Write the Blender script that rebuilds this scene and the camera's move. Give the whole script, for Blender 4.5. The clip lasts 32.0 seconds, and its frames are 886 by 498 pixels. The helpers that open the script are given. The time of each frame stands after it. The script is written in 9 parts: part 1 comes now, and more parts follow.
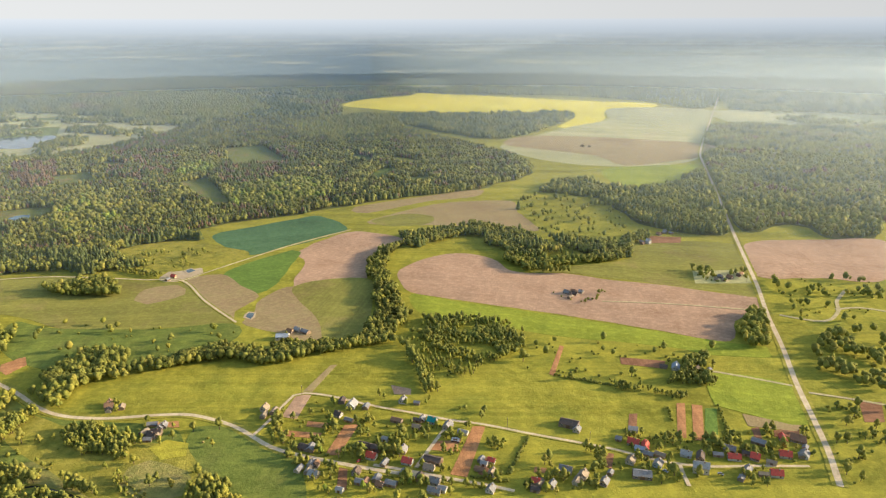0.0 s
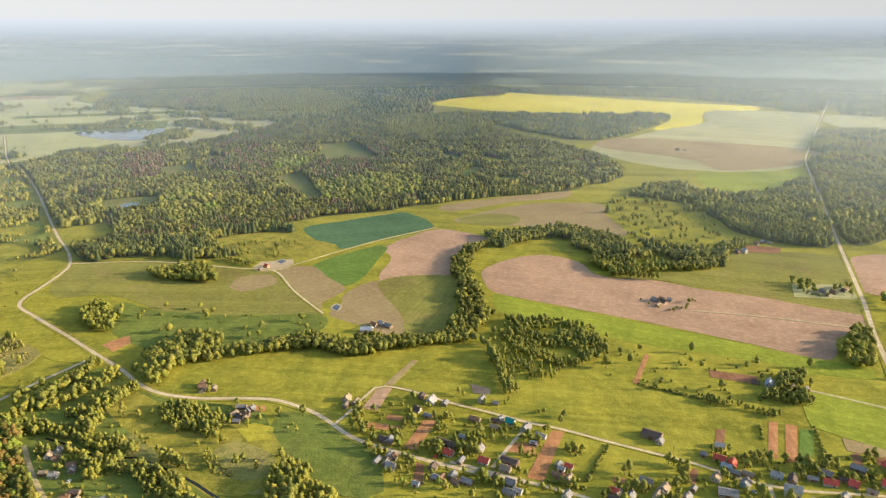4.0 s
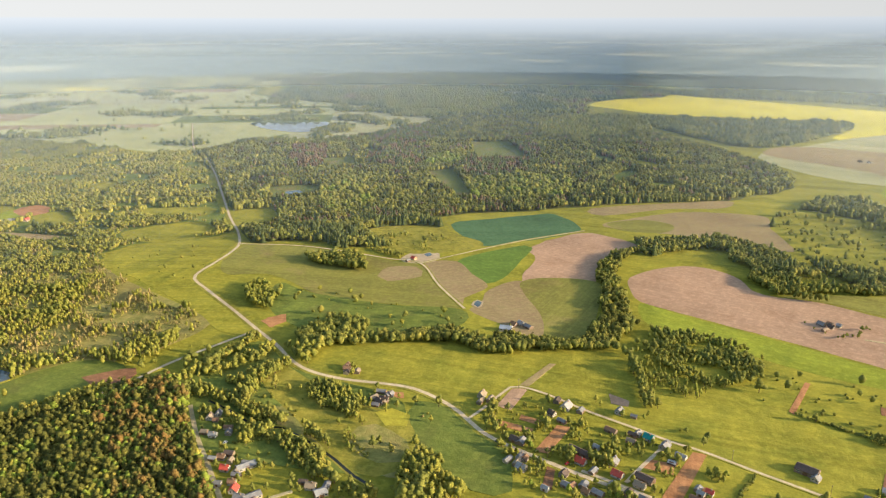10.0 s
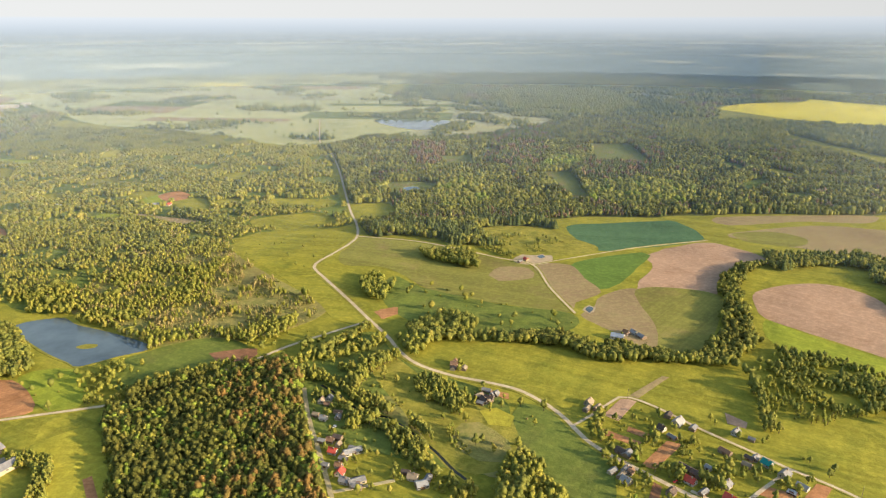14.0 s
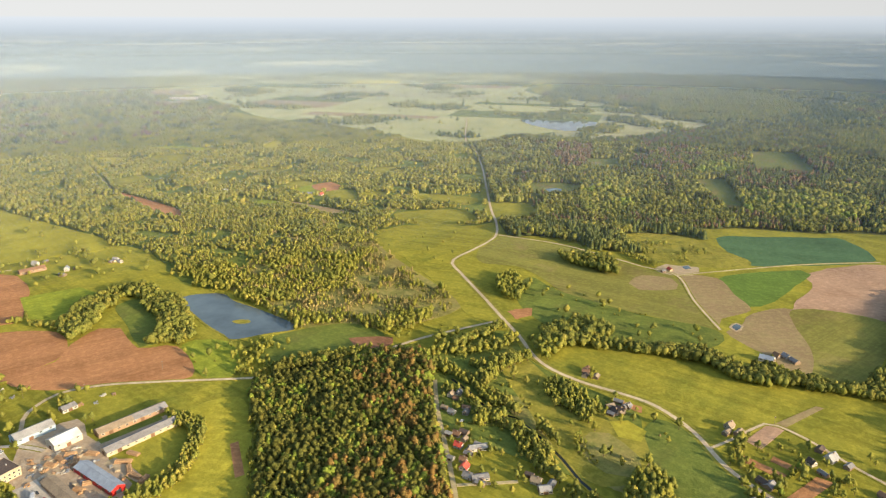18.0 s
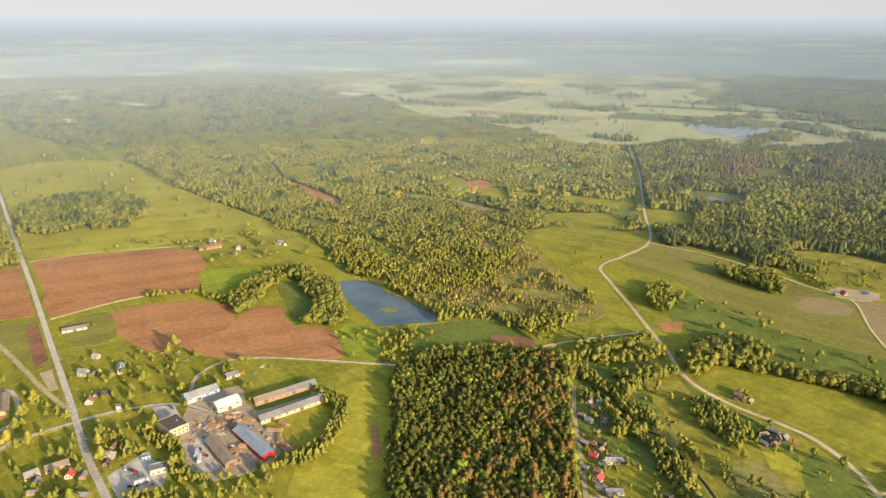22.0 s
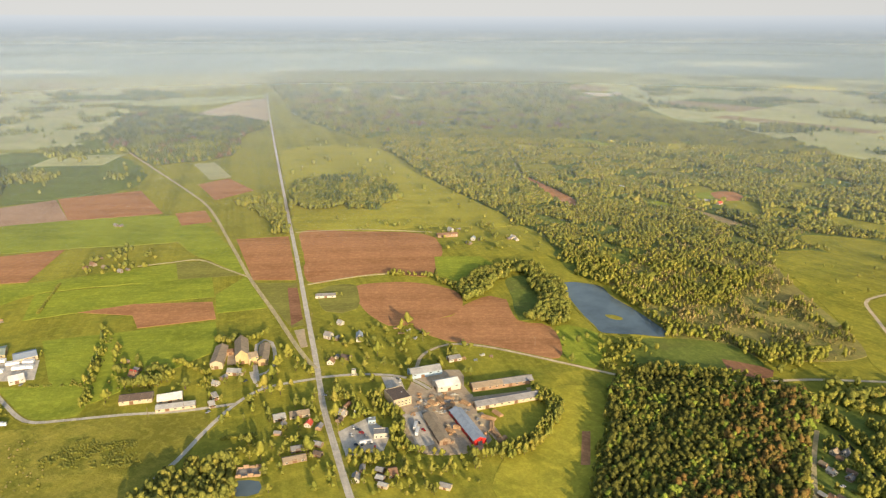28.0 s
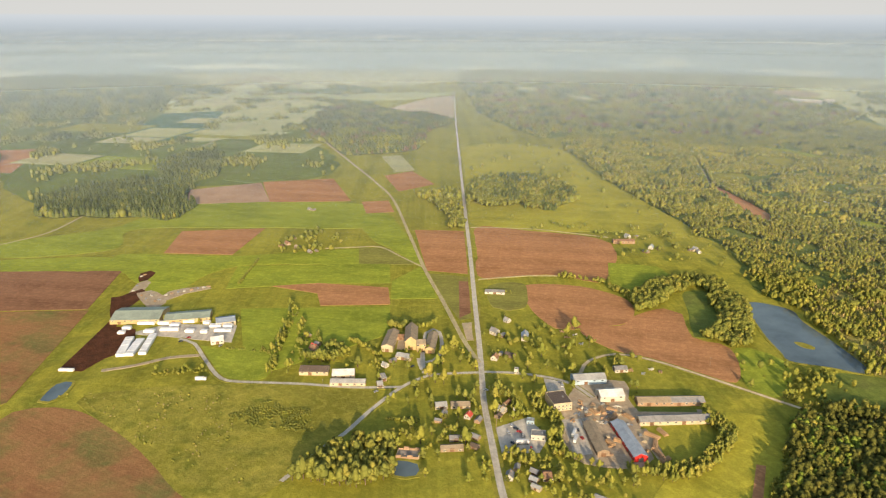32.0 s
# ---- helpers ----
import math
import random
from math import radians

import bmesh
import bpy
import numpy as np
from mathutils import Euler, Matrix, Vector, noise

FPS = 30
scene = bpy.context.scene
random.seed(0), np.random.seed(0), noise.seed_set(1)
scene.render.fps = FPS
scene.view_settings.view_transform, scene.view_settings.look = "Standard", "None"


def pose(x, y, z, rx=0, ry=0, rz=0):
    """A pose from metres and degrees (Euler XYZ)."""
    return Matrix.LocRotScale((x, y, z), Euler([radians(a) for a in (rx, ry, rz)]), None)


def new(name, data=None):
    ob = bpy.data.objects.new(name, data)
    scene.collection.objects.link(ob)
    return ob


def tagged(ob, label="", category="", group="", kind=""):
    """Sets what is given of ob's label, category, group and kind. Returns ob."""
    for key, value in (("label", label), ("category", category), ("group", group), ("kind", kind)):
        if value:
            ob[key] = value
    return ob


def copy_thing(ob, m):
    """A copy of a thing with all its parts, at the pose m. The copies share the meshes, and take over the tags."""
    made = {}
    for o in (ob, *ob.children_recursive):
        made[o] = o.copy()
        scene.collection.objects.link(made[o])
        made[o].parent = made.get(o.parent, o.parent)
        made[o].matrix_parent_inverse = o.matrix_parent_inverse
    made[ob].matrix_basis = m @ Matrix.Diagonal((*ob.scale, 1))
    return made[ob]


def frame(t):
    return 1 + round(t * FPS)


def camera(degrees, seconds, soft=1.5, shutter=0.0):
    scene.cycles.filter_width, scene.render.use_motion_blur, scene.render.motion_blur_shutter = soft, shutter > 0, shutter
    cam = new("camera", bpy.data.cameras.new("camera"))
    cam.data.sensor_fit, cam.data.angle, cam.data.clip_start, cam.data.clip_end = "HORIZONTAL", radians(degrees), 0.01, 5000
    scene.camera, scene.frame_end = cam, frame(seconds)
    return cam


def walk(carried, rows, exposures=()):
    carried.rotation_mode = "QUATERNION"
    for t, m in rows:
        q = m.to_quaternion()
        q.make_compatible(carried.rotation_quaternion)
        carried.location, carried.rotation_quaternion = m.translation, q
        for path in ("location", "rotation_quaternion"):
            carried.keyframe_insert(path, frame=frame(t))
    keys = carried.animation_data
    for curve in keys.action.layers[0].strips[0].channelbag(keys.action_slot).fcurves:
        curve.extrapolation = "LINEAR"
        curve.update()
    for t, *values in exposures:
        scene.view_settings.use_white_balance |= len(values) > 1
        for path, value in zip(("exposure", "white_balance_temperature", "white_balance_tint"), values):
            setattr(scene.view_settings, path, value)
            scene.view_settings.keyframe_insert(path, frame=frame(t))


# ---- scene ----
cam = camera(65.05, 32.0, 1.25)
# seconds, tilt, lean and turn of a camera that hangs still and pans
PAN = [
    (0, 72.29, -0.13, -0.00), (0.5, 72.29, -0.12, 0.70), (1, 72.28, -0.12, 1.40), (1.5, 72.28, -0.11, 2.33),
    (2, 72.27, -0.11, 3.32), (2.5, 72.27, -0.10, 4.31), (3, 72.27, -0.10, 5.35), (3.5, 72.26, -0.10, 6.44),
    (4.5, 72.26, -0.09, 8.09), (5.5, 72.25, -0.08, 9.75), (6, 72.25, -0.08, 10.85), (6.5, 72.24, -0.07, 11.92),
    (7, 72.24, -0.07, 12.98), (7.5, 72.24, -0.07, 14.10), (8, 72.23, -0.07, 15.23), (8.5, 72.23, -0.06, 16.36),
    (9, 72.23, -0.06, 17.52), (9.5, 72.22, -0.06, 18.67), (10, 72.22, -0.05, 19.83), (10.5, 72.22, -0.05, 20.92),
    (11, 72.21, -0.05, 21.95), (11.5, 72.21, -0.05, 23.06), (12, 72.21, -0.05, 24.35), (12.5, 72.21, -0.04, 25.64),
    (13, 72.20, -0.04, 26.84), (13.5, 72.20, -0.04, 28.19), (14, 72.20, -0.04, 29.57), (14.5, 72.19, -0.04, 31.04),
    (15.5, 72.19, -0.03, 33.83), (16.5, 72.18, -0.03, 36.74), (17, 72.18, -0.03, 38.38), (17.5, 72.17, -0.02, 39.91),
    (18, 72.17, -0.02, 41.48), (18.5, 72.17, -0.02, 43.06), (19, 72.16, -0.02, 44.61), (19.5, 72.16, -0.02, 46.15),
    (20, 72.16, -0.01, 47.74), (20.5, 72.15, -0.01, 49.36), (21, 72.15, -0.01, 50.99), (21.5, 72.15, -0.01, 52.59),
    (22, 72.14, -0.01, 54.16), (22.5, 72.14, -0.01, 55.75), (23, 72.13, -0.00, 57.34), (23.5, 72.13, -0.00, 58.85),
    (24, 72.12, 0.00, 60.37), (24.5, 72.12, 0.00, 61.99), (25, 72.12, 0.01, 63.64), (25.5, 72.11, 0.01, 65.36),
    (26.5, 72.10, 0.01, 68.66), (27.5, 72.09, 0.02, 72.07), (28, 72.08, 0.02, 73.94), (28.5, 72.08, 0.02, 75.73),
    (29, 72.07, 0.03, 77.58), (29.5, 72.06, 0.03, 79.45), (30, 72.06, 0.03, 81.30), (30.5, 72.05, 0.04, 83.15),
    (31, 72.04, 0.04, 85.02), (31.5, 72.04, 0.04, 86.95), (32, 72.03, 0.05, 88.80),
]
walk(cam, [(t, pose(0, 0, 300, tilt, 0, turn) @ pose(0, 0, 0, 0, 0, lean)) for t, tilt, lean, turn in PAN], [(0, 0.83, 6200, 10), (9, 0.83, 6230, 10), (13, 0.82, 6260, 10), (22, 0.63, 6340, 10), (32, 0.48, 6480, 10)])

# ---------- small tools ----------
def part(name, bm, material, parent, label=""):
    """Links a bmesh as one mesh object under a thing or a part."""
    me = bpy.data.meshes.new(name)
    bm.to_mesh(me)
    bm.free()
    me.materials.append(material)
    ob = new(name, me)
    ob.parent = parent
    if label:
        ob["label"] = label
    return ob


def mesh_object(name, verts, faces, material, smooth=False):
    me = bpy.data.meshes.new(name)
    me.from_pydata(verts, [], faces)
    me.materials.append(material)
    if smooth:
        me.polygons.foreach_set("use_smooth", [True] * len(me.polygons))
    me.update()
    return new(name, me)


def box_into(bm, x0, x1, y0, y1, z0, z1):
    v = [bm.verts.new(c) for c in ((x0, y0, z0), (x1, y0, z0), (x1, y1, z0), (x0, y1, z0), (x0, y0, z1), (x1, y0, z1), (x1, y1, z1), (x0, y1, z1))]
    for f in ((3, 2, 1, 0), (4, 5, 6, 7), (0, 1, 5, 4), (1, 2, 6, 5), (2, 3, 7, 6), (3, 0, 4, 7)):
        bm.faces.new([v[i] for i in f])
    return v


def box(x0, x1, y0, y1, z0, z1, bevel=0.0):
    bm = bmesh.new()
    box_into(bm, x0, x1, y0, y1, z0, z1)
    if bevel:
        bmesh.ops.bevel(bm, geom=bm.edges[:], offset=bevel, segments=1, affect="EDGES")
    return bm


def spline(pts, step, closed=False):
    """A smooth line through plan points, with a point every step metres or so."""
    p = [np.array(q, float) for q in pts]
    n = len(p)
    out = []
    for i in range(n if closed else n - 1):
        a, b, c, d = (p[(i - 1) % n], p[i], p[(i + 1) % n], p[(i + 2) % n]) if closed else (p[max(i - 1, 0)], p[i], p[i + 1], p[min(i + 2, n - 1)])
        m = max(1, int(np.linalg.norm(c - b) / step))
        for k in range(m):
            t = k / m
            out.append(0.5 * (2 * b + (c - a) * t + (2 * a - 5 * b + 4 * c - d) * t * t + (3 * b - a - 3 * c + d) * t ** 3))
    if not closed:
        out.append(p[-1])
    return np.array(out)


def inside(pts, poly):
    """Which of the points (n, 2) lie within the polygon."""
    x, y = pts[:, 0], pts[:, 1]
    hit = np.zeros(len(pts), bool)
    j = len(poly) - 1
    for i in range(len(poly)):
        (xi, yi), (xj, yj) = poly[i], poly[j]
        if yi != yj:
            hit ^= ((yi > y) != (yj > y)) & (x < (xj - xi) * (y - yi) / (yj - yi) + xi)
        j = i
    return hit


def near_line(pts, line, reach):
    """Which of the points lie within reach of a line of points."""
    hit = np.zeros(len(pts), bool)
    for a, b in zip(line[:-1], line[1:]):
        d = b - a
        t = np.clip(((pts - a) @ d) / max(d @ d, 1e-6), 0, 1)
        hit |= np.linalg.norm(pts - a - t[:, None] * d, axis=1) < reach
    return hit


def soft_noise(pts, size, seed=0.0):
    """Smooth values from about -1 to 1 over the plan."""
    x, y = pts[:, 0] / size + seed, pts[:, 1] / size + seed * 1.7
    return (np.sin(x * 2.1 + 1.3 * np.sin(y * 1.7 + seed)) + np.sin(y * 2.3 + 1.1 * np.sin(x * 1.3)) + np.sin((x + y) * 1.6 + 2 * np.sin((x - y) * 0.9))
            + 0.6 * np.sin(x * 5.3 + y * 3.1) + 0.6 * np.sin(y * 5.9 - x * 2.7)) / 3.2


# ---------- material tools ----------
def nodes_of(name):
    mat = bpy.data.materials.new(name)
    mat.use_nodes = True
    nt = mat.node_tree
    return mat, nt, nt.nodes["Principled BSDF"]


def node(nt, kind, **inputs):
    n = nt.nodes.new(kind)
    for key, value in inputs.items():
        n.inputs[key.replace("_", " ")].default_value = value
    return n


def mixed(nt, fac, a, b, blend="MIX"):
    """A colour mix; a and b are colours or sockets."""
    m = nt.nodes.new("ShaderNodeMix")
    m.data_type, m.blend_type = "RGBA", blend
    for socket, value in ((m.inputs[0], fac), (m.inputs[6], a), (m.inputs[7], b)):
        if isinstance(value, (int, float)):
            socket.default_value = value
        elif isinstance(value, tuple):
            socket.default_value = (*value, 1)
        else:
            nt.links.new(value, socket)
    return m.outputs[2]


def noise_fac(nt, coord, scale, low=0.35, high=0.65, detail=4.0, stretch=None, seed=0.0):
    vec = coord
    if stretch or seed:
        mp = nt.nodes.new("ShaderNodeMapping")
        mp.inputs["Scale"].default_value = stretch or (1, 1, 1)
        mp.inputs["Location"].default_value = (seed * 130, seed * 71, 0)
        nt.links.new(coord, mp.inputs["Vector"])
        vec = mp.outputs["Vector"]
    n = node(nt, "ShaderNodeTexNoise", Scale=scale, Detail=detail, Roughness=0.6)
    nt.links.new(vec, n.inputs["Vector"])
    r = nt.nodes.new("ShaderNodeMapRange")
    r.inputs["From Min"].default_value, r.inputs["From Max"].default_value = low, high
    nt.links.new(n.outputs[0], r.inputs[0])
    return r.outputs[0]


# ---------- light ----------
SUN_TURN, SUN_HEIGHT = -84.0, 15.0   # degrees: towards the sun, counted from +y to the left; above the horizon
world = bpy.data.worlds.new("evening_sky")
scene.world = world
world.use_nodes = True
wn = world.node_tree
sky = wn.nodes.new("ShaderNodeTexSky")
sky.sky_type, sky.sun_disc = "NISHITA", False
sky.sun_elevation, sky.sun_rotation = radians(SUN_HEIGHT), radians(-SUN_TURN)
sky.air_density, sky.dust_density = 1.2, 2.5
wn.links.new(sky.outputs[0], wn.nodes["Background"].inputs[0])
wn.nodes["Background"].inputs[1].default_value = 0.15
sun = new("sun", bpy.data.lights.new("sun", "SUN"))
sun.data.energy, sun.data.angle, sun.data.color = 4.9, radians(0.6), (1.0, 0.785, 0.51)
sun.rotation_euler = Euler((radians(90 - SUN_HEIGHT), 0, radians(SUN_TURN + 180)))


def haze(radius, fade_from, thickness, low_turn=-42.0, high_turn=132.0):
    """A curved see-through sheet, added in place of evening haze in the air: it lets most light through and scatters
    the rest. It thins out towards the ground and the top.
    """
    mat = bpy.data.materials.new("haze_sheet_scatter")
    mat.use_nodes = True
    nt = mat.node_tree
    nt.nodes.clear()
    out = nt.nodes.new("ShaderNodeOutputMaterial")
    clear = nt.nodes.new("ShaderNodeBsdfTransparent")
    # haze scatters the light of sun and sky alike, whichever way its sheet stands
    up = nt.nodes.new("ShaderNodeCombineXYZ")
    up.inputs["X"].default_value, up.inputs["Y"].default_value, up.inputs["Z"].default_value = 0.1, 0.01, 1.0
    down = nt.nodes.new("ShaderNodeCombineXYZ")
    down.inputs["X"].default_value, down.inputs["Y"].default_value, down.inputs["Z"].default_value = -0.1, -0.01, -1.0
    # the blue of the haze is put into the sheet's two colours
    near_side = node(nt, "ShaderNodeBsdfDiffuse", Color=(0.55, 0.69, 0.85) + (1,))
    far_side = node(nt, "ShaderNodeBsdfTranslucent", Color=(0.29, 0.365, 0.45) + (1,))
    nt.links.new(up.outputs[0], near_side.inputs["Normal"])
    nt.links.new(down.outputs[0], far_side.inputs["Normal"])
    both = nt.nodes.new("ShaderNodeAddShader")
    nt.links.new(near_side.outputs[0], both.inputs[0])
    nt.links.new(far_side.outputs[0], both.inputs[1])
    pos = nt.nodes.new("ShaderNodeNewGeometry")
    sep = nt.nodes.new("ShaderNodeSeparateXYZ")
    nt.links.new(pos.outputs["Position"], sep.inputs[0])
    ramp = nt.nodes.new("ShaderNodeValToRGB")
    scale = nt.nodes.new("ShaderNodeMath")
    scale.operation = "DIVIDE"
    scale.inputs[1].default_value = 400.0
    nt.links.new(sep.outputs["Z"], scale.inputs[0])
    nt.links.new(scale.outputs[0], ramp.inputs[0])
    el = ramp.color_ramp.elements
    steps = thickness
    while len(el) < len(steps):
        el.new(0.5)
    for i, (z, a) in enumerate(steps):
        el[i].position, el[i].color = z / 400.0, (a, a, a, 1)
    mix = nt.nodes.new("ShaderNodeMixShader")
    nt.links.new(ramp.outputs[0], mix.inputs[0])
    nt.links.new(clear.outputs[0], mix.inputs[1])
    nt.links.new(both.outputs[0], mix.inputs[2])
    nt.links.new(mix.outputs[0], out.inputs["Surface"])
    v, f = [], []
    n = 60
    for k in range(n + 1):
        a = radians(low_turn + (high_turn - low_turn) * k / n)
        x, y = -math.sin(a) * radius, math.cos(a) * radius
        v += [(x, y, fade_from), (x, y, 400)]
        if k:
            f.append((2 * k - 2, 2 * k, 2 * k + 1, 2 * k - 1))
    ob = mesh_object("haze_sheet", v, f, mat, True)
    return tagged(ob, "thin see-through sheet in place of haze over the distant land", "haze", kind="structure")

# haze sheets, nearest first: distance and thickness
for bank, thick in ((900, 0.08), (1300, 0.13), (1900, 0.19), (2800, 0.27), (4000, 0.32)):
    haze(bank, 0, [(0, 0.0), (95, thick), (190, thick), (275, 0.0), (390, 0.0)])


def backdrop(radius):
    """Plain far distance on a glowing wall: woods and fields with haze painted in up to the horizon, and the pale
    evening sky low above it.
    """
    mat = bpy.data.materials.new("painted_distance")
    mat.use_nodes = True
    nt = mat.node_tree
    nt.nodes.clear()
    out = nt.nodes.new("ShaderNodeOutputMaterial")
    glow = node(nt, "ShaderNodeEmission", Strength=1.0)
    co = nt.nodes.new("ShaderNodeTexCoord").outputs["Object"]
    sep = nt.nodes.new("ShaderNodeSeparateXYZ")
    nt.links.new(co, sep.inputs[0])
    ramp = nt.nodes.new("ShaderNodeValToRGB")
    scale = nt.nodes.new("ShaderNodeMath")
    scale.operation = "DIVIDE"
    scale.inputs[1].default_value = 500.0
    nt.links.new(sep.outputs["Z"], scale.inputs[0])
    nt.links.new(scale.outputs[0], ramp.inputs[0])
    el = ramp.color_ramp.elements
    # haze and evening light are painted into these glow colours, low to high
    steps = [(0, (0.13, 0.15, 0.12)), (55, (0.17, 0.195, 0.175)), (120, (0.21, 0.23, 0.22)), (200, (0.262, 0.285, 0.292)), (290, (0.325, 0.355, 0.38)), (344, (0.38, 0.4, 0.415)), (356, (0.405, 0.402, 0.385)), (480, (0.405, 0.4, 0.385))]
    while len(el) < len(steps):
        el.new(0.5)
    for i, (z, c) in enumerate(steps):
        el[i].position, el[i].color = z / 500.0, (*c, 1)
    # woods and fields beyond, drawn together by the distance as the land runs out to the horizon
    depth = nt.nodes.new("ShaderNodeMath")
    depth.operation = "SUBTRACT"
    depth.inputs[0].default_value = 358.0
    nt.links.new(sep.outputs["Z"], depth.inputs[1])
    least = nt.nodes.new("ShaderNodeMath")
    least.operation = "MAXIMUM"
    least.inputs[1].default_value = 14.0
    nt.links.new(depth.outputs[0], least.inputs[0])
    reach = nt.nodes.new("ShaderNodeMath")
    reach.operation = "DIVIDE"
    reach.inputs[0].default_value = 0.3
    nt.links.new(least.outputs[0], reach.inputs[1])
    flat = nt.nodes.new("ShaderNodeVectorMath")
    flat.operation = "MULTIPLY"
    flat.inputs[1].default_value = (1, 1, 0)
    nt.links.new(co, flat.inputs[0])
    plan = nt.nodes.new("ShaderNodeVectorMath")
    plan.operation = "SCALE"
    nt.links.new(flat.outputs[0], plan.inputs[0])
    nt.links.new(reach.outputs[0], plan.inputs["Scale"])
    wide = noise_fac(nt, plan.outputs[0], 1.1, 0.56, 0.6, detail=4.0)
    small = noise_fac(nt, plan.outputs[0], 5.0, 0.42, 0.6, detail=3.0, seed=2.0)
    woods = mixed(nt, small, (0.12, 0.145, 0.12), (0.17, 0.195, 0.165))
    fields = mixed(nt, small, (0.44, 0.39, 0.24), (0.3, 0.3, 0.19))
    # woods and fields fade upwards into the painted haze
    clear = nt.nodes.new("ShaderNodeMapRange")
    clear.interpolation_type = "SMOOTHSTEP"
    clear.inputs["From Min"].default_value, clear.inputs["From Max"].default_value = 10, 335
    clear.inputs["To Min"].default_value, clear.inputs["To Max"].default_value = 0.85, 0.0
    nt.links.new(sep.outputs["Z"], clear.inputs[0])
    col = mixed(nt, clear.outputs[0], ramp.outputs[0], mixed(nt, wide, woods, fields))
    # the painted sky and haze glow paler away from the low sun
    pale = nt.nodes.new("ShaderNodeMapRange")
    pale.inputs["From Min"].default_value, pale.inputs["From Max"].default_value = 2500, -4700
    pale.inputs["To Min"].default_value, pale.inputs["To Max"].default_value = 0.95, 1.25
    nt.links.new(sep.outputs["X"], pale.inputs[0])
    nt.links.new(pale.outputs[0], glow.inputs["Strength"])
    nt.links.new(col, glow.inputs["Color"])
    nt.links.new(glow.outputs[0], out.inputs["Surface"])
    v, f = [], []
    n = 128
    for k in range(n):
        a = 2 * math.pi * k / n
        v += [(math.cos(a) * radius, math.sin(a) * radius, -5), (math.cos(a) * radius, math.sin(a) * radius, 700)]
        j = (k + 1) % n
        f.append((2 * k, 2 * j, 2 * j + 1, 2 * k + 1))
    return tagged(mesh_object("backdrop", v, f, mat, True), "glowing backdrop of far woods, fields and sky with painted haze", "backdrop", kind="structure")


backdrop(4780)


# ---------- materials ----------
def land(name, main, second, patch, rows=0.0, width=4.0, rough=0.95, patch_size=45.0, patch_low=0.5, patch_high=0.7, relief=0.25, swell=0.0):
    """Open land: two mixed tones, larger patches, a fine grain and, where rows is above 0, tractor rows along the local x axis."""
    mat, nt, out = nodes_of(name)
    co = nt.nodes.new("ShaderNodeTexCoord").outputs["Object"]
    col = mixed(nt, noise_fac(nt, co, 1 / 14.0, detail=6.0), main, second)
    col = mixed(nt, noise_fac(nt, co, 1 / patch_size, patch_low, patch_high, seed=1.0), col, patch)
    col = mixed(nt, noise_fac(nt, co, 1 / 130.0, 0.45, 0.7, seed=2.0, stretch=(1, 0.55, 1)), col, tuple(c * 0.72 for c in main))
    if rows:
        streak = noise_fac(nt, co, 1 / width, 0.4, 0.62, detail=2.0, stretch=(0.012, 1, 1))
        col = mixed(nt, streak, col, mixed(nt, rows, col, tuple(c * 0.45 for c in main)))
        band = noise_fac(nt, co, 1 / (width * 7), 0.42, 0.6, detail=1.0, stretch=(0.02, 1, 1), seed=3.0)
        col = mixed(nt, band, col, mixed(nt, rows * 0.9, col, tuple(min(1, c * 1.35) for c in second)))
    fine = noise_fac(nt, co, 1 / 2.0, 0.32, 0.68, detail=5.0)
    col = mixed(nt, fine, mixed(nt, 0.3, col, tuple(c * 0.3 for c in main)), col)
    col = mixed(nt, noise_fac(nt, co, 1 / 6.0, 0.48, 0.64, detail=3.0, seed=4.0), col, mixed(nt, 0.22, col, tuple(min(1, c * 1.6) for c in second)))
    nt.links.new(col, out.inputs["Base Color"])
    out.inputs["Roughness"].default_value = rough
    out.inputs["Specular IOR Level"].default_value = 0.1
    bump = node(nt, "ShaderNodeBump", Strength=relief, Distance=1.0)
    nt.links.new(fine, bump.inputs["Height"])
    if swell:
        # the soft swells of the ground, some tens of metres long
        roll = node(nt, "ShaderNodeBump", Strength=1.0, Distance=swell)
        nt.links.new(noise_fac(nt, co, 1 / 48.0, 0.2, 0.8, detail=2.0, seed=6.0), roll.inputs["Height"])
        nt.links.new(roll.outputs[0], bump.inputs["Normal"])
    nt.links.new(bump.outputs[0], out.inputs["Normal"])
    return mat


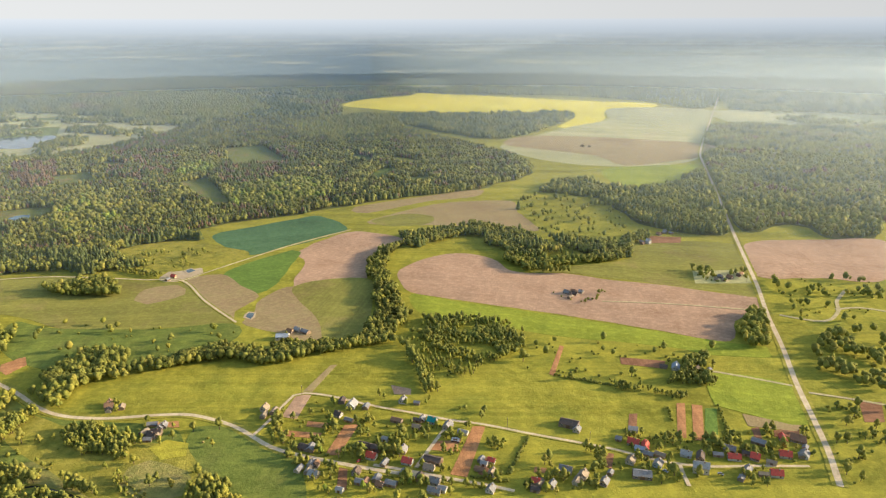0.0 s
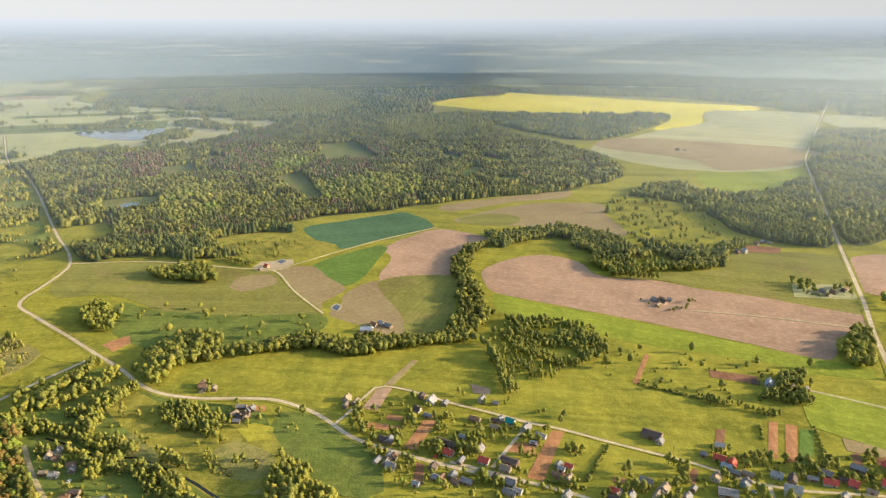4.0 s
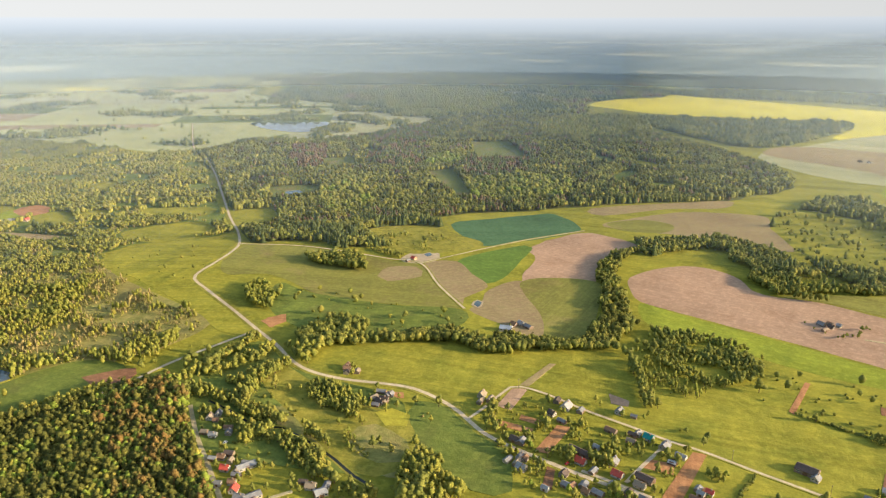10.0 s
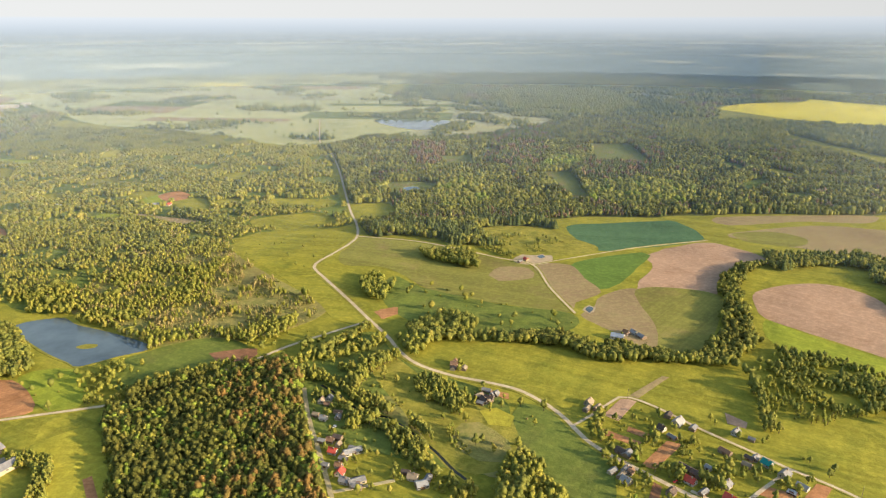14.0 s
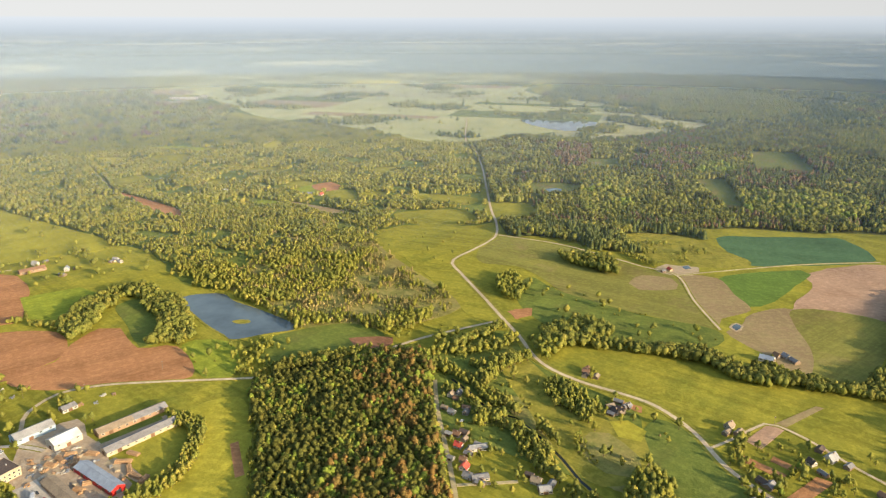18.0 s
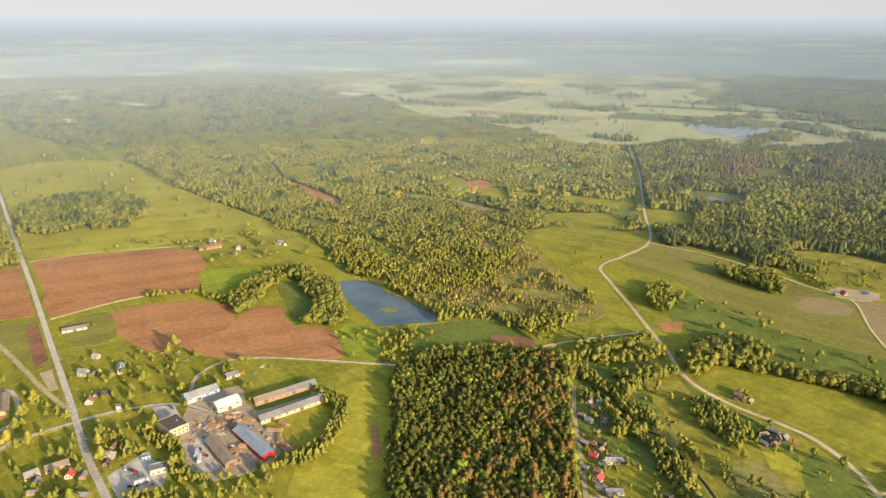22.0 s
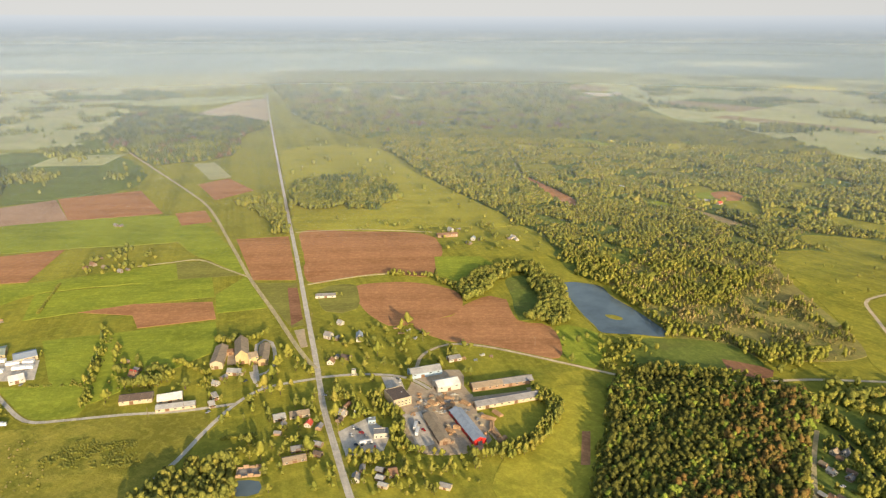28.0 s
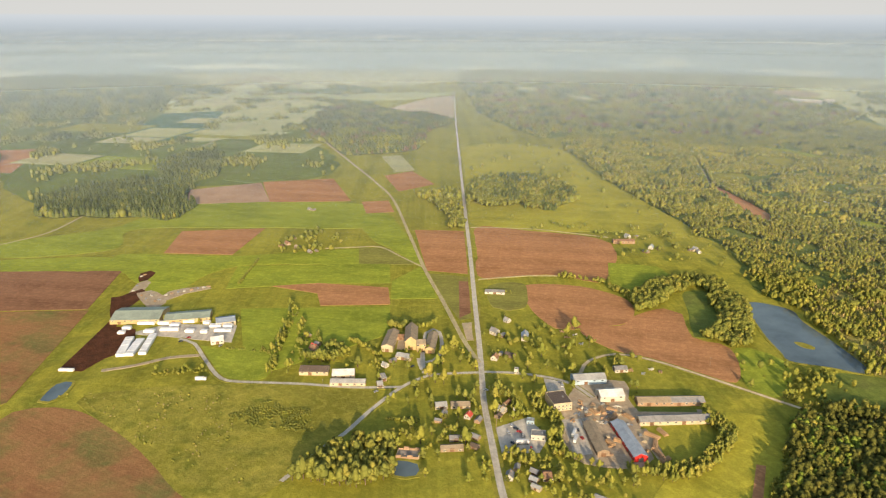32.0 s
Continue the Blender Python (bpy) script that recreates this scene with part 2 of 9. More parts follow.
def leafage(name, tones, spread=0.28):
    """Foliage: the tone of each tree, and a smaller change from clump to clump."""
    mat, nt, out = nodes_of(name)
    at = nt.nodes.new("ShaderNodeAttribute")
    at.attribute_name = "tone"
    info = nt.nodes.new("ShaderNodeObjectInfo")
    add = nt.nodes.new("ShaderNodeMath")
    add.operation = "ADD"
    nt.links.new(at.outputs["Fac"], add.inputs[0])
    nt.links.new(info.outputs["Random"], add.inputs[1])
    frac = nt.nodes.new("ShaderNodeMath")
    frac.operation = "FRACT"
    nt.links.new(add.outputs[0], frac.inputs[0])
    ramp = nt.nodes.new("ShaderNodeValToRGB")
    el = ramp.color_ramp.elements
    while len(el) < len(tones):
        el.new(0.5)
    for i, tone in enumerate(tones):
        el[i].position, el[i].color = i / (len(tones) - 1), (*tone, 1)
    nt.links.new(frac.outputs[0], ramp.inputs[0])
    geo = nt.nodes.new("ShaderNodeNewGeometry")
    col = mixed(nt, geo.outputs["Random Per Island"], mixed(nt, spread, ramp.outputs[0], (0.012, 0.02, 0.005)), mixed(nt, spread * 0.6, ramp.outputs[0], (0.28, 0.28, 0.065)))
    nt.links.new(col, out.inputs["Base Color"])
    out.inputs["Roughness"].default_value = 0.85
    out.inputs["Specular IOR Level"].default_value = 0.15
    passed = nt.nodes.new("ShaderNodeBsdfTranslucent")
    nt.links.new(col, passed.inputs["Color"])
    thin = node(nt, "ShaderNodeMixShader", Fac=0.28)
    nt.links.new(out.outputs[0], thin.inputs[1])
    nt.links.new(passed.outputs[0], thin.inputs[2])
    nt.links.new(thin.outputs[0], nt.nodes["Material Output"].inputs["Surface"])
    return mat


def solid(name, base, second=None, rough=0.7, scale=1.5, metal=0.0, streak=False, vary=0.25, spec=0.3):
    """A building surface with stains at two scales and a change from piece to piece."""
    mat, nt, out = nodes_of(name)
    co = nt.nodes.new("ShaderNodeTexCoord").outputs["Object"]
    second = second or tuple(c * 0.6 for c in base)
    col = mixed(nt, noise_fac(nt, co, scale, 0.42, 0.7, stretch=(1, 1, 0.2) if streak else None), base, second)
    col = mixed(nt, noise_fac(nt, co, scale * 0.16, 0.45, 0.68, seed=1.0), col, mixed(nt, 0.4, col, tuple(c * 0.5 for c in second)))
    info = nt.nodes.new("ShaderNodeObjectInfo")
    col = mixed(nt, info.outputs["Random"], col, mixed(nt, vary, col, tuple(c * 0.4 for c in base)))
    nt.links.new(col, out.inputs["Base Color"])
    out.inputs["Roughness"].default_value = rough
    out.inputs["Metallic"].default_value = metal
    out.inputs["Specular IOR Level"].default_value = spec
    return mat


def water_material(name, deep):
    mat, nt, out = nodes_of(name)
    co = nt.nodes.new("ShaderNodeTexCoord").outputs["Object"]
    col = mixed(nt, noise_fac(nt, co, 1 / 40.0, 0.4, 0.7), deep, tuple(c * 0.6 for c in deep))
    nt.links.new(col, out.inputs["Base Color"])
    out.inputs["Roughness"].default_value = 0.06
    out.inputs["IOR"].default_value = 1.33
    bump = node(nt, "ShaderNodeBump", Strength=0.12, Distance=0.05)
    nt.links.new(noise_fac(nt, co, 1 / 1.5, 0.2, 0.8), bump.inputs["Height"])
    nt.links.new(bump.outputs[0], out.inputs["Normal"])
    return mat


LAND = {
    "meadow": land("meadow_grass", (0.29, 0.28, 0.034), (0.365, 0.33, 0.044), (0.2, 0.228, 0.03), 0.32, 5.0, patch_low=0.48, patch_high=0.72, swell=2.6),
    "lush": land("lush_grass", (0.285, 0.335, 0.036), (0.345, 0.375, 0.044), (0.22, 0.275, 0.032), 0.25, 5.0, swell=2.2),
    "lime": land("lime_grass", (0.4, 0.375, 0.042), (0.46, 0.405, 0.052), (0.31, 0.315, 0.04), 0.2, 6.0, swell=2.6),
    # dark green grass; also paints shade into the valley and open wood floors
    "dark_grass": land("dark_grass_and_shade", (0.15, 0.195, 0.038), (0.2, 0.235, 0.048), (0.2, 0.2, 0.055), 0.2, 5.0, swell=2.4),
    "crop": land("young_crop", (0.14, 0.225, 0.042), (0.17, 0.255, 0.048), (0.12, 0.2, 0.038), 0.2, 3.0, patch_low=0.58),
    "teal": land("dense_crop", (0.085, 0.165, 0.075), (0.105, 0.19, 0.085), (0.08, 0.15, 0.065), 0.22, 4.0, patch_low=0.58),
    "olive": land("sprouting_field", (0.265, 0.245, 0.06), (0.28, 0.27, 0.06), (0.38, 0.25, 0.13), 0.3, 4.0, patch_size=80.0, patch_low=0.52, patch_high=0.75, swell=1.6),
    "pink": land("dry_ploughed_soil", (0.47, 0.30, 0.19), (0.52, 0.345, 0.225), (0.41, 0.245, 0.145), 0.14, 3.0, swell=1.0),
    "tan": land("stubble", (0.40, 0.28, 0.15), (0.36, 0.29, 0.13), (0.33, 0.25, 0.11), 0.14, 4.0),
    "red": land("moist_ploughed_soil", (0.45, 0.215, 0.095), (0.5, 0.255, 0.115), (0.38, 0.175, 0.075), 0.3, 3.0, swell=1.2),
    "brown": land("dark_ploughed_soil", (0.28, 0.14, 0.075), (0.32, 0.165, 0.09), (0.21, 0.1, 0.05), 0.35, 3.0),
    "brown_green": land("soil_with_sprouts", (0.37, 0.18, 0.08), (0.33, 0.18, 0.075), (0.17, 0.19, 0.055), 0.3, 3.0, patch_size=60.0, patch_low=0.44, patch_high=0.58),
    "rape": land("rapeseed_in_bloom", (0.82, 0.67, 0.04), (0.86, 0.72, 0.06), (0.68, 0.6, 0.06), 0.15, 6.0, patch_low=0.6),
    "pale": land("pale_field", (0.44, 0.43, 0.2), (0.48, 0.45, 0.22), (0.46, 0.38, 0.2), 0.3, 6.0, patch_size=120.0, patch_low=0.55),
    "pale_green": land("pale_green_field", (0.46, 0.465, 0.19), (0.5, 0.485, 0.21), (0.53, 0.48, 0.22), 0.25, 6.0, patch_size=120.0, patch_low=0.55),
    "scrub": land("marsh_grass", (0.40, 0.33, 0.11), (0.32, 0.29, 0.085), (0.22, 0.235, 0.06), 0.0, patch_size=16.0, patch_low=0.42, patch_high=0.6, relief=0.4, swell=2.0),
    "wild": land("rough_grass", (0.28, 0.262, 0.036), (0.38, 0.33, 0.062), (0.19, 0.2, 0.03), 0.0, patch_size=16.0, patch_low=0.5, patch_high=0.66, relief=0.3, swell=2.2),
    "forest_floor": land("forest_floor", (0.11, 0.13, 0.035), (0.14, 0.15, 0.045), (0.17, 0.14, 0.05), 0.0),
    "rough_clearing": land("clearing_grass", (0.16, 0.2, 0.05), (0.21, 0.21, 0.06), (0.27, 0.19, 0.09), 0.0, patch_size=50.0),
    "yard": land("trodden_yard", (0.50, 0.40, 0.28), (0.43, 0.33, 0.22), (0.56, 0.48, 0.37), 0.0, patch_size=9.0, relief=0.4),
    "peat": land("wet_bark_litter", (0.085, 0.036, 0.018), (0.13, 0.05, 0.024), (0.05, 0.024, 0.014), 0.0, patch_size=7.0, relief=0.6),
    "gravel": land("pale_gravel", (0.63, 0.5, 0.33), (0.7, 0.57, 0.39), (0.54, 0.43, 0.27), 0.2, 1.2, patch_size=9.0, relief=0.1),
    "asphalt": land("worn_asphalt", (0.55, 0.495, 0.415), (0.6, 0.545, 0.455), (0.46, 0.42, 0.36), 0.3, 1.3, patch_size=12.0, relief=0.06),
    "track": land("dirt_track", (0.56, 0.46, 0.28), (0.5, 0.42, 0.23), (0.4, 0.38, 0.14), 0.3, 1.1, patch_size=10.0, relief=0.2),
    "sand": land("bare_sand", (0.56, 0.45, 0.3), (0.5, 0.38, 0.24), (0.42, 0.35, 0.2), 0.0, patch_size=12.0),
}
LEAF = {
    "deep": leafage("deep_green_leaves", [(0.099, 0.110, 0.025), (0.148, 0.145, 0.029), (0.114, 0.123, 0.026), (0.197, 0.176, 0.035)], 0.28),
    "broad": leafage("fresh_leaves", [(0.196, 0.215, 0.048), (0.269, 0.27, 0.055), (0.218, 0.24, 0.050), (0.358, 0.32, 0.064)]),
    "light": leafage("spring_leaves", [(0.282, 0.291, 0.049), (0.370, 0.347, 0.059), (0.251, 0.274, 0.047), (0.427, 0.364, 0.071)]),
    "bright": leafage("bright_maple_leaves", [(0.224, 0.3, 0.042), (0.302, 0.37, 0.053)]),
    "dry": leafage("budding_twigs", [(0.390, 0.305, 0.124), (0.455, 0.351, 0.143), (0.325, 0.286, 0.098), (0.416, 0.364, 0.111)]),
    "dark": leafage("fir_needles", [(0.1, 0.135, 0.045), (0.14, 0.17, 0.052), (0.115, 0.15, 0.046), (0.18, 0.2, 0.06)], 0.25),
    "rust": leafage("rusty_needles", [(0.267, 0.142, 0.043), (0.310, 0.176, 0.052), (0.232, 0.155, 0.047), (0.284, 0.224, 0.056)]),
    "brown": leafage("bare_twigs", [(0.215, 0.14, 0.085), (0.26, 0.165, 0.1), (0.195, 0.14, 0.08)], 0.22),
}
BARK = solid("bark", (0.16, 0.115, 0.075), (0.09, 0.065, 0.045), 0.95, 3.0)
# ---------- the land ----------
OPEN = []      # clearings, waters, yards and roads that stay free of trees


def sheet(name, outline, material, z, label, turn=0.0, category="", skirt=0.3):
    """A flat piece of land with a plan outline; its rows run along its own x axis, which is turned by some degrees."""
    c = outline.mean(0)
    ca, sa = math.cos(radians(-turn)), math.sin(radians(-turn))
    q = outline - c
    q = np.stack([q[:, 0] * ca - q[:, 1] * sa, q[:, 0] * sa + q[:, 1] * ca], 1)
    bm = bmesh.new()
    top = [bm.verts.new((x, y, 0)) for x, y in q]
    low = [bm.verts.new((x, y, -skirt - z)) for x, y in q]
    face = bm.faces.new(top)
    n = len(top)
    for i in range(n):
        bm.faces.new((top[i], low[i], low[(i + 1) % n], top[(i + 1) % n]))
    bm.normal_update()
    if face.normal.z < 0:
        bmesh.ops.reverse_faces(bm, faces=bm.faces[:])
    bmesh.ops.triangulate(bm, faces=[face], ngon_method="EAR_CLIP")
    ob = part(name, bm, material, None)
    ob.location, ob.rotation_euler = (c[0], c[1], z), (0, 0, radians(turn))
    return tagged(ob, label, category, kind="structure")


STEP = [0]
BARE = {"red", "brown", "brown_green", "pink", "tan", "crop", "teal", "rape", "asphalt", "yard", "peat", "sand"}   # no trees stand on these


def field(name, kind, turn, pts, label, smooth=True, open_land=True):
    far = np.linalg.norm(np.array(pts), axis=1).mean()
    outline = spline(pts, 12 if far < 1500 else 40, True) if smooth else np.array(pts, float)
    if smooth:
        wob = np.stack([soft_noise(outline, 17, 3), soft_noise(outline, 17, 8)], 1)
        outline = outline + wob * (0.8 if far < 900 else 2.0)
    STEP[0] += 1
    if open_land:
        OPEN.append(("area" if kind in BARE else "grass", outline, 0.0))
    return sheet(name, outline, LAND[kind], 0.05 + 0.0012 * STEP[0], label, turn, "field")


def ribbon(name, pts, width, kind, label, z, verge=0.0, category="road"):
    """A road along a plan line, slightly uneven in width, with a worn verge beside it."""
    line = spline(pts, 9)
    d = np.gradient(line, axis=0)
    nrm = np.stack([-d[:, 1], d[:, 0]], 1) / np.maximum(np.linalg.norm(d, axis=1), 1e-6)[:, None]
    OPEN.append(("line", line, width / 2))

    def strip(nm, w, zz, mat):
        lw = w / 2 * (1 + 0.07 * soft_noise(line, 14, 2))[:, None]
        rw = w / 2 * (1 + 0.07 * soft_noise(line, 14, 9))[:, None]
        a, b = line + nrm * lw, line - nrm * rw
        n = len(line)
        v = [(x, y, zz) for x, y in a] + [(x, y, zz) for x, y in b] + [(x, y, -0.2) for x, y in a] + [(x, y, -0.2) for x, y in b]
        f = []
        for i in range(n - 1):
            f += [(i, n + i, n + i + 1, i + 1), (2 * n + i, i, i + 1, 2 * n + i + 1), (n + i, 3 * n + i, 3 * n + i + 1, n + i + 1)]
        return mesh_object(nm, v, f, LAND[mat])
    if verge:
        tagged(strip("road_verge", width + verge * 2, z - 0.012, "wild"), "rough grassy verge along a road", "verge", kind="structure")
    return tagged(strip(name, width, z, kind), label, category, kind="structure")


def water(name, pts, material, label, z=0.3, rim="wild"):
    outline = spline(pts, 6, True)
    OPEN.append(("area", outline, 0.0))
    c = outline.mean(0)
    out = c + (outline - c) * (1 + 3.0 / np.linalg.norm(outline - c, axis=1))[:, None]
    sheet("bank", out, LAND[rim], z - 0.01, "grassy bank round a pond", 0, "bank")
    return sheet(name, outline, material, z, label, 0, "water")


def ring_ground(radius):
    """One sheet of grassland from the foot of the camera to the horizon."""
    n = 96
    v, f = [(0, 0, 0)], []
    rings = [60, 140, 260, 400, 600, 900, 1300, 1900, 2700, 3700, radius]
    for r in rings:
        for k in range(n):
            a = 2 * math.pi * k / n
            v.append((math.cos(a) * r, math.sin(a) * r, 0))
    for k in range(n):
        f.append((0, 1 + k, 1 + (k + 1) % n))
    for j in range(len(rings) - 1):
        for k in range(n):
            a, b = 1 + j * n + k, 1 + j * n + (k + 1) % n
            f.append((a, a + n, b + n, b))
    return mesh_object("ground", v, f, LAND["meadow"])


tagged(ring_ground(4930), "wide green grassland that reaches the horizon", "ground", kind="structure")


def parcels(poly, kinds, long_side, short_side, turn, label, share=0.85, seed=5):
    """Strip fields side by side over a stretch of open plain."""
    rng = np.random.default_rng(seed)
    p = np.array(poly, float)
    c = p.mean(0)
    ca, sa = math.cos(radians(turn)), math.sin(radians(turn))
    reach = np.linalg.norm(p - c, axis=1).max()
    x = -reach
    while x < reach:
        w = long_side * rng.uniform(0.6, 1.4)
        y = -reach + rng.uniform(0, short_side)
        while y < reach:
            h = short_side * rng.uniform(0.45, 1.6)
            q = np.array([(x + 6, y + 3), (x + w - 6, y + 3 + rng.uniform(-15, 15)), (x + w - 6, y + h - 3 + rng.uniform(-15, 15)), (x + 6, y + h - 3)])
            q = np.stack([q[:, 0] * ca - q[:, 1] * sa, q[:, 0] * sa + q[:, 1] * ca], 1) + c
            if inside(q, poly).all() and rng.uniform() < share and (np.linalg.norm(q, axis=1) < 4700).all():
                field("strip_field", str(rng.choice(kinds)), turn, q.tolist(), label, False)
            y += h
        x += w

field("far_plain", "pale_green", 30, [(-3132, 1521), (-3952, 2543), (-3514, 3122), (-2984, 3631), (-2097, 4206), (-2199, 3663), (-1983, 2848), (-1379, 2564), (-901, 2321), (-965, 1909), (-1118, 1759), (-1166, 1429), (-1339, 1393), (-1797, 1443), (-2054, 1400), (-2452, 1515), (-2982, 1668)], "wide pale green plain of distant fields")
field("far_field", "pale", 60, [(-4436, -1554), (-4650, -687), (-4696, 197), (-3822, 38), (-3459, -528), (-3146, -834), (-4149, -1468)], "pale distant field")
field("far_field", "pale_green", 60, [(-2989, -1073), (-3204, -892), (-3222, -69), (-3235, 117), (-2939, -87), (-2828, -336), (-2168, -391), (-1944, -519), (-1944, -716)], "pale green distant field")
field("far_field", "tan", 60, [(-3182, -788), (-3459, -528), (-3143, -505)], "narrow dry stubble field far off", False)
field("far_field", "sand", 60, [(-2636, -144), (-3009, 4), (-3106, 111), (-2311, 83), (-2464, -26)], "dry tan field beside the straight paved road", False)
field("far_field", "pale", 80, [(-4669, -541), (-4682, 412), (-4678, 449), (-4695, -214)], "pale far field")
field("far_field", "pale", 20, [(592, 4663), (927, 4608), (1462, 4467), (1742, 4365), (1681, 4276), (1308, 4514), (863, 4620)], "pale green field far off")
field("far_field", "pale", 20, [(1067, 2651), (1560, 2471), (1409, 2223), (1141, 2148), (949, 2324)], "pale meadow strip beyond the wood")
field("far_field", "pale", 20, [(2007, 4250), (2193, 4157), (1929, 3559), (1659, 3435)], "pale field in a distant wood", False)
field("far_field", "pale", 20, [(-251, 4311), (-13, 4404), (18, 3588), (-187, 3694)], "small pale field far off")
field("far_field", "pale", 50, [(-2473, 3997), (-2253, 4125), (-2022, 4243), (-2238, 4133), (-2131, 3555), (-2217, 3556)], "pale distant meadow")
field("far_field", "pale", 50, [(-1484, 2348), (-1417, 2503), (-887, 2272), (-811, 2025), (-890, 1808), (-976, 1575), (-1023, 1589), (-1115, 1741), (-1085, 1922), (-1155, 2085)], "pale green meadow round a lake")
field("far_field", "tan", 50, [(-3380, 1705), (-3170, 1775), (-3019, 1631), (-3176, 1557)], "bare soil strip far off")
field("rapeseed_field", "rape", 40, [(-4296, 1907), (-4234, 2040), (-4236, 2037), (-4290, 1919)], "yellow rapeseed field in bloom far off", False)
field("rapeseed_field", "rape", 40, [(-3134, 2630), (-3005, 3004), (-2757, 2769), (-2945, 2531)], "yellow rapeseed field in bloom far off", False)
field("rapeseed_field", "rape", 40, [(-3953, 2543), (-3811, 2750), (-3812, 2749), (-3943, 2557)], "yellow rapeseed field in bloom far off", False)
field("rapeseed_field", "rape", 40, [(-3414, 3230), (-3363, 3283), (-3363, 3283), (-3409, 3235)], "yellow rapeseed field in bloom far off", False)
field("rapeseed_field", "rape", 10, [(-409, 2853), (-335, 3093), (-156, 3237), (-124, 3412), (-2, 3332), (251, 3211), (479, 3075), (627, 2993), (862, 2900), (805, 2738), (616, 2633), (552, 2389), (460, 2244), (379, 2175), (365, 2211), (454, 2426), (464, 2570), (370, 2615), (122, 2545), (0, 2588), (-147, 2632), (-310, 2755)], "wide yellow rapeseed field in bloom")
field("far_field", "pale", -15, [(149, 1823), (256, 1995), (401, 2201), (561, 2389), (657, 2727), (1003, 2661), (789, 2090), (628, 1676), (511, 1565), (434, 1546), (317, 1569), (216, 1658)], "pale field with a lone farmstead")
field("far_field", "tan", -15, [(166, 1860), (291, 2019), (702, 1866), (630, 1676), (553, 1621), (413, 1557), (367, 1692)], "dry tan strip of a pale field")
field("meadow_patch", "lush", 0, [(356, 1521), (511, 1565), (585, 1571), (472, 1365), (351, 1307), (342, 1405)], "green meadow by the wood")
field("cleared_land", "tan", 10, [(-123, 1080), (-63, 1158), (4, 1212), (95, 1228), (129, 1214), (127, 1144), (147, 1076), (141, 1028), (75, 1054), (5, 1064), (-58, 1065)], "cleared tan ground in the woods")
field("meadow_patch", "olive", 10, [(-115, 1095), (-62, 1135), (-14, 1114), (-31, 1067), (-94, 1062)], "grass on cleared ground")
field("meadow_patch", "meadow", 10, [(135, 1223), (183, 1293), (259, 1255), (296, 1196), (284, 1104), (292, 997), (205, 963), (165, 1015), (140, 1092)], "green meadow with bushes in the woods")
field("cleared_land", "tan", 10, [(-154, 1179), (-68, 1241), (69, 1317), (61, 1260), (-26, 1223), (-130, 1141)], "tan strip along the wood's edge")
field("ploughed_field", "pink", -14, [(-57, 848), (-33, 887), (5, 917), (44, 915), (73, 884), (85, 849), (112, 837), (154, 836), (210, 811), (271, 792), (325, 767), (366, 749), (344, 709), (312, 684), (287, 634), (231, 657), (154, 692), (68, 726), (6, 751), (-38, 771), (-54, 812)], "wide dry pinkish ploughed field")
field("crop_field", "lush", -14, [(-38, 765), (6, 746), (154, 687), (286, 630), (318, 621), (313, 599), (256, 604), (220, 622), (118, 647), (64, 670), (24, 688), (-25, 707)], "bright green strip along a ploughed field")
field("meadow_field", "olive", -14, [(112, 839), (158, 862), (250, 893), (288, 970), (425, 956), (393, 841), (369, 757), (327, 770), (242, 805), (154, 839)], "olive green meadow by the river trees")
field("ploughed_field", "pink", 60, [(-203, 928), (-166, 1002), (-135, 1029), (-81, 1009), (-53, 973), (-83, 938), (-95, 899), (-101, 851), (-95, 819), (-134, 801), (-182, 791), (-185, 879)], "dry pinkish ploughed field")
field("ploughed_field", "tan", 40, [(-211, 750), (-182, 791), (-147, 721), (-124, 660), (-117, 629), (-134, 621), (-158, 650), (-185, 662), (-215, 682), (-209, 707)], "dry tan field with a farm")
field("sprouting_field", "olive", 80, [(-181, 791), (-95, 819), (-80, 726), (-80, 664), (-85, 636), (-116, 626), (-135, 689)], "olive field with bare patches")
field("crop_field", "teal", 20, [(-349, 1008), (-303, 1054), (-240, 1106), (-204, 1120), (-150, 1044), (-210, 963), (-265, 914), (-295, 933)], "dense blue green crop field")
field("crop_field", "crop", 20, [(-280, 836), (-257, 885), (-213, 935), (-199, 928), (-201, 872), (-205, 799), (-220, 768), (-248, 796)], "bright green crop field")
field("stubble_field", "tan", 35, [(-320, 806), (-282, 835), (-248, 796), (-216, 759), (-231, 713), (-230, 689)], "tan stubble field along a farm lane")
field("sprouting_field", "olive", 5, [(-598, 797), (-514, 821), (-442, 819), (-370, 809), (-322, 802), (-267, 736), (-225, 685), (-307, 668), (-360, 660), (-411, 672), (-445, 691), (-495, 707), (-540, 689), (-577, 727)], "olive sprouting field with bare patches")
field("cleared_land", "tan", 5, [(-358, 783), (-324, 796), (-305, 766), (-337, 735), (-357, 746)], "bare sandy patch in a field")
field("grass_field", "dark_grass", 10, [(-409, 669), (-307, 666), (-224, 680), (-214, 632), (-290, 573), (-354, 574), (-407, 595), (-451, 641), (-458, 687)], "dark green grass field")
field("sand_pit", "sand", 0, [(-356, 815), (-349, 859), (-315, 859), (-309, 825), (-329, 809)], "pale sand pit beside a farm lane")
field("garden_plot", "red", 0, [(-416, 578), (-404, 601), (-393, 591), (-395, 567)], "small plot of red soil", False)
field("meadow_patch", "wild", 0, [(-461, 930), (-390, 985), (-323, 957), (-267, 915), (-323, 856), (-380, 852)], "rough green pasture by the wood")
field("forest_clearing", "rough_clearing", 10, [(-544, 1382), (-493, 1431), (-369, 1191), (-393, 1170)], "grassy clearing cut into the forest", False)
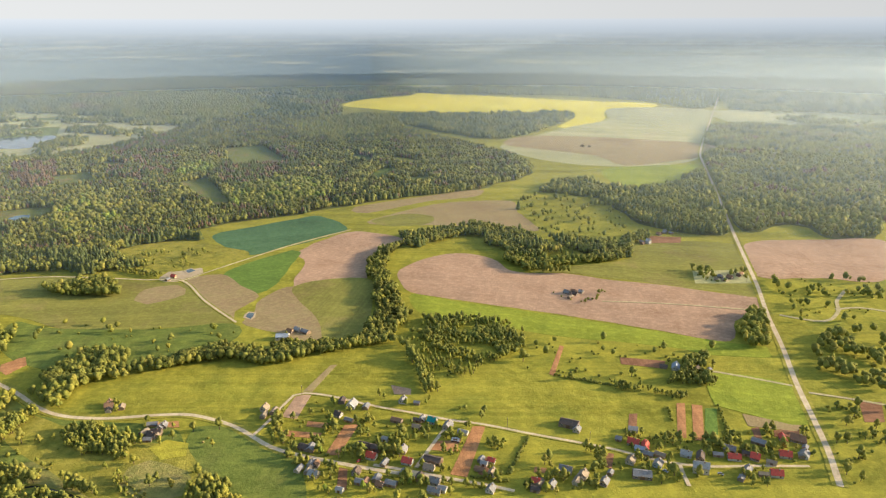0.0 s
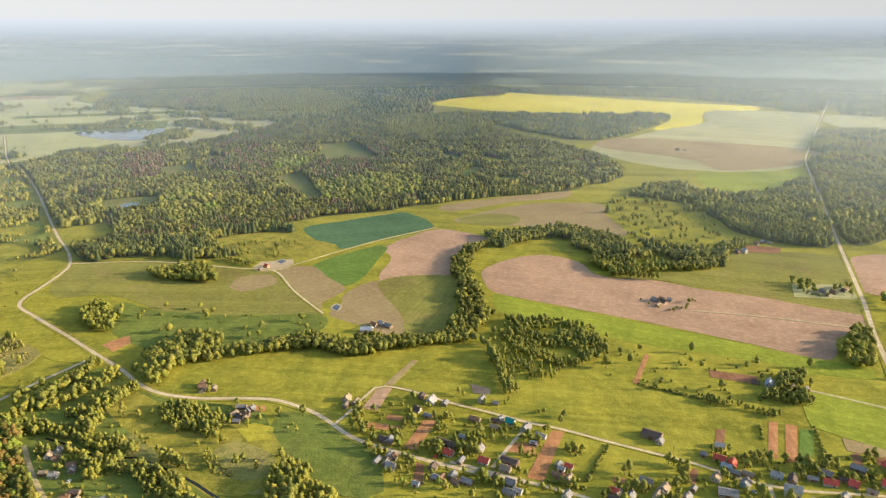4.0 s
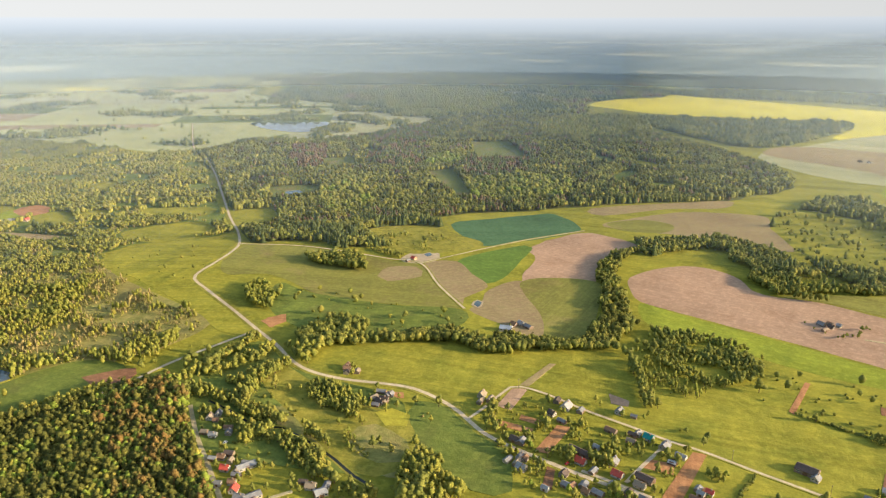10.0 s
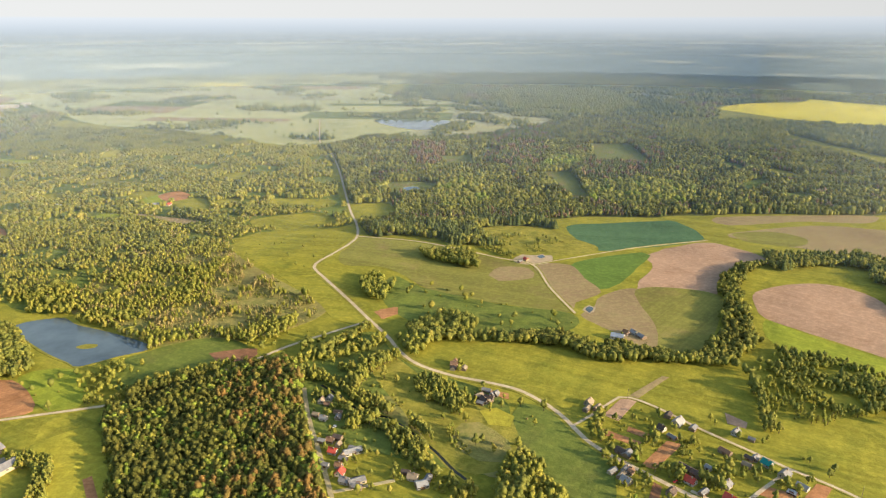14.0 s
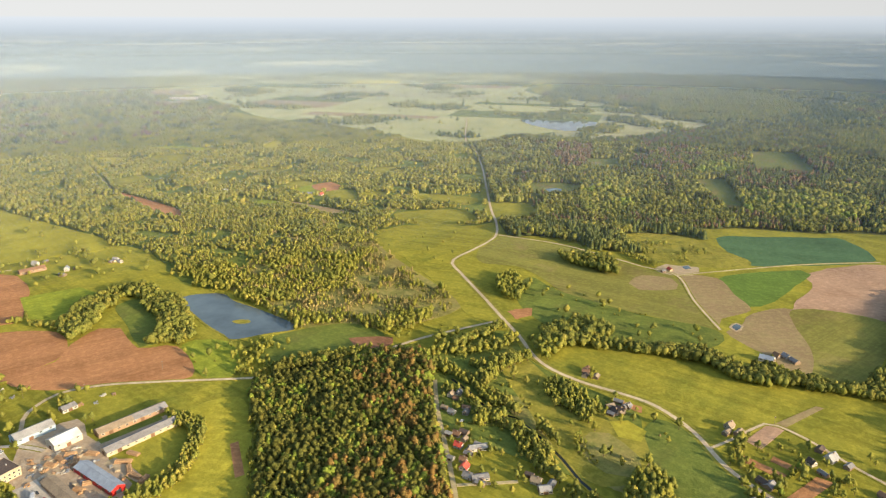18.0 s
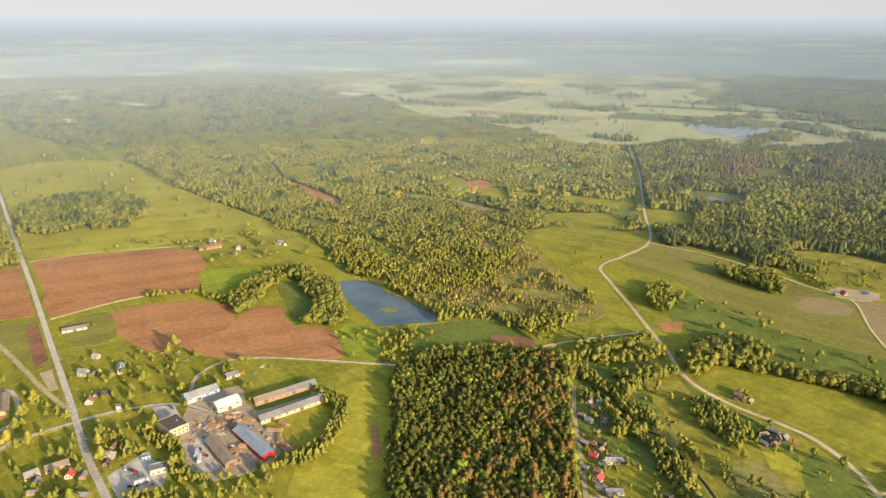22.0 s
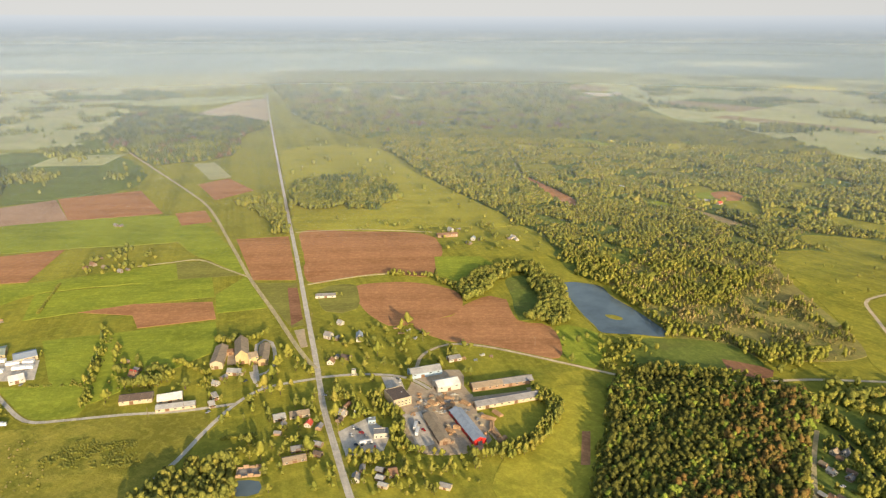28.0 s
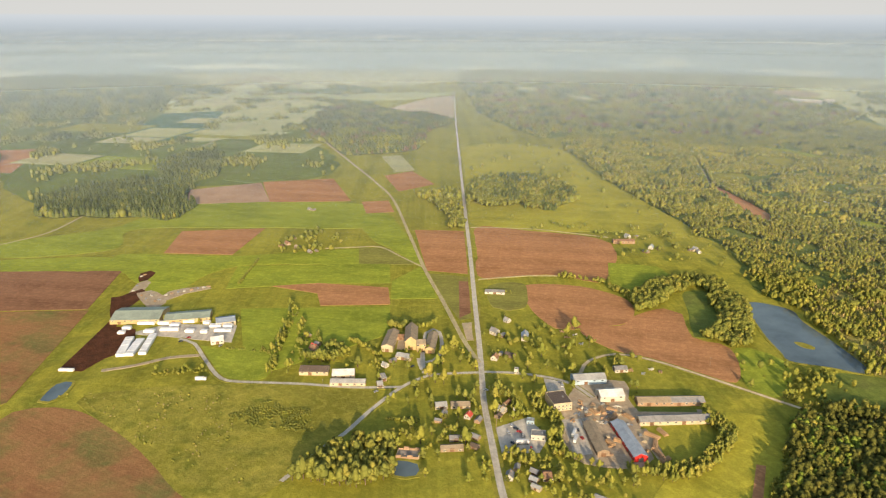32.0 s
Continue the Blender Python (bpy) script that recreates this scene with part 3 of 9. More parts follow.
field("forest_clearing", "rough_clearing", 10, [(-574, 1800), (-479, 1850), (-351, 1589), (-478, 1564)], "grassy clearing cut into the forest", False)
field("forest_clearing", "rough_clearing", 10, [(-820, 1436), (-774, 1504), (-698, 1367), (-748, 1332)], "grassy clearing cut into the forest", False)
field("forest_clearing", "rough_clearing", 10, [(-767, 1141), (-680, 1183), (-658, 1101), (-722, 1072)], "grassy clearing with a pond")
field("forest_clearing", "meadow", 10, [(-727, 953), (-670, 990), (-611, 916), (-661, 884)], "green glade beside the gravel road")
field("glade", "meadow", 10, [(-876, 920), (-777, 966), (-754, 920), (-823, 879)], "small green glade in open woods")
field("glade", "meadow", 10, [(-1120, 1038), (-1089, 1076), (-1039, 1009), (-1076, 995)], "small green glade in open woods")
field("glade", "meadow", 10, [(-1019, 814), (-995, 861), (-920, 807), (-954, 772)], "small green glade in open woods")
field("glade", "meadow", 10, [(-1628, 786), (-1594, 857), (-1469, 779), (-1529, 735)], "small green glade in open woods")
field("glade", "meadow", 10, [(-808, 794), (-737, 884), (-670, 831), (-731, 766)], "small green glade in open woods")
field("glade", "meadow", 10, [(-960, 858), (-936, 892), (-904, 861), (-933, 839)], "small green glade in open woods")
field("glade", "meadow", 10, [(-1322, 850), (-1289, 912), (-1238, 861), (-1266, 819)], "small green glade in open woods")
field("glade", "meadow", 10, [(-1139, 815), (-1124, 857), (-1063, 822), (-1089, 791)], "small green glade in open woods")
field("glade", "meadow", 10, [(-1272, 716), (-1260, 757), (-1201, 720)], "small green glade in open woods")
field("glade", "meadow", 10, [(-1433, 597), (-1431, 662), (-1346, 630), (-1350, 569)], "small green glade in open woods")


def clearings(poly, count, kinds, seed):
    """Small meadows and bare patches let into a distant wood."""
    rng = np.random.default_rng(seed)
    lo, hi = np.array(poly, float).min(0), np.array(poly, float).max(0)
    made = 0
    while made < count:
        c = rng.uniform(lo, hi)
        if not inside(c[None], poly)[0] or np.linalg.norm(c) > 4400:
            continue
        grow = np.linalg.norm(c) / 2500
        w, h, a = rng.uniform(50, 130) * grow, rng.uniform(25, 55) * grow, rng.uniform(0, 3.1)
        k = np.arange(7) * 0.8976
        r = rng.uniform(0.75, 1.2, 7)
        q = np.stack([np.cos(k) * w * r, np.sin(k) * h * r], 1)
        q = np.stack([q[:, 0] * math.cos(a) - q[:, 1] * math.sin(a), q[:, 0] * math.sin(a) + q[:, 1] * math.cos(a)], 1) + c
        field("clearing", str(rng.choice(kinds)), math.degrees(a), q.tolist(), "small open meadow in distant woods")
        made += 1


clearings([(-4500, 300), (-4300, 1700), (-3400, 1600), (-2400, 1450), (-2000, 1000), (-2100, 600), (-2000, 350)], 24, ["pale", "pale_green", "meadow", "lush", "tan"], 11)
clearings([(-2300, 3700), (-600, 4300), (500, 4300), (900, 3450), (0, 3400), (-450, 2950), (-750, 2400), (-1350, 2500), (-2000, 3400)], 16, ["pale", "pale_green", "meadow", "lush"], 12)
clearings([(-2050, 820), (-2200, 1100), (-1550, 1350), (-1150, 1300), (-750, 880), (-900, 680), (-1188, 460)], 10, ["meadow", "lush", "lime", "olive"], 13)
clearings([(-900, 1300), (-1000, 1700), (-700, 2200), (-350, 2250), (50, 1800), (100, 1450), (-250, 1250)], 8, ["meadow", "dark_grass", "rough_clearing"], 14)
field("garden_plot", "red", 90, [(115, 625), (119, 623), (100, 562), (96, 566)], "tilled plot of red brown soil", False)
field("garden_plot", "brown", 90, [(168, 599), (209, 591), (203, 576), (166, 585)], "tilled plot of dark soil", False)
field("garden_plot", "red", 90, [(195, 514), (202, 514), (186.2, 462.6), (179.1, 461.9)], "tilled plot of red brown soil", False)
field("garden_plot", "red", 90, [(207, 512), (215, 510), (198.5, 458.7), (190.4, 459.4)], "tilled plot of red brown soil", False)
field("garden_plot", "crop", 90, [(216, 506), (225, 505), (209, 458), (198.4, 457.3)], "narrow strip of green crop", False)
field("garden_plot", "brown", 90, [(151, 497), (158, 498), (150.7, 473.4), (144.7, 475.9)], "tilled plot of dark soil", False)
field("garden_plot", "red", 90, [(23.2, 479.2), (33.3, 480.1), (16.4, 414.3), (4.7, 417.7)], "tilled plot of red brown soil", False)
field("garden_plot", "red", 90, [(-7.2, 459.3), (11.6, 459.5), (10.7, 445.4), (-10.2, 447.2)], "tilled plot of red brown soil", False)
field("garden_plot", "red", 90, [(-78.1, 481.7), (-66.8, 482.7), (-77.1, 441.2), (-87.3, 441)], "tilled plot of red brown soil", False)
field("garden_plot", "tan", 90, [(-105, 584), (-99, 585), (-114, 532), (-122, 533)], "narrow dry grass strip", False)
field("garden_plot", "pink", 90, [(-126, 528), (-113, 530), (-118, 491), (-131, 494)], "tilled plot of dry soil", False)
field("garden_plot", "pink", 90, [(-46, 546), (-28, 539), (-28, 529), (-42, 530)], "tilled plot of dry soil", False)
field("garden_plot", "red", 90, [(-126.2, 435.4), (-109, 434.7), (-110.5, 422.7), (-124.9, 426.9)], "tilled plot of red brown soil", False)
field("garden_plot", "red", 90, [(-248, 482), (-212, 488), (-208, 479), (-241, 477)], "tilled plot of red brown soil", False)
field("garden_plot", "red", 90, [(-108.5, 487.5), (-90.3, 484), (-91.9, 477.1), (-108.4, 479.8)], "tilled plot of red brown soil", False)
field("garden_plot", "red", 90, [(-125.4, 474.1), (-94.3, 470.3), (-94.6, 462.3), (-121.4, 466.3)], "tilled plot of red brown soil", False)
field("garden_plot", "red", 90, [(65.3, 426.4), (73.7, 424.5), (71.5, 419.2), (63.8, 419.8)], "tilled plot of red brown soil", False)
field("garden_plot", "brown", 90, [(120.2, 443.3), (125.8, 441.8), (119.9, 423.6), (115.9, 426.4)], "tilled plot of dark soil", False)
field("garden_plot", "brown", 90, [(241, 475), (248, 478), (242, 456), (237, 455)], "tilled plot of dark soil", False)
field("garden_plot", "brown", 90, [(258, 473), (278, 474), (273, 463), (254, 464)], "tilled plot of dark soil", False)
field("garden_plot", "brown", 90, [(31.1, 438.8), (37, 435.9), (29.3, 415.4), (24.3, 418.2)], "tilled plot of dark soil", False)
field("garden_plot", "brown", 90, [(-74.7, 425.9), (-68.8, 427.8), (-66, 400.6), (-72.7, 398.8)], "tilled plot of dark soil", False)
field("garden_plot", "tan", 90, [(243, 497), (283, 479), (275, 471), (240, 479)], "narrow dry grass strip", False)
field("meadow_field", "lush", -12, [(245, 566), (306, 543), (288, 480), (244, 499), (226, 510)], "bright green meadow by the road")
field("ploughed_field", "pink", -5, [(438, 960), (546, 979), (648, 970), (551, 811), (471, 817), (397, 826)], "pale dry ploughed field by the road")
field("garden_plot", "brown", 0, [(348, 515), (367, 515), (351, 484), (335, 484)], "tilled plot of dark soil", False)
field("garden_plot", "brown", 0, [(307, 1001), (356, 994), (346, 966), (301, 966)], "tilled plot by a white barn", False)
field("pasture", "pale", 0, [(321, 843), (377, 847), (388, 822), (378, 798), (309, 798)], "fenced dry pasture round a farmstead", False)
field("marsh", "scrub", 0, [(-813, 611), (-757, 670), (-641, 626), (-500, 576), (-461, 552), (-475, 475), (-549, 402), (-681, 419), (-713, 418), (-818, 556)], "marshy scrub with reeds and young birches", True, False)
field("meadow_field", "meadow", 20, [(-732, 671), (-720, 754), (-616, 812), (-570, 664), (-412, 558), (-437, 540), (-500, 576), (-644, 639)], "smooth green hill meadow")
field("cleared_land", "red", 10, [(-1317, 554), (-1194, 564), (-1090, 562), (-1059, 531), (-1210, 533)], "bare reddish strip in the woods")
field("cleared_land", "red", 10, [(-1082, 835), (-1075, 879), (-1021, 859), (-1027, 812)], "bare reddish patch in the woods")
field("cleared_land", "tan", 10, [(-1018, 720), (-918, 743), (-834, 746), (-879, 711)], "tan strip of cleared ground")
field("garden_plot", "red", 20, [(-414, 587), (-400, 603), (-389, 585), (-397, 566)], "small plot of red soil")
field("meadow_patch", "dark_grass", 0, [(-756, 300), (-743, 340), (-627, 281), (-632, 267), (-701, 284)], "grassy hollow ringed by trees")
field("meadow_field", "dark_grass", 0, [(-555, 353), (-528, 435), (-478, 447), (-455, 412), (-498, 329)], "low wet meadow by the stream")
field("cleared_land", "brown", 0, [(-495, 416), (-462, 447), (-452, 423), (-477, 408)], "patch of bare dark soil by the stream")
field("meadow_field", "lush", 0, [(-607, 298), (-577, 332), (-518, 304), (-522, 275)], "grass slope beside the lake")
# flat sheet of darker grass: the valley's shade is painted into its colour
field("valley_meadow", "dark_grass", 0, [(-409, 441), (-406, 475), (-388, 534), (-326, 495), (-262, 486), (-212, 477), (-185.5, 430.1), (-174, 377.6), (-348, 362)], "green valley grass darkened for shade", True, False)
field("scrub_patch", "scrub", 0, [(-308, 425), (-286, 436), (-248.3, 419.8), (-220.7, 425.2), (-179.2, 418.5), (-168, 377.4), (-205.7, 381.4), (-240.7, 391), (-273.6, 401)], "dry reedy grass in a stream valley", True, False)
field("scrub_patch", "wild", 0, [(-357, 506), (-285, 473), (-235, 459), (-187.1, 451.4), (-167.4, 413), (-185.1, 372.2), (-227.9, 386.6), (-284, 425), (-332, 458)], "rough sunny valley grass", True, False)
field("meadow_field", "lime", 78, [(-1789, 107), (-1743, 319), (-1455, 340), (-1179, 382), (-984, 399), (-1004, 280), (-1050, 70), (-1395, 74)], "wide sunlit meadow beside the paved road")
field("ploughed_field", "red", 80, [(-1030, 74), (-1020, 132), (-953, 258), (-795, 216), (-817, 162), (-814, 118), (-810, 63), (-913, 66)], "red brown ploughed field beside the paved road")
field("crop_field", "lush", 80, [(-862, 236), (-846, 296), (-801, 305), (-739, 257), (-790, 219)], "lush green meadow patch by a farm", False)
field("ploughed_field", "red", 75, [(-780, 113), (-775, 182), (-731, 226), (-685, 220), (-665, 200), (-657, 167), (-657, 130), (-717, 111)], "red brown ploughed field")
field("ploughed_field", "red", 75, [(-689, 224), (-707, 260), (-690, 274), (-632, 265), (-607, 292), (-539, 270), (-573, 224), (-610, 173), (-654, 154), (-662, 199)], "red brown ploughed field that slopes to a lake")
field("sprouting_field", "olive", 80, [(-780, 72), (-786, 114), (-710, 105), (-713, 71)], "olive sprouting field by the road")
field("ploughed_field", "red", 80, [(-1020, -22), (-1013, 53), (-820, 53), (-836, -3)], "red brown ploughed field between two roads", False)
field("sprouting_field", "olive", 80, [(-825, 0), (-810, 52), (-683, 47), (-679, 32), (-738, 17)], "olive strip between two roads", False)
field("garden_plot", "brown", 80, [(-797, 36), (-794, 50), (-699, 46), (-684, 32)], "bare dark soil between two roads", False)
field("ploughed_field", "brown", 80, [(-840, -544), (-846, -392), (-716, -377), (-713, -471)], "dark ploughed field", False)
field("ploughed_field", "brown_green", 70, [(-710, -469), (-713, -374), (-517, -352), (-514, -355)], "ploughed field with green sprouts", False)
field("ploughed_field", "brown_green", 60, [(-490, -342), (-505, -291), (-442.2, -207.6), (-385.8, -158.4), (-388.1, -282.6)], "ploughed field with green sprouts")
field("ploughed_field", "pink", 80, [(-1296, -454), (-1358, -332), (-1197, -280), (-1187, -428)], "dry brown ploughed field", False)
field("ploughed_field", "red", 80, [(-1363, -330), (-1393, -194), (-1203, -138), (-1197, -280)], "red brown ploughed field", False)
field("ploughed_field", "red", 80, [(-1019, -375), (-1033, -252), (-904, -268), (-913, -364)], "red brown ploughed field", False)
field("crop_field", "lush", 80, [(-1179, -421), (-1182, -118), (-1039, -87), (-1036, -252), (-1030, -449), (-932, -441), (-897, -577), (-961, -614), (-1040, -487)], "green crop field")
field("crop_field", "lush", 80, [(-857, -249), (-865, -52), (-791, -47), (-793, -137), (-784, -190), (-776, -242)], "deep green crop field", False)
field("crop_field", "lush", 80, [(-906, -423), (-899, -268), (-926, -98), (-865, -52), (-857, -249), (-759, -302), (-797, -356)], "green crop field")
field("ploughed_field", "red", 80, [(-784, -190), (-793, -134), (-776, -49), (-724, -44), (-722, -122), (-759, -131)], "red brown ploughed field", False)
field("crop_field", "lush", 80, [(-797, -46), (-853, -11), (-741, 10), (-740, -44)], "deep green crop field", False)
field("sprouting_field", "olive", 80, [(-934, -99), (-925, -55), (-858, -18), (-863, -92)], "brownish sprouting field", False)
field("garden_plot", "red", 80, [(-1198, -119), (-1206, -72), (-1127, -58), (-1117, -104)], "plot of red brown soil", False)
field("ploughed_field", "red", 80, [(-1419, -92), (-1464, -35), (-1337, 12), (-1276, -57)], "reddish field", False)
field("stubble_field", "pale", 80, [(-1645, -113), (-1652, -66), (-1476, -29), (-1453, -70)], "pale stubble strip", False)
field("meadow_field", "lush", 80, [(-1089, -109), (-1106, -64), (-864, -11), (-930, -55), (-979, -87)], "bright green meadow along a track")
field("meadow_field", "lush", 80, [(-885, -570), (-894, -414), (-841, -310), (-842, -381), (-845, -547)], "green meadow")
field("meadow_field", "lush", 80, [(-715, -209), (-717, -44), (-646, -40), (-574, -135), (-569, -144), (-622, -183)], "bright green field behind a works", False)
field("meadow_field", "lush", 80, [(-617, -206), (-609, -153), (-555, -146), (-556, -189), (-623, -227)], "green meadow beside a works")
field("meadow_field", "wild", 40, [(-527, -292), (-544, -193), (-532, -49), (-441.3, -83.6), (-389.5, -116.9), (-385.7, -156.6), (-451, -219), (-499, -275)], "rough grass with scattered bushes")
field("meadow_field", "dark_grass", 80, [(-1985, -1207), (-1984, -1064), (-1489, -895), (-1430, -886)], "green field far off", False)
field("crop_field", "teal", 80, [(-1960, -857), (-2473, -924), (-2554, -730), (-1908, -644), (-1789, -722)], "blue green field far off", False)
field("far_field", "dark_grass", 80, [(-1689, -506), (-1686, -328), (-1421, -268), (-1380, -408)], "green far field")
field("ploughed_field", "red", 80, [(-1736, -1062), (-1759, -970), (-1459, -879), (-1459, -902)], "red brown field far off", False)
field("meadow_field", "lime", 30, [(-490, 230), (-476, 277), (-419.2, 251.8), (-349.8, 197.3), (-365.4, 142.9), (-411.7, 168.9), (-446.4, 216.3)], "smooth grass slope below the woods")
field("garden_plot", "red", 30, [(-420.4, 233.1), (-418.6, 239.4), (-379.3, 218.9), (-381.2, 212.3)], "strip of bare red soil in grass", False)
field("works_yard", "yard", 0, [(-501, 108), (-521, 118), (-541, 129), (-543, 172), (-499, 168), (-495, 222), (-484, 220), (-472, 165), (-428.7, 162.2), (-416.8, 136.9), (-434.4, 100.9)], "trodden yard among workshop buildings")
field("parking_lot", "asphalt", 0, [(-469.3, 47), (-485.5, 77.1), (-458.7, 90.6), (-437.5, 80.2), (-438.4, 50.7)], "grey parking lot beside the road", False)
field("works_yard", "asphalt", 0, [(-651, -307), (-675, -273), (-670, -201), (-629, -196), (-636, -234), (-643, -262)], "paved yard of a timber works", False)
field("works_yard", "peat", 0, [(-572, -338), (-571, -315), (-596, -306), (-618, -286), (-662, -303), (-669, -326), (-694, -331), (-700, -339), (-638, -338)], "dark wet litter along a works", False)
field("works_yard", "peat", 0, [(-831, -364), (-842, -356), (-834, -346), (-807, -346), (-800, -354)], "dark wet litter behind a works")
field("works_yard", "yard", 0, [(-724, -345), (-796, -354), (-807, -346), (-799, -338), (-745, -337), (-717, -337)], "pale rubble track behind a works")
field("works_yard", "peat", 0, [(-691, -341), (-751, -366), (-753, -357), (-777, -341), (-755, -330), (-717, -335), (-704, -343)], "dark wet litter beside a works")
field("works_yard", "yard", 0, [(-763, -341), (-772, -329), (-747, -301), (-723, -300), (-719, -312)], "trodden ground with scrap behind a works")
field("works_yard", "yard", 0, [(-745, -307), (-769, -305), (-786, -266), (-777, -259), (-762, -284), (-741, -299)], "trampled strip behind a works")
field("forecourt", "asphalt", 0, [(-605, -9), (-604, -5), (-581, -4), (-562, -4), (-562, -7), (-582, -9)], "paved court before an old hall", False)
field("courtyard", "yard", 0, [(-644, -31), (-642, -24), (-609, -23), (-611, -32)], "dusty courtyard of an old hall", False)
field("works_yard", "sand", 0, [(-504, 130), (-502, 159), (-481, 157), (-473.1, 141.8), (-477.9, 126.7)], "sandy ground with rubble in a yard", True, False)
field("works_yard", "asphalt", 0, [(-481.4, 104.2), (-483.2, 120.4), (-435.3, 118.8), (-433.7, 105.5)], "grey paved strips in a yard", False)
field("works_yard", "asphalt", 0, [(-552, 101), (-548, 117), (-523, 116), (-523, 101)], "broken paving before an office block", False)
field("grass_plot", "dark_grass", 0, [(-501, 169), (-499, 218), (-491, 217), (-493, 169)], "strip of grass between two sheds", False)
field("works_yard", "sand", 0, [(-467.1, 158.7), (-467.4, 168.1), (-442.5, 171.3), (-425.9, 170.9), (-423.9, 164.9), (-443.8, 162.8)], "sandy track behind sheds", True, False)
# the darker grass colour carries the shade on this slope
field("meadow_field", "dark_grass", 0, [(-197, 480), (-156, 476), (-134.4, 455.6), (-107.4, 433.4), (-91.9, 389.2), (-117, 381), (-147.9, 399.5), (-177.2, 430.8), (-196.4, 459.6)], "dark green grassy slope with painted shade", True, False)
field("scrub_patch", "scrub", 0, [(-225.3, 426.5), (-213.6, 434.9), (-182.5, 421.8), (-170.7, 397.5), (-190.1, 388.2), (-220, 400.8)], "dry golden reeds in a hollow", True, False)
field("scrub_patch", "lime", 0, [(-221, 451), (-211, 461), (-192.8, 455.9), (-189.5, 440.8), (-205.1, 435.6)], "sunlit dry mound of grass", True, False)
field("sand_lot", "sand", 0, [(-671, 34), (-673, 46), (-630, 48), (-629, 37)], "bare sandy lot at a crossroads", False)
WATER = water_material("lake_water", (0.12, 0.16, 0.18))
water("lake", [(-720, 359), (-701, 397), (-666, 395), (-616, 400), (-555, 398), (-566, 367), (-579, 337), (-594, 337), (-644, 341)], WATER, "calm blue lake with reedy banks", rim="wild")
LAND["stream"] = water_material("stream_water", (0.03, 0.036, 0.03))
ribbon("stream", [(-361, 420), (-333, 412), (-303, 401), (-281, 405), (-264, 400), (-246, 393), (-222, 382), (-200, 369), (-184, 363)], 2.4, "stream", "narrow dark stream between trees", 0.30, 1.5, "water")
sheet("islet", spline([(-619, 361), (-616, 370), (-606, 375), (-602, 370), (-609, 362)], 2, True), LAND["wild"], 0.42, "small reedy islet in a lake", 0, "islet")
water("far_lake", [(-1349, 1916), (-1326, 1989), (-1164, 2052), (-1078, 1945), (-1093, 1810), (-1217, 1826)], WATER, "pale shining lake far off", rim="wild")
water("pond", [(-215, 698), (-214, 710), (-208, 707), (-208, 692)], WATER, "small round farm pond", rim="sand")
water("pond", [(-720, 1110), (-707, 1134), (-687, 1121), (-692, 1091)], WATER, "small dark pond in the woods", rim="wild")
water("pond", [(-426.3, -28.1), (-430.2, -23), (-425.4, -9.2), (-412.6, -10.1), (-413, -24.7)], WATER, "small garden pond behind trees", rim="wild")
water("pond", [(-520, -326), (-547, -326), (-551, -314), (-530, -312), (-518, -318)], WATER, "narrow dark pond in a field", rim="wild")
water("pond", [(-334, 848), (-329, 857), (-321, 849), (-326, 840)], WATER, "tiny pale pond in a sand pit", rim="sand")
parcels([(-2982, 1668), (-3833, 2720), (-3465, 3176), (-2124, 4193), (-2199, 3663), (-1964, 2867), (-1395, 2549), (-972, 2311), (-1016, 1973), (-1227, 1503), (-1545, 1506), (-2054, 1400)], ['pale', 'pale_green', 'pale_green', 'tan', 'dark_grass'], 420, 170, 25, "strip field on the far plain", 0.7, 5)
parcels([(-4450, -1512), (-4648, -696), (-4466, 48), (-3337, 31), (-2868, -340), (-2286, -377), (-1989, -516), (-1972, -726), (-2791, -1005)], ['pale', 'pale_green', 'pale_green', 'dark_grass', 'tan'], 380, 150, 70, "strip field on the far plain", 0.6, 6)
parcels([(-2258, -1293), (-2472, -845), (-2392, -648), (-2006, -354), (-1685, -218), (-1478, -169), (-1379, -374), (-1320, -467), (-1322, -608), (-1375, -820), (-1489, -920)], ['lush', 'pale_green', 'dark_grass', 'meadow', 'pale'], 260, 110, 78, "strip field in the green plain", 0.6, 7)
parcels([(647, 4655), (928, 4607), (1431, 4477), (1713, 4377), (1684, 4373), (1308, 4514)], ['pale', 'pale_green', 'tan'], 400, 160, 10, "strip field on the far plain", 0.8, 8)
parcels([(36, 543), (102, 567), (150, 543), (202, 516), (177.3, 462.5), (131.5, 458.4), (66.8, 471.3), (19.8, 487.1)], ['meadow', 'lime', 'lime', 'lush'], 150, 28, -18, "strip of hay meadow", 0.75, 3)
parcels([(-263, 516), (-213, 563), (-134, 591), (-107, 593), (-122, 537), (-137, 515), (-181, 497), (-221, 501)], ['meadow', 'lime', 'lush'], 120, 40, 25, "strip of hay meadow", 0.7, 4)
parcels([(-100, 585), (-49, 619), (-24, 548), (-13, 529), (-31, 513), (-91, 532)], ['lush', 'meadow', 'lime'], 130, 26, 20, "strip of hay meadow", 0.7, 5)
parcels([(18, 687), (218, 613), (298, 586), (245, 561), (153, 553), (83, 578), (22, 619)], ['lush', 'lime', 'meadow'], 160, 40, -16, "strip of hay meadow", 0.6, 9)
parcels([(19.6, 474.9), (123.5, 440.2), (106.1, 432), (45.7, 416.9), (18.5, 420.9), (31.9, 456.8)], ['lush', 'lime', 'meadow'], 60, 22, -18, "strip of garden meadow", 0.6, 10)
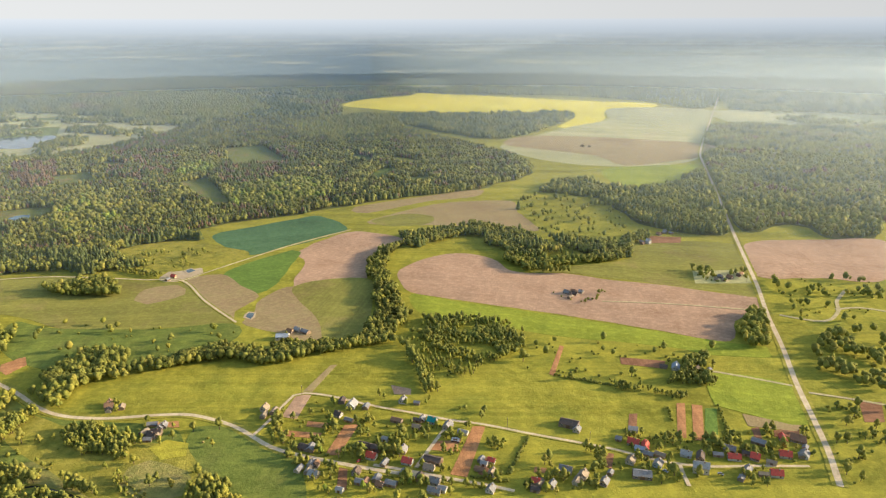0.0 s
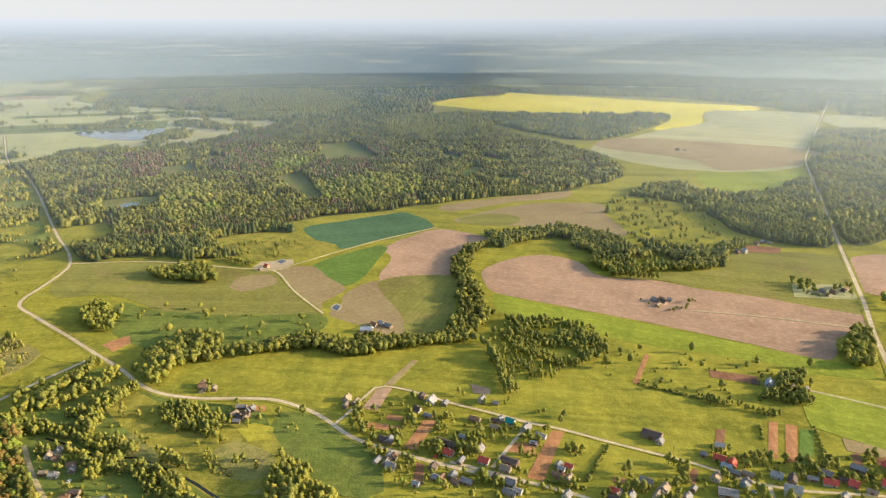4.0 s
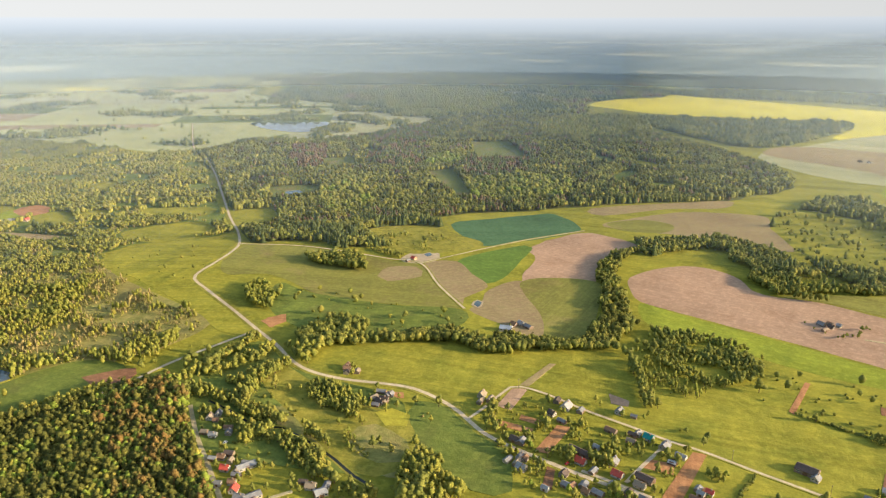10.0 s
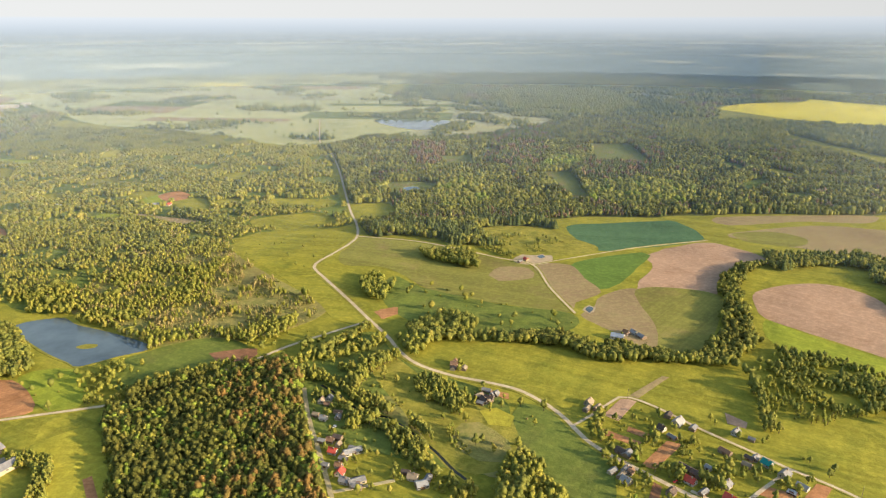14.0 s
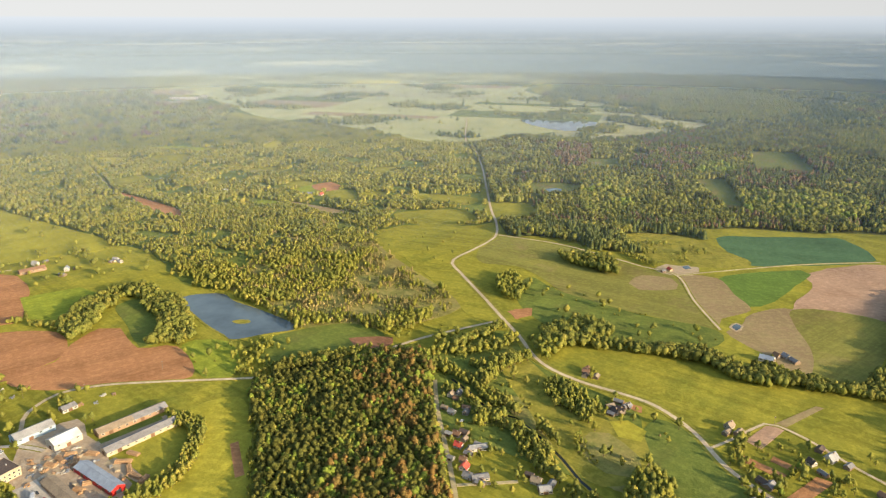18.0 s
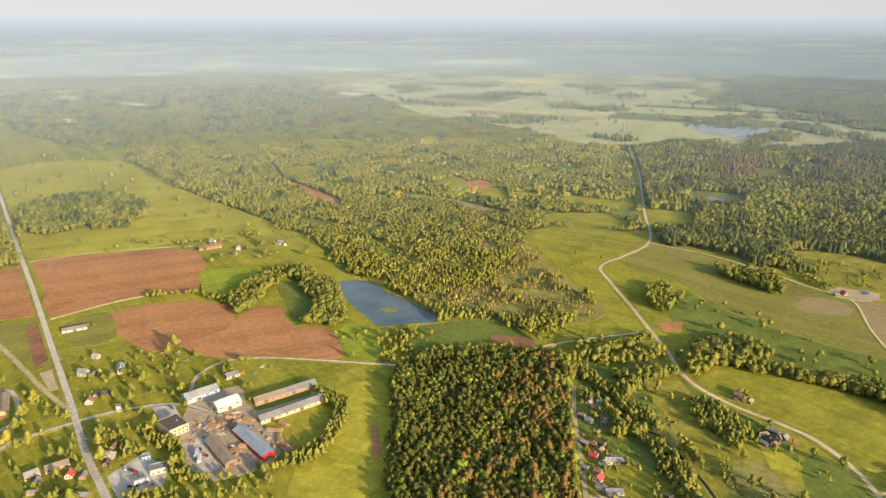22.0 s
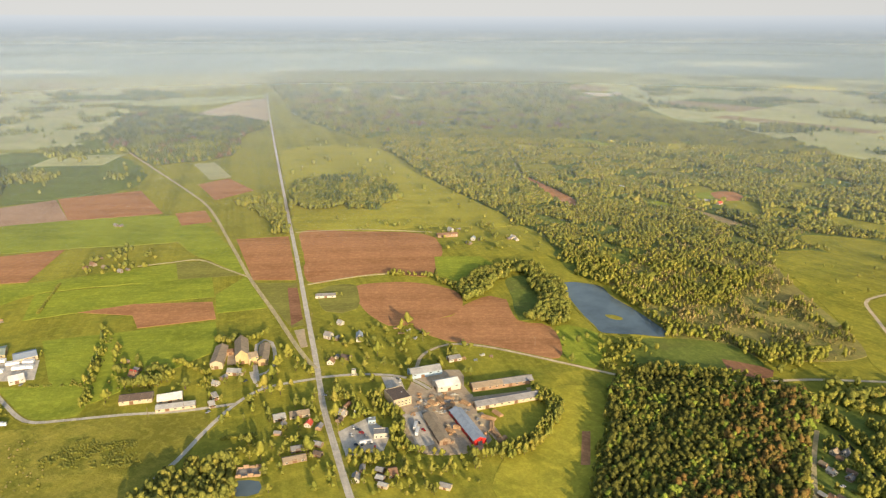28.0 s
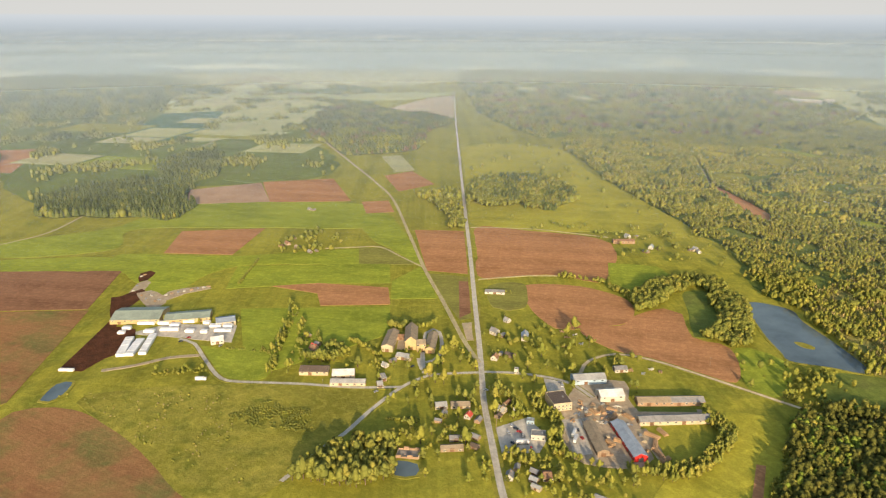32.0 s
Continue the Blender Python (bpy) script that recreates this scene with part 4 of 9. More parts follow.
ribbon("gravel_road", [(6.7, 410.8), (-43.6, 421.9), (-86.7, 434.6), (-120.2, 446.4), (-136.9, 456.9), (-156.4, 473.6), (-176, 486), (-205, 497), (-232, 497), (-273, 492), (-309, 496), (-336, 509), (-369, 534), (-409, 559), (-463, 594), (-529, 635), (-568, 661), (-579, 685), (-584, 725), (-592, 772), (-605, 806), (-644, 857), (-705, 922), (-817, 1052), (-963, 1221), (-1127, 1395), (-1227, 1483), (-1426, 1726), (-1629, 1980)], 3.8, "gravel", "pale winding gravel road", 0.3112, 3)
ribbon("gravel_road", [(48.2, 398.8), (29.7, 405.5), (6.7, 412.1), (-29.5, 423.2), (-50.4, 428.8)], 2.9, "gravel", "pale gravel village street", 0.3124, 1.5)
ribbon("village_street", [(-147.2, 466.4), (-139, 490), (-133, 513), (-128, 528), (-119, 532), (-96, 527), (-59, 511), (-26, 500), (6.4, 488.4), (32.9, 481.7), (66.6, 469), (102.5, 456.5), (128.9, 446.9), (146.4, 437.6), (163.8, 430.7), (188.8, 426), (222.5, 426.5), (262, 426)], 2.5, "gravel", "pale gravel village street", 0.3136, 1.5)
ribbon("village_lane", [(-19.5, 425.4), (-10.2, 449.4), (-0.1, 473.1), (7.3, 487.6)], 2.8, "gravel", "short gravel lane between gardens", 0.3148, 0.0)
ribbon("village_lane", [(169.9, 428), (168.6, 415.6), (168.5, 403.8)], 2.8, "gravel", "short gravel lane between houses", 0.3160, 0.0)
ribbon("straight_road", [(271.4, 402.8), (285, 444), (296, 486), (311, 546), (333, 620), (353, 696), (382, 792), (415, 913), (454, 1056), (514, 1269), (572, 1480), (612, 1627), (650, 1744), (758, 2011), (985, 2562), (1312, 3350), (1746, 4364)], 4.6, "gravel", "pale straight gravel road through woods", 0.3172, 3)
ribbon("farm_track", [(182, 741), (247, 734), (298, 724), (351, 712)], 3.2, "track", "sandy farm track across a ploughed field", 0.3184, 0.0)
ribbon("farm_track", [(244, 571), (272, 559), (306, 543)], 3, "track", "sandy field track", 0.3196, 0.0)
ribbon("farm_track", [(314, 531), (342, 521), (368, 510)], 3, "track", "sandy field track", 0.3208, 0.0)
ribbon("farm_track", [(367, 700), (396, 684), (416, 687), (440, 715), (449, 737), (478, 772)], 4, "track", "curving gravel farm track", 0.3220, 0.0)
ribbon("farm_track", [(436, 715), (465, 720), (489, 709)], 4, "track", "gravel farm track", 0.3232, 0.0)
ribbon("farm_lane", [(-603, 804), (-517, 825), (-445, 824), (-373, 815), (-324, 811), (-274, 744), (-221, 683)], 2.6, "gravel", "pale farm lane between fields", 0.3244, 1.5)
ribbon("farm_lane", [(-324, 811), (-291, 861), (-219, 959), (-143, 1039)], 2.2, "gravel", "pale farm lane beside a crop field", 0.3256, 1.5)
ribbon("side_road", [(-406, 555), (-423, 511), (-439, 466), (-446, 431), (-452, 406)], 3.5, "gravel", "gravel side road over a stream", 0.3268, 1.5)
ribbon("side_road", [(-455, 405), (-456, 378), (-478, 326), (-501, 298), (-524, 274), (-559, 237), (-584, 207), (-596, 177), (-583, 149), (-564, 138), (-543, 129)], 3.4, "gravel", "gravel side road behind a wood", 0.3280, 1.5)
ribbon("forest_lane", [(-371, 409), (-341, 378), (-309.3, 349.5), (-276.4, 320.4), (-250.6, 296.6)], 3.5, "track", "sandy lane along the edge of a wood", 0.3292, 0.0)
ribbon("forest_lane", [(-260.4, 308.5), (-247.4, 322.1), (-231.1, 339.6)], 3, "track", "short lane between gardens", 0.3304, 0.0)
ribbon("paved_road", [(-377.1, 49.5), (-404.5, 47.7), (-442.2, 46.6), (-508, 45), (-567, 47), (-627, 49), (-714, 51), (-824, 54), (-941, 57), (-1093, 60), (-1397, 67), (-2009, 82), (-2732, 102), (-3317, 122)], 5.2, "asphalt", "straight worn grey paved road", 0.3316, 3)
ribbon("farm_track", [(-581, 46), (-630, 34), (-729, 16), (-848, -7), (-987, -28), (-1213, -64), (-1356, -105), (-1568, -177), (-1846, -271), (-2363, -431)], 4.5, "track", "straight diagonal gravel track", 0.3328, 0.0)
ribbon("paved_lane", [(-563, 49), (-560, 79), (-550, 109), (-537, 126), (-516, 137)], 3.7, "asphalt", "worn lane into the workshop yard", 0.3340, 1)
ribbon("paved_lane", [(-562, 48), (-561, 24), (-557, -1), (-536, -25), (-502, -47), (-466.8, -65.4), (-447.4, -79.2), (-421.6, -94.4), (-407.8, -102.9)], 3.7, "asphalt", "worn lane past old sheds", 0.3352, 1.5)
ribbon("paved_lane", [(-537, -23), (-537, -66), (-544, -112), (-548, -156), (-551, -178), (-563, -192), (-593, -211), (-627, -232), (-638, -250)], 3.7, "asphalt", "worn road to the timber works", 0.3364, 1.5)
ribbon("paved_lane", [(-627, -5), (-647, -4), (-657, 4), (-649, 10), (-624, 12), (-600, 10), (-587, 4), (-583, -4)], 3.6, "asphalt", "narrow drive that loops round an old hall", 0.3376, 0.0)
ribbon("paved_lane", [(-556, 3), (-571, -7), (-591, -10)], 5, "asphalt", "short drive to an old brick hall", 0.3388, 0.0)
ribbon("farm_track", [(-930, -146), (-935, -103), (-935, -69), (-887, -35), (-848, -7)], 3, "track", "sandy farm track", 0.3412, 0.0)
ribbon("farm_track", [(-1032, 64), (-1023, 150), (-1005, 200), (-976, 264)], 3, "track", "sandy farm track to a homestead", 0.3424, 0.0)
ribbon("farm_track", [(-802, 60), (-808, 89), (-814, 125), (-813, 161)], 3, "track", "grassy field track", 0.3436, 0.0)
ribbon("farm_track", [(-955, -611), (-993, -583), (-1032, -570), (-1107, -566)], 3, "track", "sandy farm track", 0.3448, 0.0)
ribbon("far_road", [(-1721, -578), (-1878, -575), (-2042, -573), (-2319, -592)], 5, "track", "pale far road", 0.3460, 0.0)
ribbon("far_road", [(-2680, -811), (-3114, -884), (-3640, -1000)], 5, "track", "pale far road", 0.3472, 0.0)
ribbon("far_road", [(-2168, 843), (-2396, 1042)], 6, "track", "pale far road in woods", 0.3484, 0.0)
ribbon("far_road", [(-2774, 2441), (-2231, 2143)], 6, "track", "pale far road across fields", 0.3496, 0.0)
ribbon("farm_track", [(-1557, 612), (-1420, 578), (-1306, 545)], 4, "track", "pale track in woods", 0.3508, 0.0)
ribbon("works_drive", [(-572, -298), (-582, -271), (-597, -245), (-601, -218)], 5, "yard", "earth track beside a works", 0.3520, 0.0)

# ---------- trees ----------
RNG = np.random.default_rng(7)


def icosahedron():
    g = (1 + 5 ** 0.5) / 2
    v = np.array([(-1, g, 0), (1, g, 0), (-1, -g, 0), (1, -g, 0), (0, -1, g), (0, 1, g), (0, -1, -g), (0, 1, -g), (g, 0, -1), (g, 0, 1), (-g, 0, -1), (-g, 0, 1)]) / math.hypot(1, g)
    f = np.array([(0, 11, 5), (0, 5, 1), (0, 1, 7), (0, 7, 10), (0, 10, 11), (1, 5, 9), (5, 11, 4), (11, 10, 2), (10, 7, 6), (7, 1, 8),
                  (3, 9, 4), (3, 4, 2), (3, 2, 6), (3, 6, 8), (3, 8, 9), (4, 9, 5), (2, 4, 11), (6, 2, 10), (8, 6, 7), (9, 8, 1)])
    return v, f


def joined(pieces):
    vs, fs, n = [], [], 0
    for v, f in pieces:
        vs.append(v)
        fs.append(f + n)
        n += len(v)
    return np.concatenate(vs), np.concatenate(fs)


def stem(height, r0, r1, sides=5, lean=0.0):
    a = np.arange(sides) * 2 * math.pi / sides
    low = np.stack([np.cos(a) * r0, np.sin(a) * r0, 0 * a], 1)
    top = np.stack([np.cos(a) * r1 + lean, np.sin(a) * r1, 0 * a + height], 1)
    f = []
    for i in range(sides):
        j = (i + 1) % sides
        f += [(i, j, sides + j), (i, sides + j, sides + i)]
    return np.concatenate([low, top]), np.array(f)


def clump(centre, way, size):
    """A tuft of leaves: a small open pyramid that points outwards."""
    way = way / np.linalg.norm(way)
    side = np.cross(way, RNG.normal(size=3))
    side /= np.linalg.norm(side)
    other = np.cross(way, side)
    a = RNG.uniform(0, 6.28) + np.array([0, 2.09, 4.19])
    ring = centre + size * (np.cos(a)[:, None] * side + np.sin(a)[:, None] * other) * RNG.uniform(0.7, 1.2, (3, 1))
    return np.concatenate([ring, [centre + way * size * RNG.uniform(0.35, 0.8)]]), np.array([(0, 1, 3), (1, 2, 3), (2, 0, 3)])


def blob(centre, radii, rough):
    v, f = icosahedron()
    return np.array(centre) + v * np.array(radii) * RNG.uniform(1 - rough, 1 + rough, (12, 1)), f


def broad_crown(level, slim=1.0):
    """A leafy crown, one unit tall with the ground at 0: rounded lobes, and tufts all over them on the finer levels."""
    pieces = []
    lobes = [((0, 0, 0.55), (0.17 * slim, 0.17 * slim, 0.33)), ((RNG.uniform(-0.05, 0.05), RNG.uniform(-0.05, 0.05), 0.78), (0.12 * slim, 0.12 * slim, 0.2))]
    turn = RNG.uniform(0, 6.28)
    for k in range(5):
        a = turn + k * 1.2566 + RNG.uniform(-0.4, 0.4)
        d = RNG.uniform(0.09, 0.17) * slim
        r = RNG.uniform(0.1, 0.15) * slim
        lobes.append(((math.cos(a) * d, math.sin(a) * d, RNG.uniform(0.3, 0.72)), (r, r, r * RNG.uniform(1.0, 1.5))))
    if level == 0:
        for c, r in lobes[:5]:
            pieces.append(blob(c, np.array(r) * 0.92, 0.22))
        for k in range(26):
            c, r = lobes[RNG.integers(len(lobes))]
            w = RNG.normal(size=3)
            w[2] = abs(w[2]) * 0.9 - 0.3
            w /= np.linalg.norm(w)
            pieces.append(clump(np.array(c) + w * np.array(r) * RNG.uniform(0.8, 1.08), w + np.array((0, 0, 0.5)), RNG.uniform(0.035, 0.075)))
    elif level == 1:
        pieces.append(blob(lobes[0][0], np.array(lobes[0][1]) * 1.05, 0.25))
        pieces.append(blob(lobes[2][0], np.array(lobes[2][1]) * 1.1, 0.25))
        for k in range(9):
            c, r = lobes[RNG.integers(len(lobes))]
            w = RNG.normal(size=3)
            w[2] = abs(w[2])
            w /= np.linalg.norm(w)
            pieces.append(clump(np.array(c) + w * np.array(r) * 0.85, w + np.array((0, 0, 0.6)), RNG.uniform(0.06, 0.11)))
    elif level == 2:
        a = np.arange(5) * 1.2566 + RNG.uniform(0, 1)
        low = np.stack([np.cos(a) * 0.2 * slim, np.sin(a) * 0.2 * slim, 0 * a + 0.12], 1)
        mid = np.stack([np.cos(a + 0.5) * 0.24 * slim, np.sin(a + 0.5) * 0.24 * slim, 0 * a + 0.66], 1)
        v = np.concatenate([low, mid, [(RNG.uniform(-0.06, 0.06), RNG.uniform(-0.06, 0.06), 0.97)]]) * RNG.uniform(0.75, 1.15, (11, 1))
        f = []
        for i in range(5):
            j = (i + 1) % 5
            f += [(i, j, 5 + i), (j, 5 + j, 5 + i), (5 + i, 5 + j, 10)]
        pieces.append((v, np.array(f)))
    else:
        # a low dome of a few crowns grown together
        a = np.arange(5) * 1.2566 + RNG.uniform(0, 1)
        low = np.stack([np.cos(a) * 0.34 * slim, np.sin(a) * 0.34 * slim, 0 * a + RNG.uniform(0.05, 0.4, 5)], 1)
        pieces.append((np.concatenate([low, [(RNG.uniform(-0.1, 0.1), RNG.uniform(-0.1, 0.1), 0.95)]]) * RNG.uniform(0.8, 1.2, (6, 1)), np.array([(i, (i + 1) % 5, 5) for i in range(5)])))
    return joined(pieces)


def fir_crown(level):
    tiers, sides = ((7, 8), (4, 6), (2, 5), (1, 5))[level]
    pieces = []
    for k in range(tiers):
        z0 = 0.1 + 0.78 * k / tiers
        z1 = min(1.0, z0 + 1.15 / tiers + 0.12)
        r = 0.19 * (1 - k / tiers) ** 0.85 + 0.025
        a = np.arange(sides) * 2 * math.pi / sides + RNG.uniform(0, 3)
        rr = r * RNG.uniform(0.65, 1.25, sides)
        ring = np.stack([np.cos(a) * rr, np.sin(a) * rr, z0 + RNG.uniform(-0.03, 0.03, sides)], 1)
        v = np.concatenate([ring, [(0, 0, z1)]])
        pieces.append((v, np.array([(i, (i + 1) % sides, sides) for i in range(sides)])))
    return joined(pieces)


def bush_crown(level):
    n = (26, 9, 4, 2)[level]
    pieces = [blob((0, 0, 0.35), (0.42, 0.42, 0.45), 0.25)] if level < 2 else []
    for k in range(n):
        w = RNG.normal(size=3)
        w[2] = abs(w[2])
        w /= np.linalg.norm(w)
        pieces.append(clump(np.array((0, 0, 0.3)) + w * np.array((0.45, 0.45, 0.5)), w, RNG.uniform(0.16, 0.3)))
    return joined(pieces)


SHAPES = {}
for level in range(4):
    SHAPES["broad", level] = [broad_crown(level) for k in range((6, 6, 5, 5)[level])]
    SHAPES["slim", level] = [broad_crown(level, 0.68) for k in range((5, 5, 4, 4)[level])]
    SHAPES["fir", level] = [fir_crown(level) for k in range((4, 4, 3, 3)[level])]
    SHAPES["bush", level] = [bush_crown(level) for k in range((5, 4, 3, 3)[level])]
TRUNK = stem(0.5, 0.022, 0.012)


def planted(name, shape, leaf, xy, height, level, label, category="trees", wide=1.0, trunks=None):
    """Many trees of one kind in one mesh: each is turned, sized and toned by itself."""
    n = len(xy)
    if not n:
        return None
    shapes = SHAPES["broad" if level == 3 and shape in ("fir", "slim") else shape, level]
    trunks = level == 0 if trunks is None else trunks
    # the canopy rises and falls in clumps
    height, wide = np.broadcast_to(height, n) * (1 + 0.2 * soft_noise(xy, 30.0 if level < 2 else 70.0, 5.0)) * RNG.uniform(*(0.74, 1.24) if level < 2 else (0.6, 1.3), n), np.broadcast_to(wide, n)
    which = RNG.integers(len(shapes), size=n)
    vs, fs, tones, mats, base = [], [], [], [], 0
    for k, (v, f) in enumerate(shapes):
        if trunks and shape != "bush":
            v, f, bark_faces = *joined([(v, f), TRUNK]), len(TRUNK[1])
        else:
            bark_faces = 0
        pick = np.where(which == k)[0]
        m = len(pick)
        if not m:
            continue
        a = RNG.uniform(0, 6.28, m)
        s, w = height[pick], height[pick] * wide[pick] * RNG.uniform(0.85, 1.2, m)
        x = (v[None, :, 0] * np.cos(a)[:, None] - v[None, :, 1] * np.sin(a)[:, None]) * w[:, None] + xy[pick, 0][:, None]
        y = (v[None, :, 0] * np.sin(a)[:, None] + v[None, :, 1] * np.cos(a)[:, None]) * w[:, None] + xy[pick, 1][:, None]
        z = v[None, :, 2] * s[:, None] + 0.1
        vs.append(np.stack([x, y, z], 2).reshape(-1, 3))
        fs.append((f[None] + (np.arange(m) * len(v))[:, None, None]).reshape(-1, 3) + base)
        tones.append(np.repeat(RNG.uniform(0, 0.55, m) + 0.22 * (1 + soft_noise(xy[pick], 75.0, 3.0)), len(v)))
        kind = np.zeros(len(f), np.int32)
        if bark_faces:
            kind[-bark_faces:] = 1
        mats.append(np.tile(kind, m))
        base += m * len(v)
    vs, fs, tones, mats = np.concatenate(vs), np.concatenate(fs), np.concatenate(tones), np.concatenate(mats)
    me = bpy.data.meshes.new(name)
    me.vertices.add(len(vs))
    me.vertices.foreach_set("co", vs.astype(np.float32).ravel())
    me.loops.add(len(fs) * 3)
    me.loops.foreach_set("vertex_index", fs.astype(np.int32).ravel())
    me.polygons.add(len(fs))
    me.polygons.foreach_set("loop_start", np.arange(len(fs), dtype=np.int32) * 3)
    me.materials.append(LEAF[leaf])
    me.materials.append(BARK)
    me.polygons.foreach_set("material_index", mats)
    me.polygons.foreach_set("use_smooth", np.ones(len(fs), bool))
    at = me.attributes.new("tone", "FLOAT", "POINT")
    at.data.foreach_set("value", tones.astype(np.float32))
    me.update(calc_edges=True)
    return tagged(new(name, me), label, category, kind="stuff")


def spread(poly, gap, jitter=0.45):
    """Points about gap metres apart all over a polygon."""
    p = np.array(poly, float)
    lo, hi = p.min(0), p.max(0)
    gx, gy = np.meshgrid(np.arange(lo[0], hi[0] + gap, gap), np.arange(lo[1], hi[1] + gap, gap * 0.87))
    gx[1::2] += gap / 2
    q = np.stack([gx.ravel(), gy.ravel()], 1)
    q = q + RNG.uniform(-jitter, jitter, q.shape) * gap
    return q[inside(q, poly)]


def clear_of_open(q, reach=3.0, on_grass=False):
    keep = np.ones(len(q), bool)
    for kind, data, width in OPEN:
        if on_grass and kind == "grass":
            continue
        lo, hi = data.min(0) - width - 20, data.max(0) + width + 20
        close = np.where(keep & (q > lo).all(1) & (q < hi).all(1))[0]
        if len(close):
            hit = inside(q[close], data) if kind != "line" else near_line(q[close], data, width + reach)
            keep[close[hit]] = False
    return q[keep]


def level_at(q):
    d = np.linalg.norm(q, axis=1)
    return np.where(d < 600, 0, np.where(d < 1200, 1, np.where(d < 1900, 2, 3)))


KINDS = {"deep": ("broad", "deep", 13), "broad": ("broad", "broad", 13.5), "light": ("broad", "light", 11), "bright": ("broad", "bright", 12), "dark": ("fir", "dark", 16), "rust": ("slim", "rust", 15),
         "brown": ("slim", "brown", 13), "aspen": ("slim", "deep", 15), "dry": ("slim", "dry", 8), "birch": ("slim", "light", 12), "bush": ("bush", "broad", 3.5), "lightbush": ("bush", "light", 3.2), "drybush": ("bush", "dry", 2.6)}


FLOORS = [0]
STANDS = []     # stands of one kind, which the forest round them leaves free


def wood(name, poly, mix, label, gap=6.5, gaps=0.0, patch=60.0, size=1.0, seed=1.0, smooth=True, keep_open=True, floor="forest_floor", loose=0.2, wide=1.0):
    """A wood over a plan outline. mix: tree kinds and their shares; gaps: how much of it is left open, in patches."""
    poly = [tuple(p) for p in (spline(poly, 25, True) if smooth else poly)]
    if smooth:
        poly = np.array(poly)
        poly = [tuple(p) for p in poly + 10 * np.stack([soft_noise(poly, 37, 2), soft_noise(poly, 37, 6)], 1)]
    # dark sheet below larger woods: the trees' shade is put into the floor colour
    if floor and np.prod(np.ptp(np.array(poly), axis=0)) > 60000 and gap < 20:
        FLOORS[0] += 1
        sheet("wood_floor", np.array(poly), LAND["dark_grass" if gaps > 0.25 else floor], 0.008 + 0.0005 * FLOORS[0], "grassy wood floor coloured dark for shade", 0, "ground")
    far = np.linalg.norm(np.array(poly), axis=1).min()
    step = gap * (0.8 if far < 1000 else 0.92 if far < 1900 else 1.15)
    size = size * 0.95
    q = spread(poly, step)
    d = np.linalg.norm(q, axis=1)
    thin = RNG.uniform(0, 1, len(q)) < np.where(d < 1900, 1.0, np.clip(1900 / d, 0.3, 1) ** 0.8)
    q = q[thin]
    if gaps > 0:
        q = q[soft_noise(q, patch, seed) + RNG.uniform(-0.35, 0.35, len(q)) > gaps * 2 - 1]
    q = clear_of_open(q, on_grass=not keep_open)
    for bx, by, r in BUILT:
        q = q[np.hypot(q[:, 0] - bx, q[:, 1] - by) > r + 2]
    if name == "forest_stand":
        STANDS.append(poly)
    elif name in ("large_forest", "far_forest"):
        for stand_poly in STANDS:
            q = q[~inside(q, stand_poly)]
    total = sum(mix.values())
    zone = soft_noise(q, patch * 0.7, seed + 5) * 0.42 + 0.5 + RNG.uniform(-loose, loose, len(q))
    level = level_at(q)
    d = np.linalg.norm(q, axis=1)
    edge = 0.0
    for kind, share in mix.items():
        a, edge = edge, edge + share / total
        mine = (zone >= a if a > 0 else zone > -9) & (zone < edge if edge < 0.999 else zone < 9)
        shape, leaf, tall = KINDS[kind]
        for lv in range(4):
            pick = mine & (level == lv)
            grow = 1.0 if lv < 2 else np.clip((d[pick] / 1900) ** 0.35, 1, 1.4)
            planted(name, shape, leaf, q[pick], tall * size, lv, label, wide=(1.35 * grow if lv > 1 else 1.22) * (1.1 if shape == "fir" else 1.0) * wide)


def belt(name, pts, width, mix, label, gap=6.0, size=1.0, seed=1.0, keep_open=True):
    """Trees along a line: a hedge, a river's banks or the edge of a wood."""
    line = spline(pts, 15)
    d = np.gradient(line, axis=0)
    nrm = np.stack([-d[:, 1], d[:, 0]], 1) / np.maximum(np.linalg.norm(d, axis=1), 1e-6)[:, None]
    w = width / 2 * (1.05 + 0.55 * soft_noise(line, 26, seed))[:, None]
    outline = np.concatenate([line + nrm * w, (line - nrm * w)[::-1]])
    wood(name, outline, mix, label, gap * 0.92, 0.2, 24.0, size * 0.84, seed, smooth=False, keep_open=keep_open, floor="")


def tree_thing(kind, label, height):
    """One tree as a thing with a trunk and a crown, at the plan's origin."""
    shape, leaf, tall = KINDS[kind]
    root = tagged(new("tree" if shape != "bush" else "bush"), label, "tree" if shape != "bush" else "bush", "garden and roadside trees")
    v, f = SHAPES[shape, 0][RNG.integers(len(SHAPES[shape, 0]))]
    crown = mesh_object("crown", (v * height * np.array((1.3, 1.3, 0.95) if shape != "bush" else (1, 1, 1))).tolist(), f.tolist(), LEAF[leaf], True)
    crown.parent = root
    if shape != "bush":
        v, f = stem(0.55, 0.024, 0.012, 6, 0.01)
        limbs = [(v, f)]
        for k in range(3):
            a = k * 2.1 + RNG.uniform(0, 1)
            lv, lf = stem(0.22, 0.009, 0.004, 4)
            lv = lv + np.stack([lv[:, 2] * math.cos(a) * 0.7, lv[:, 2] * math.sin(a) * 0.7, 0 * lv[:, 2] + 0.32], 1)
            limbs.append((lv, lf))
        v, f = joined(limbs)
        trunk = mesh_object("trunk", (v * height).tolist(), f.tolist(), BARK)
        trunk.parent = root
    return root


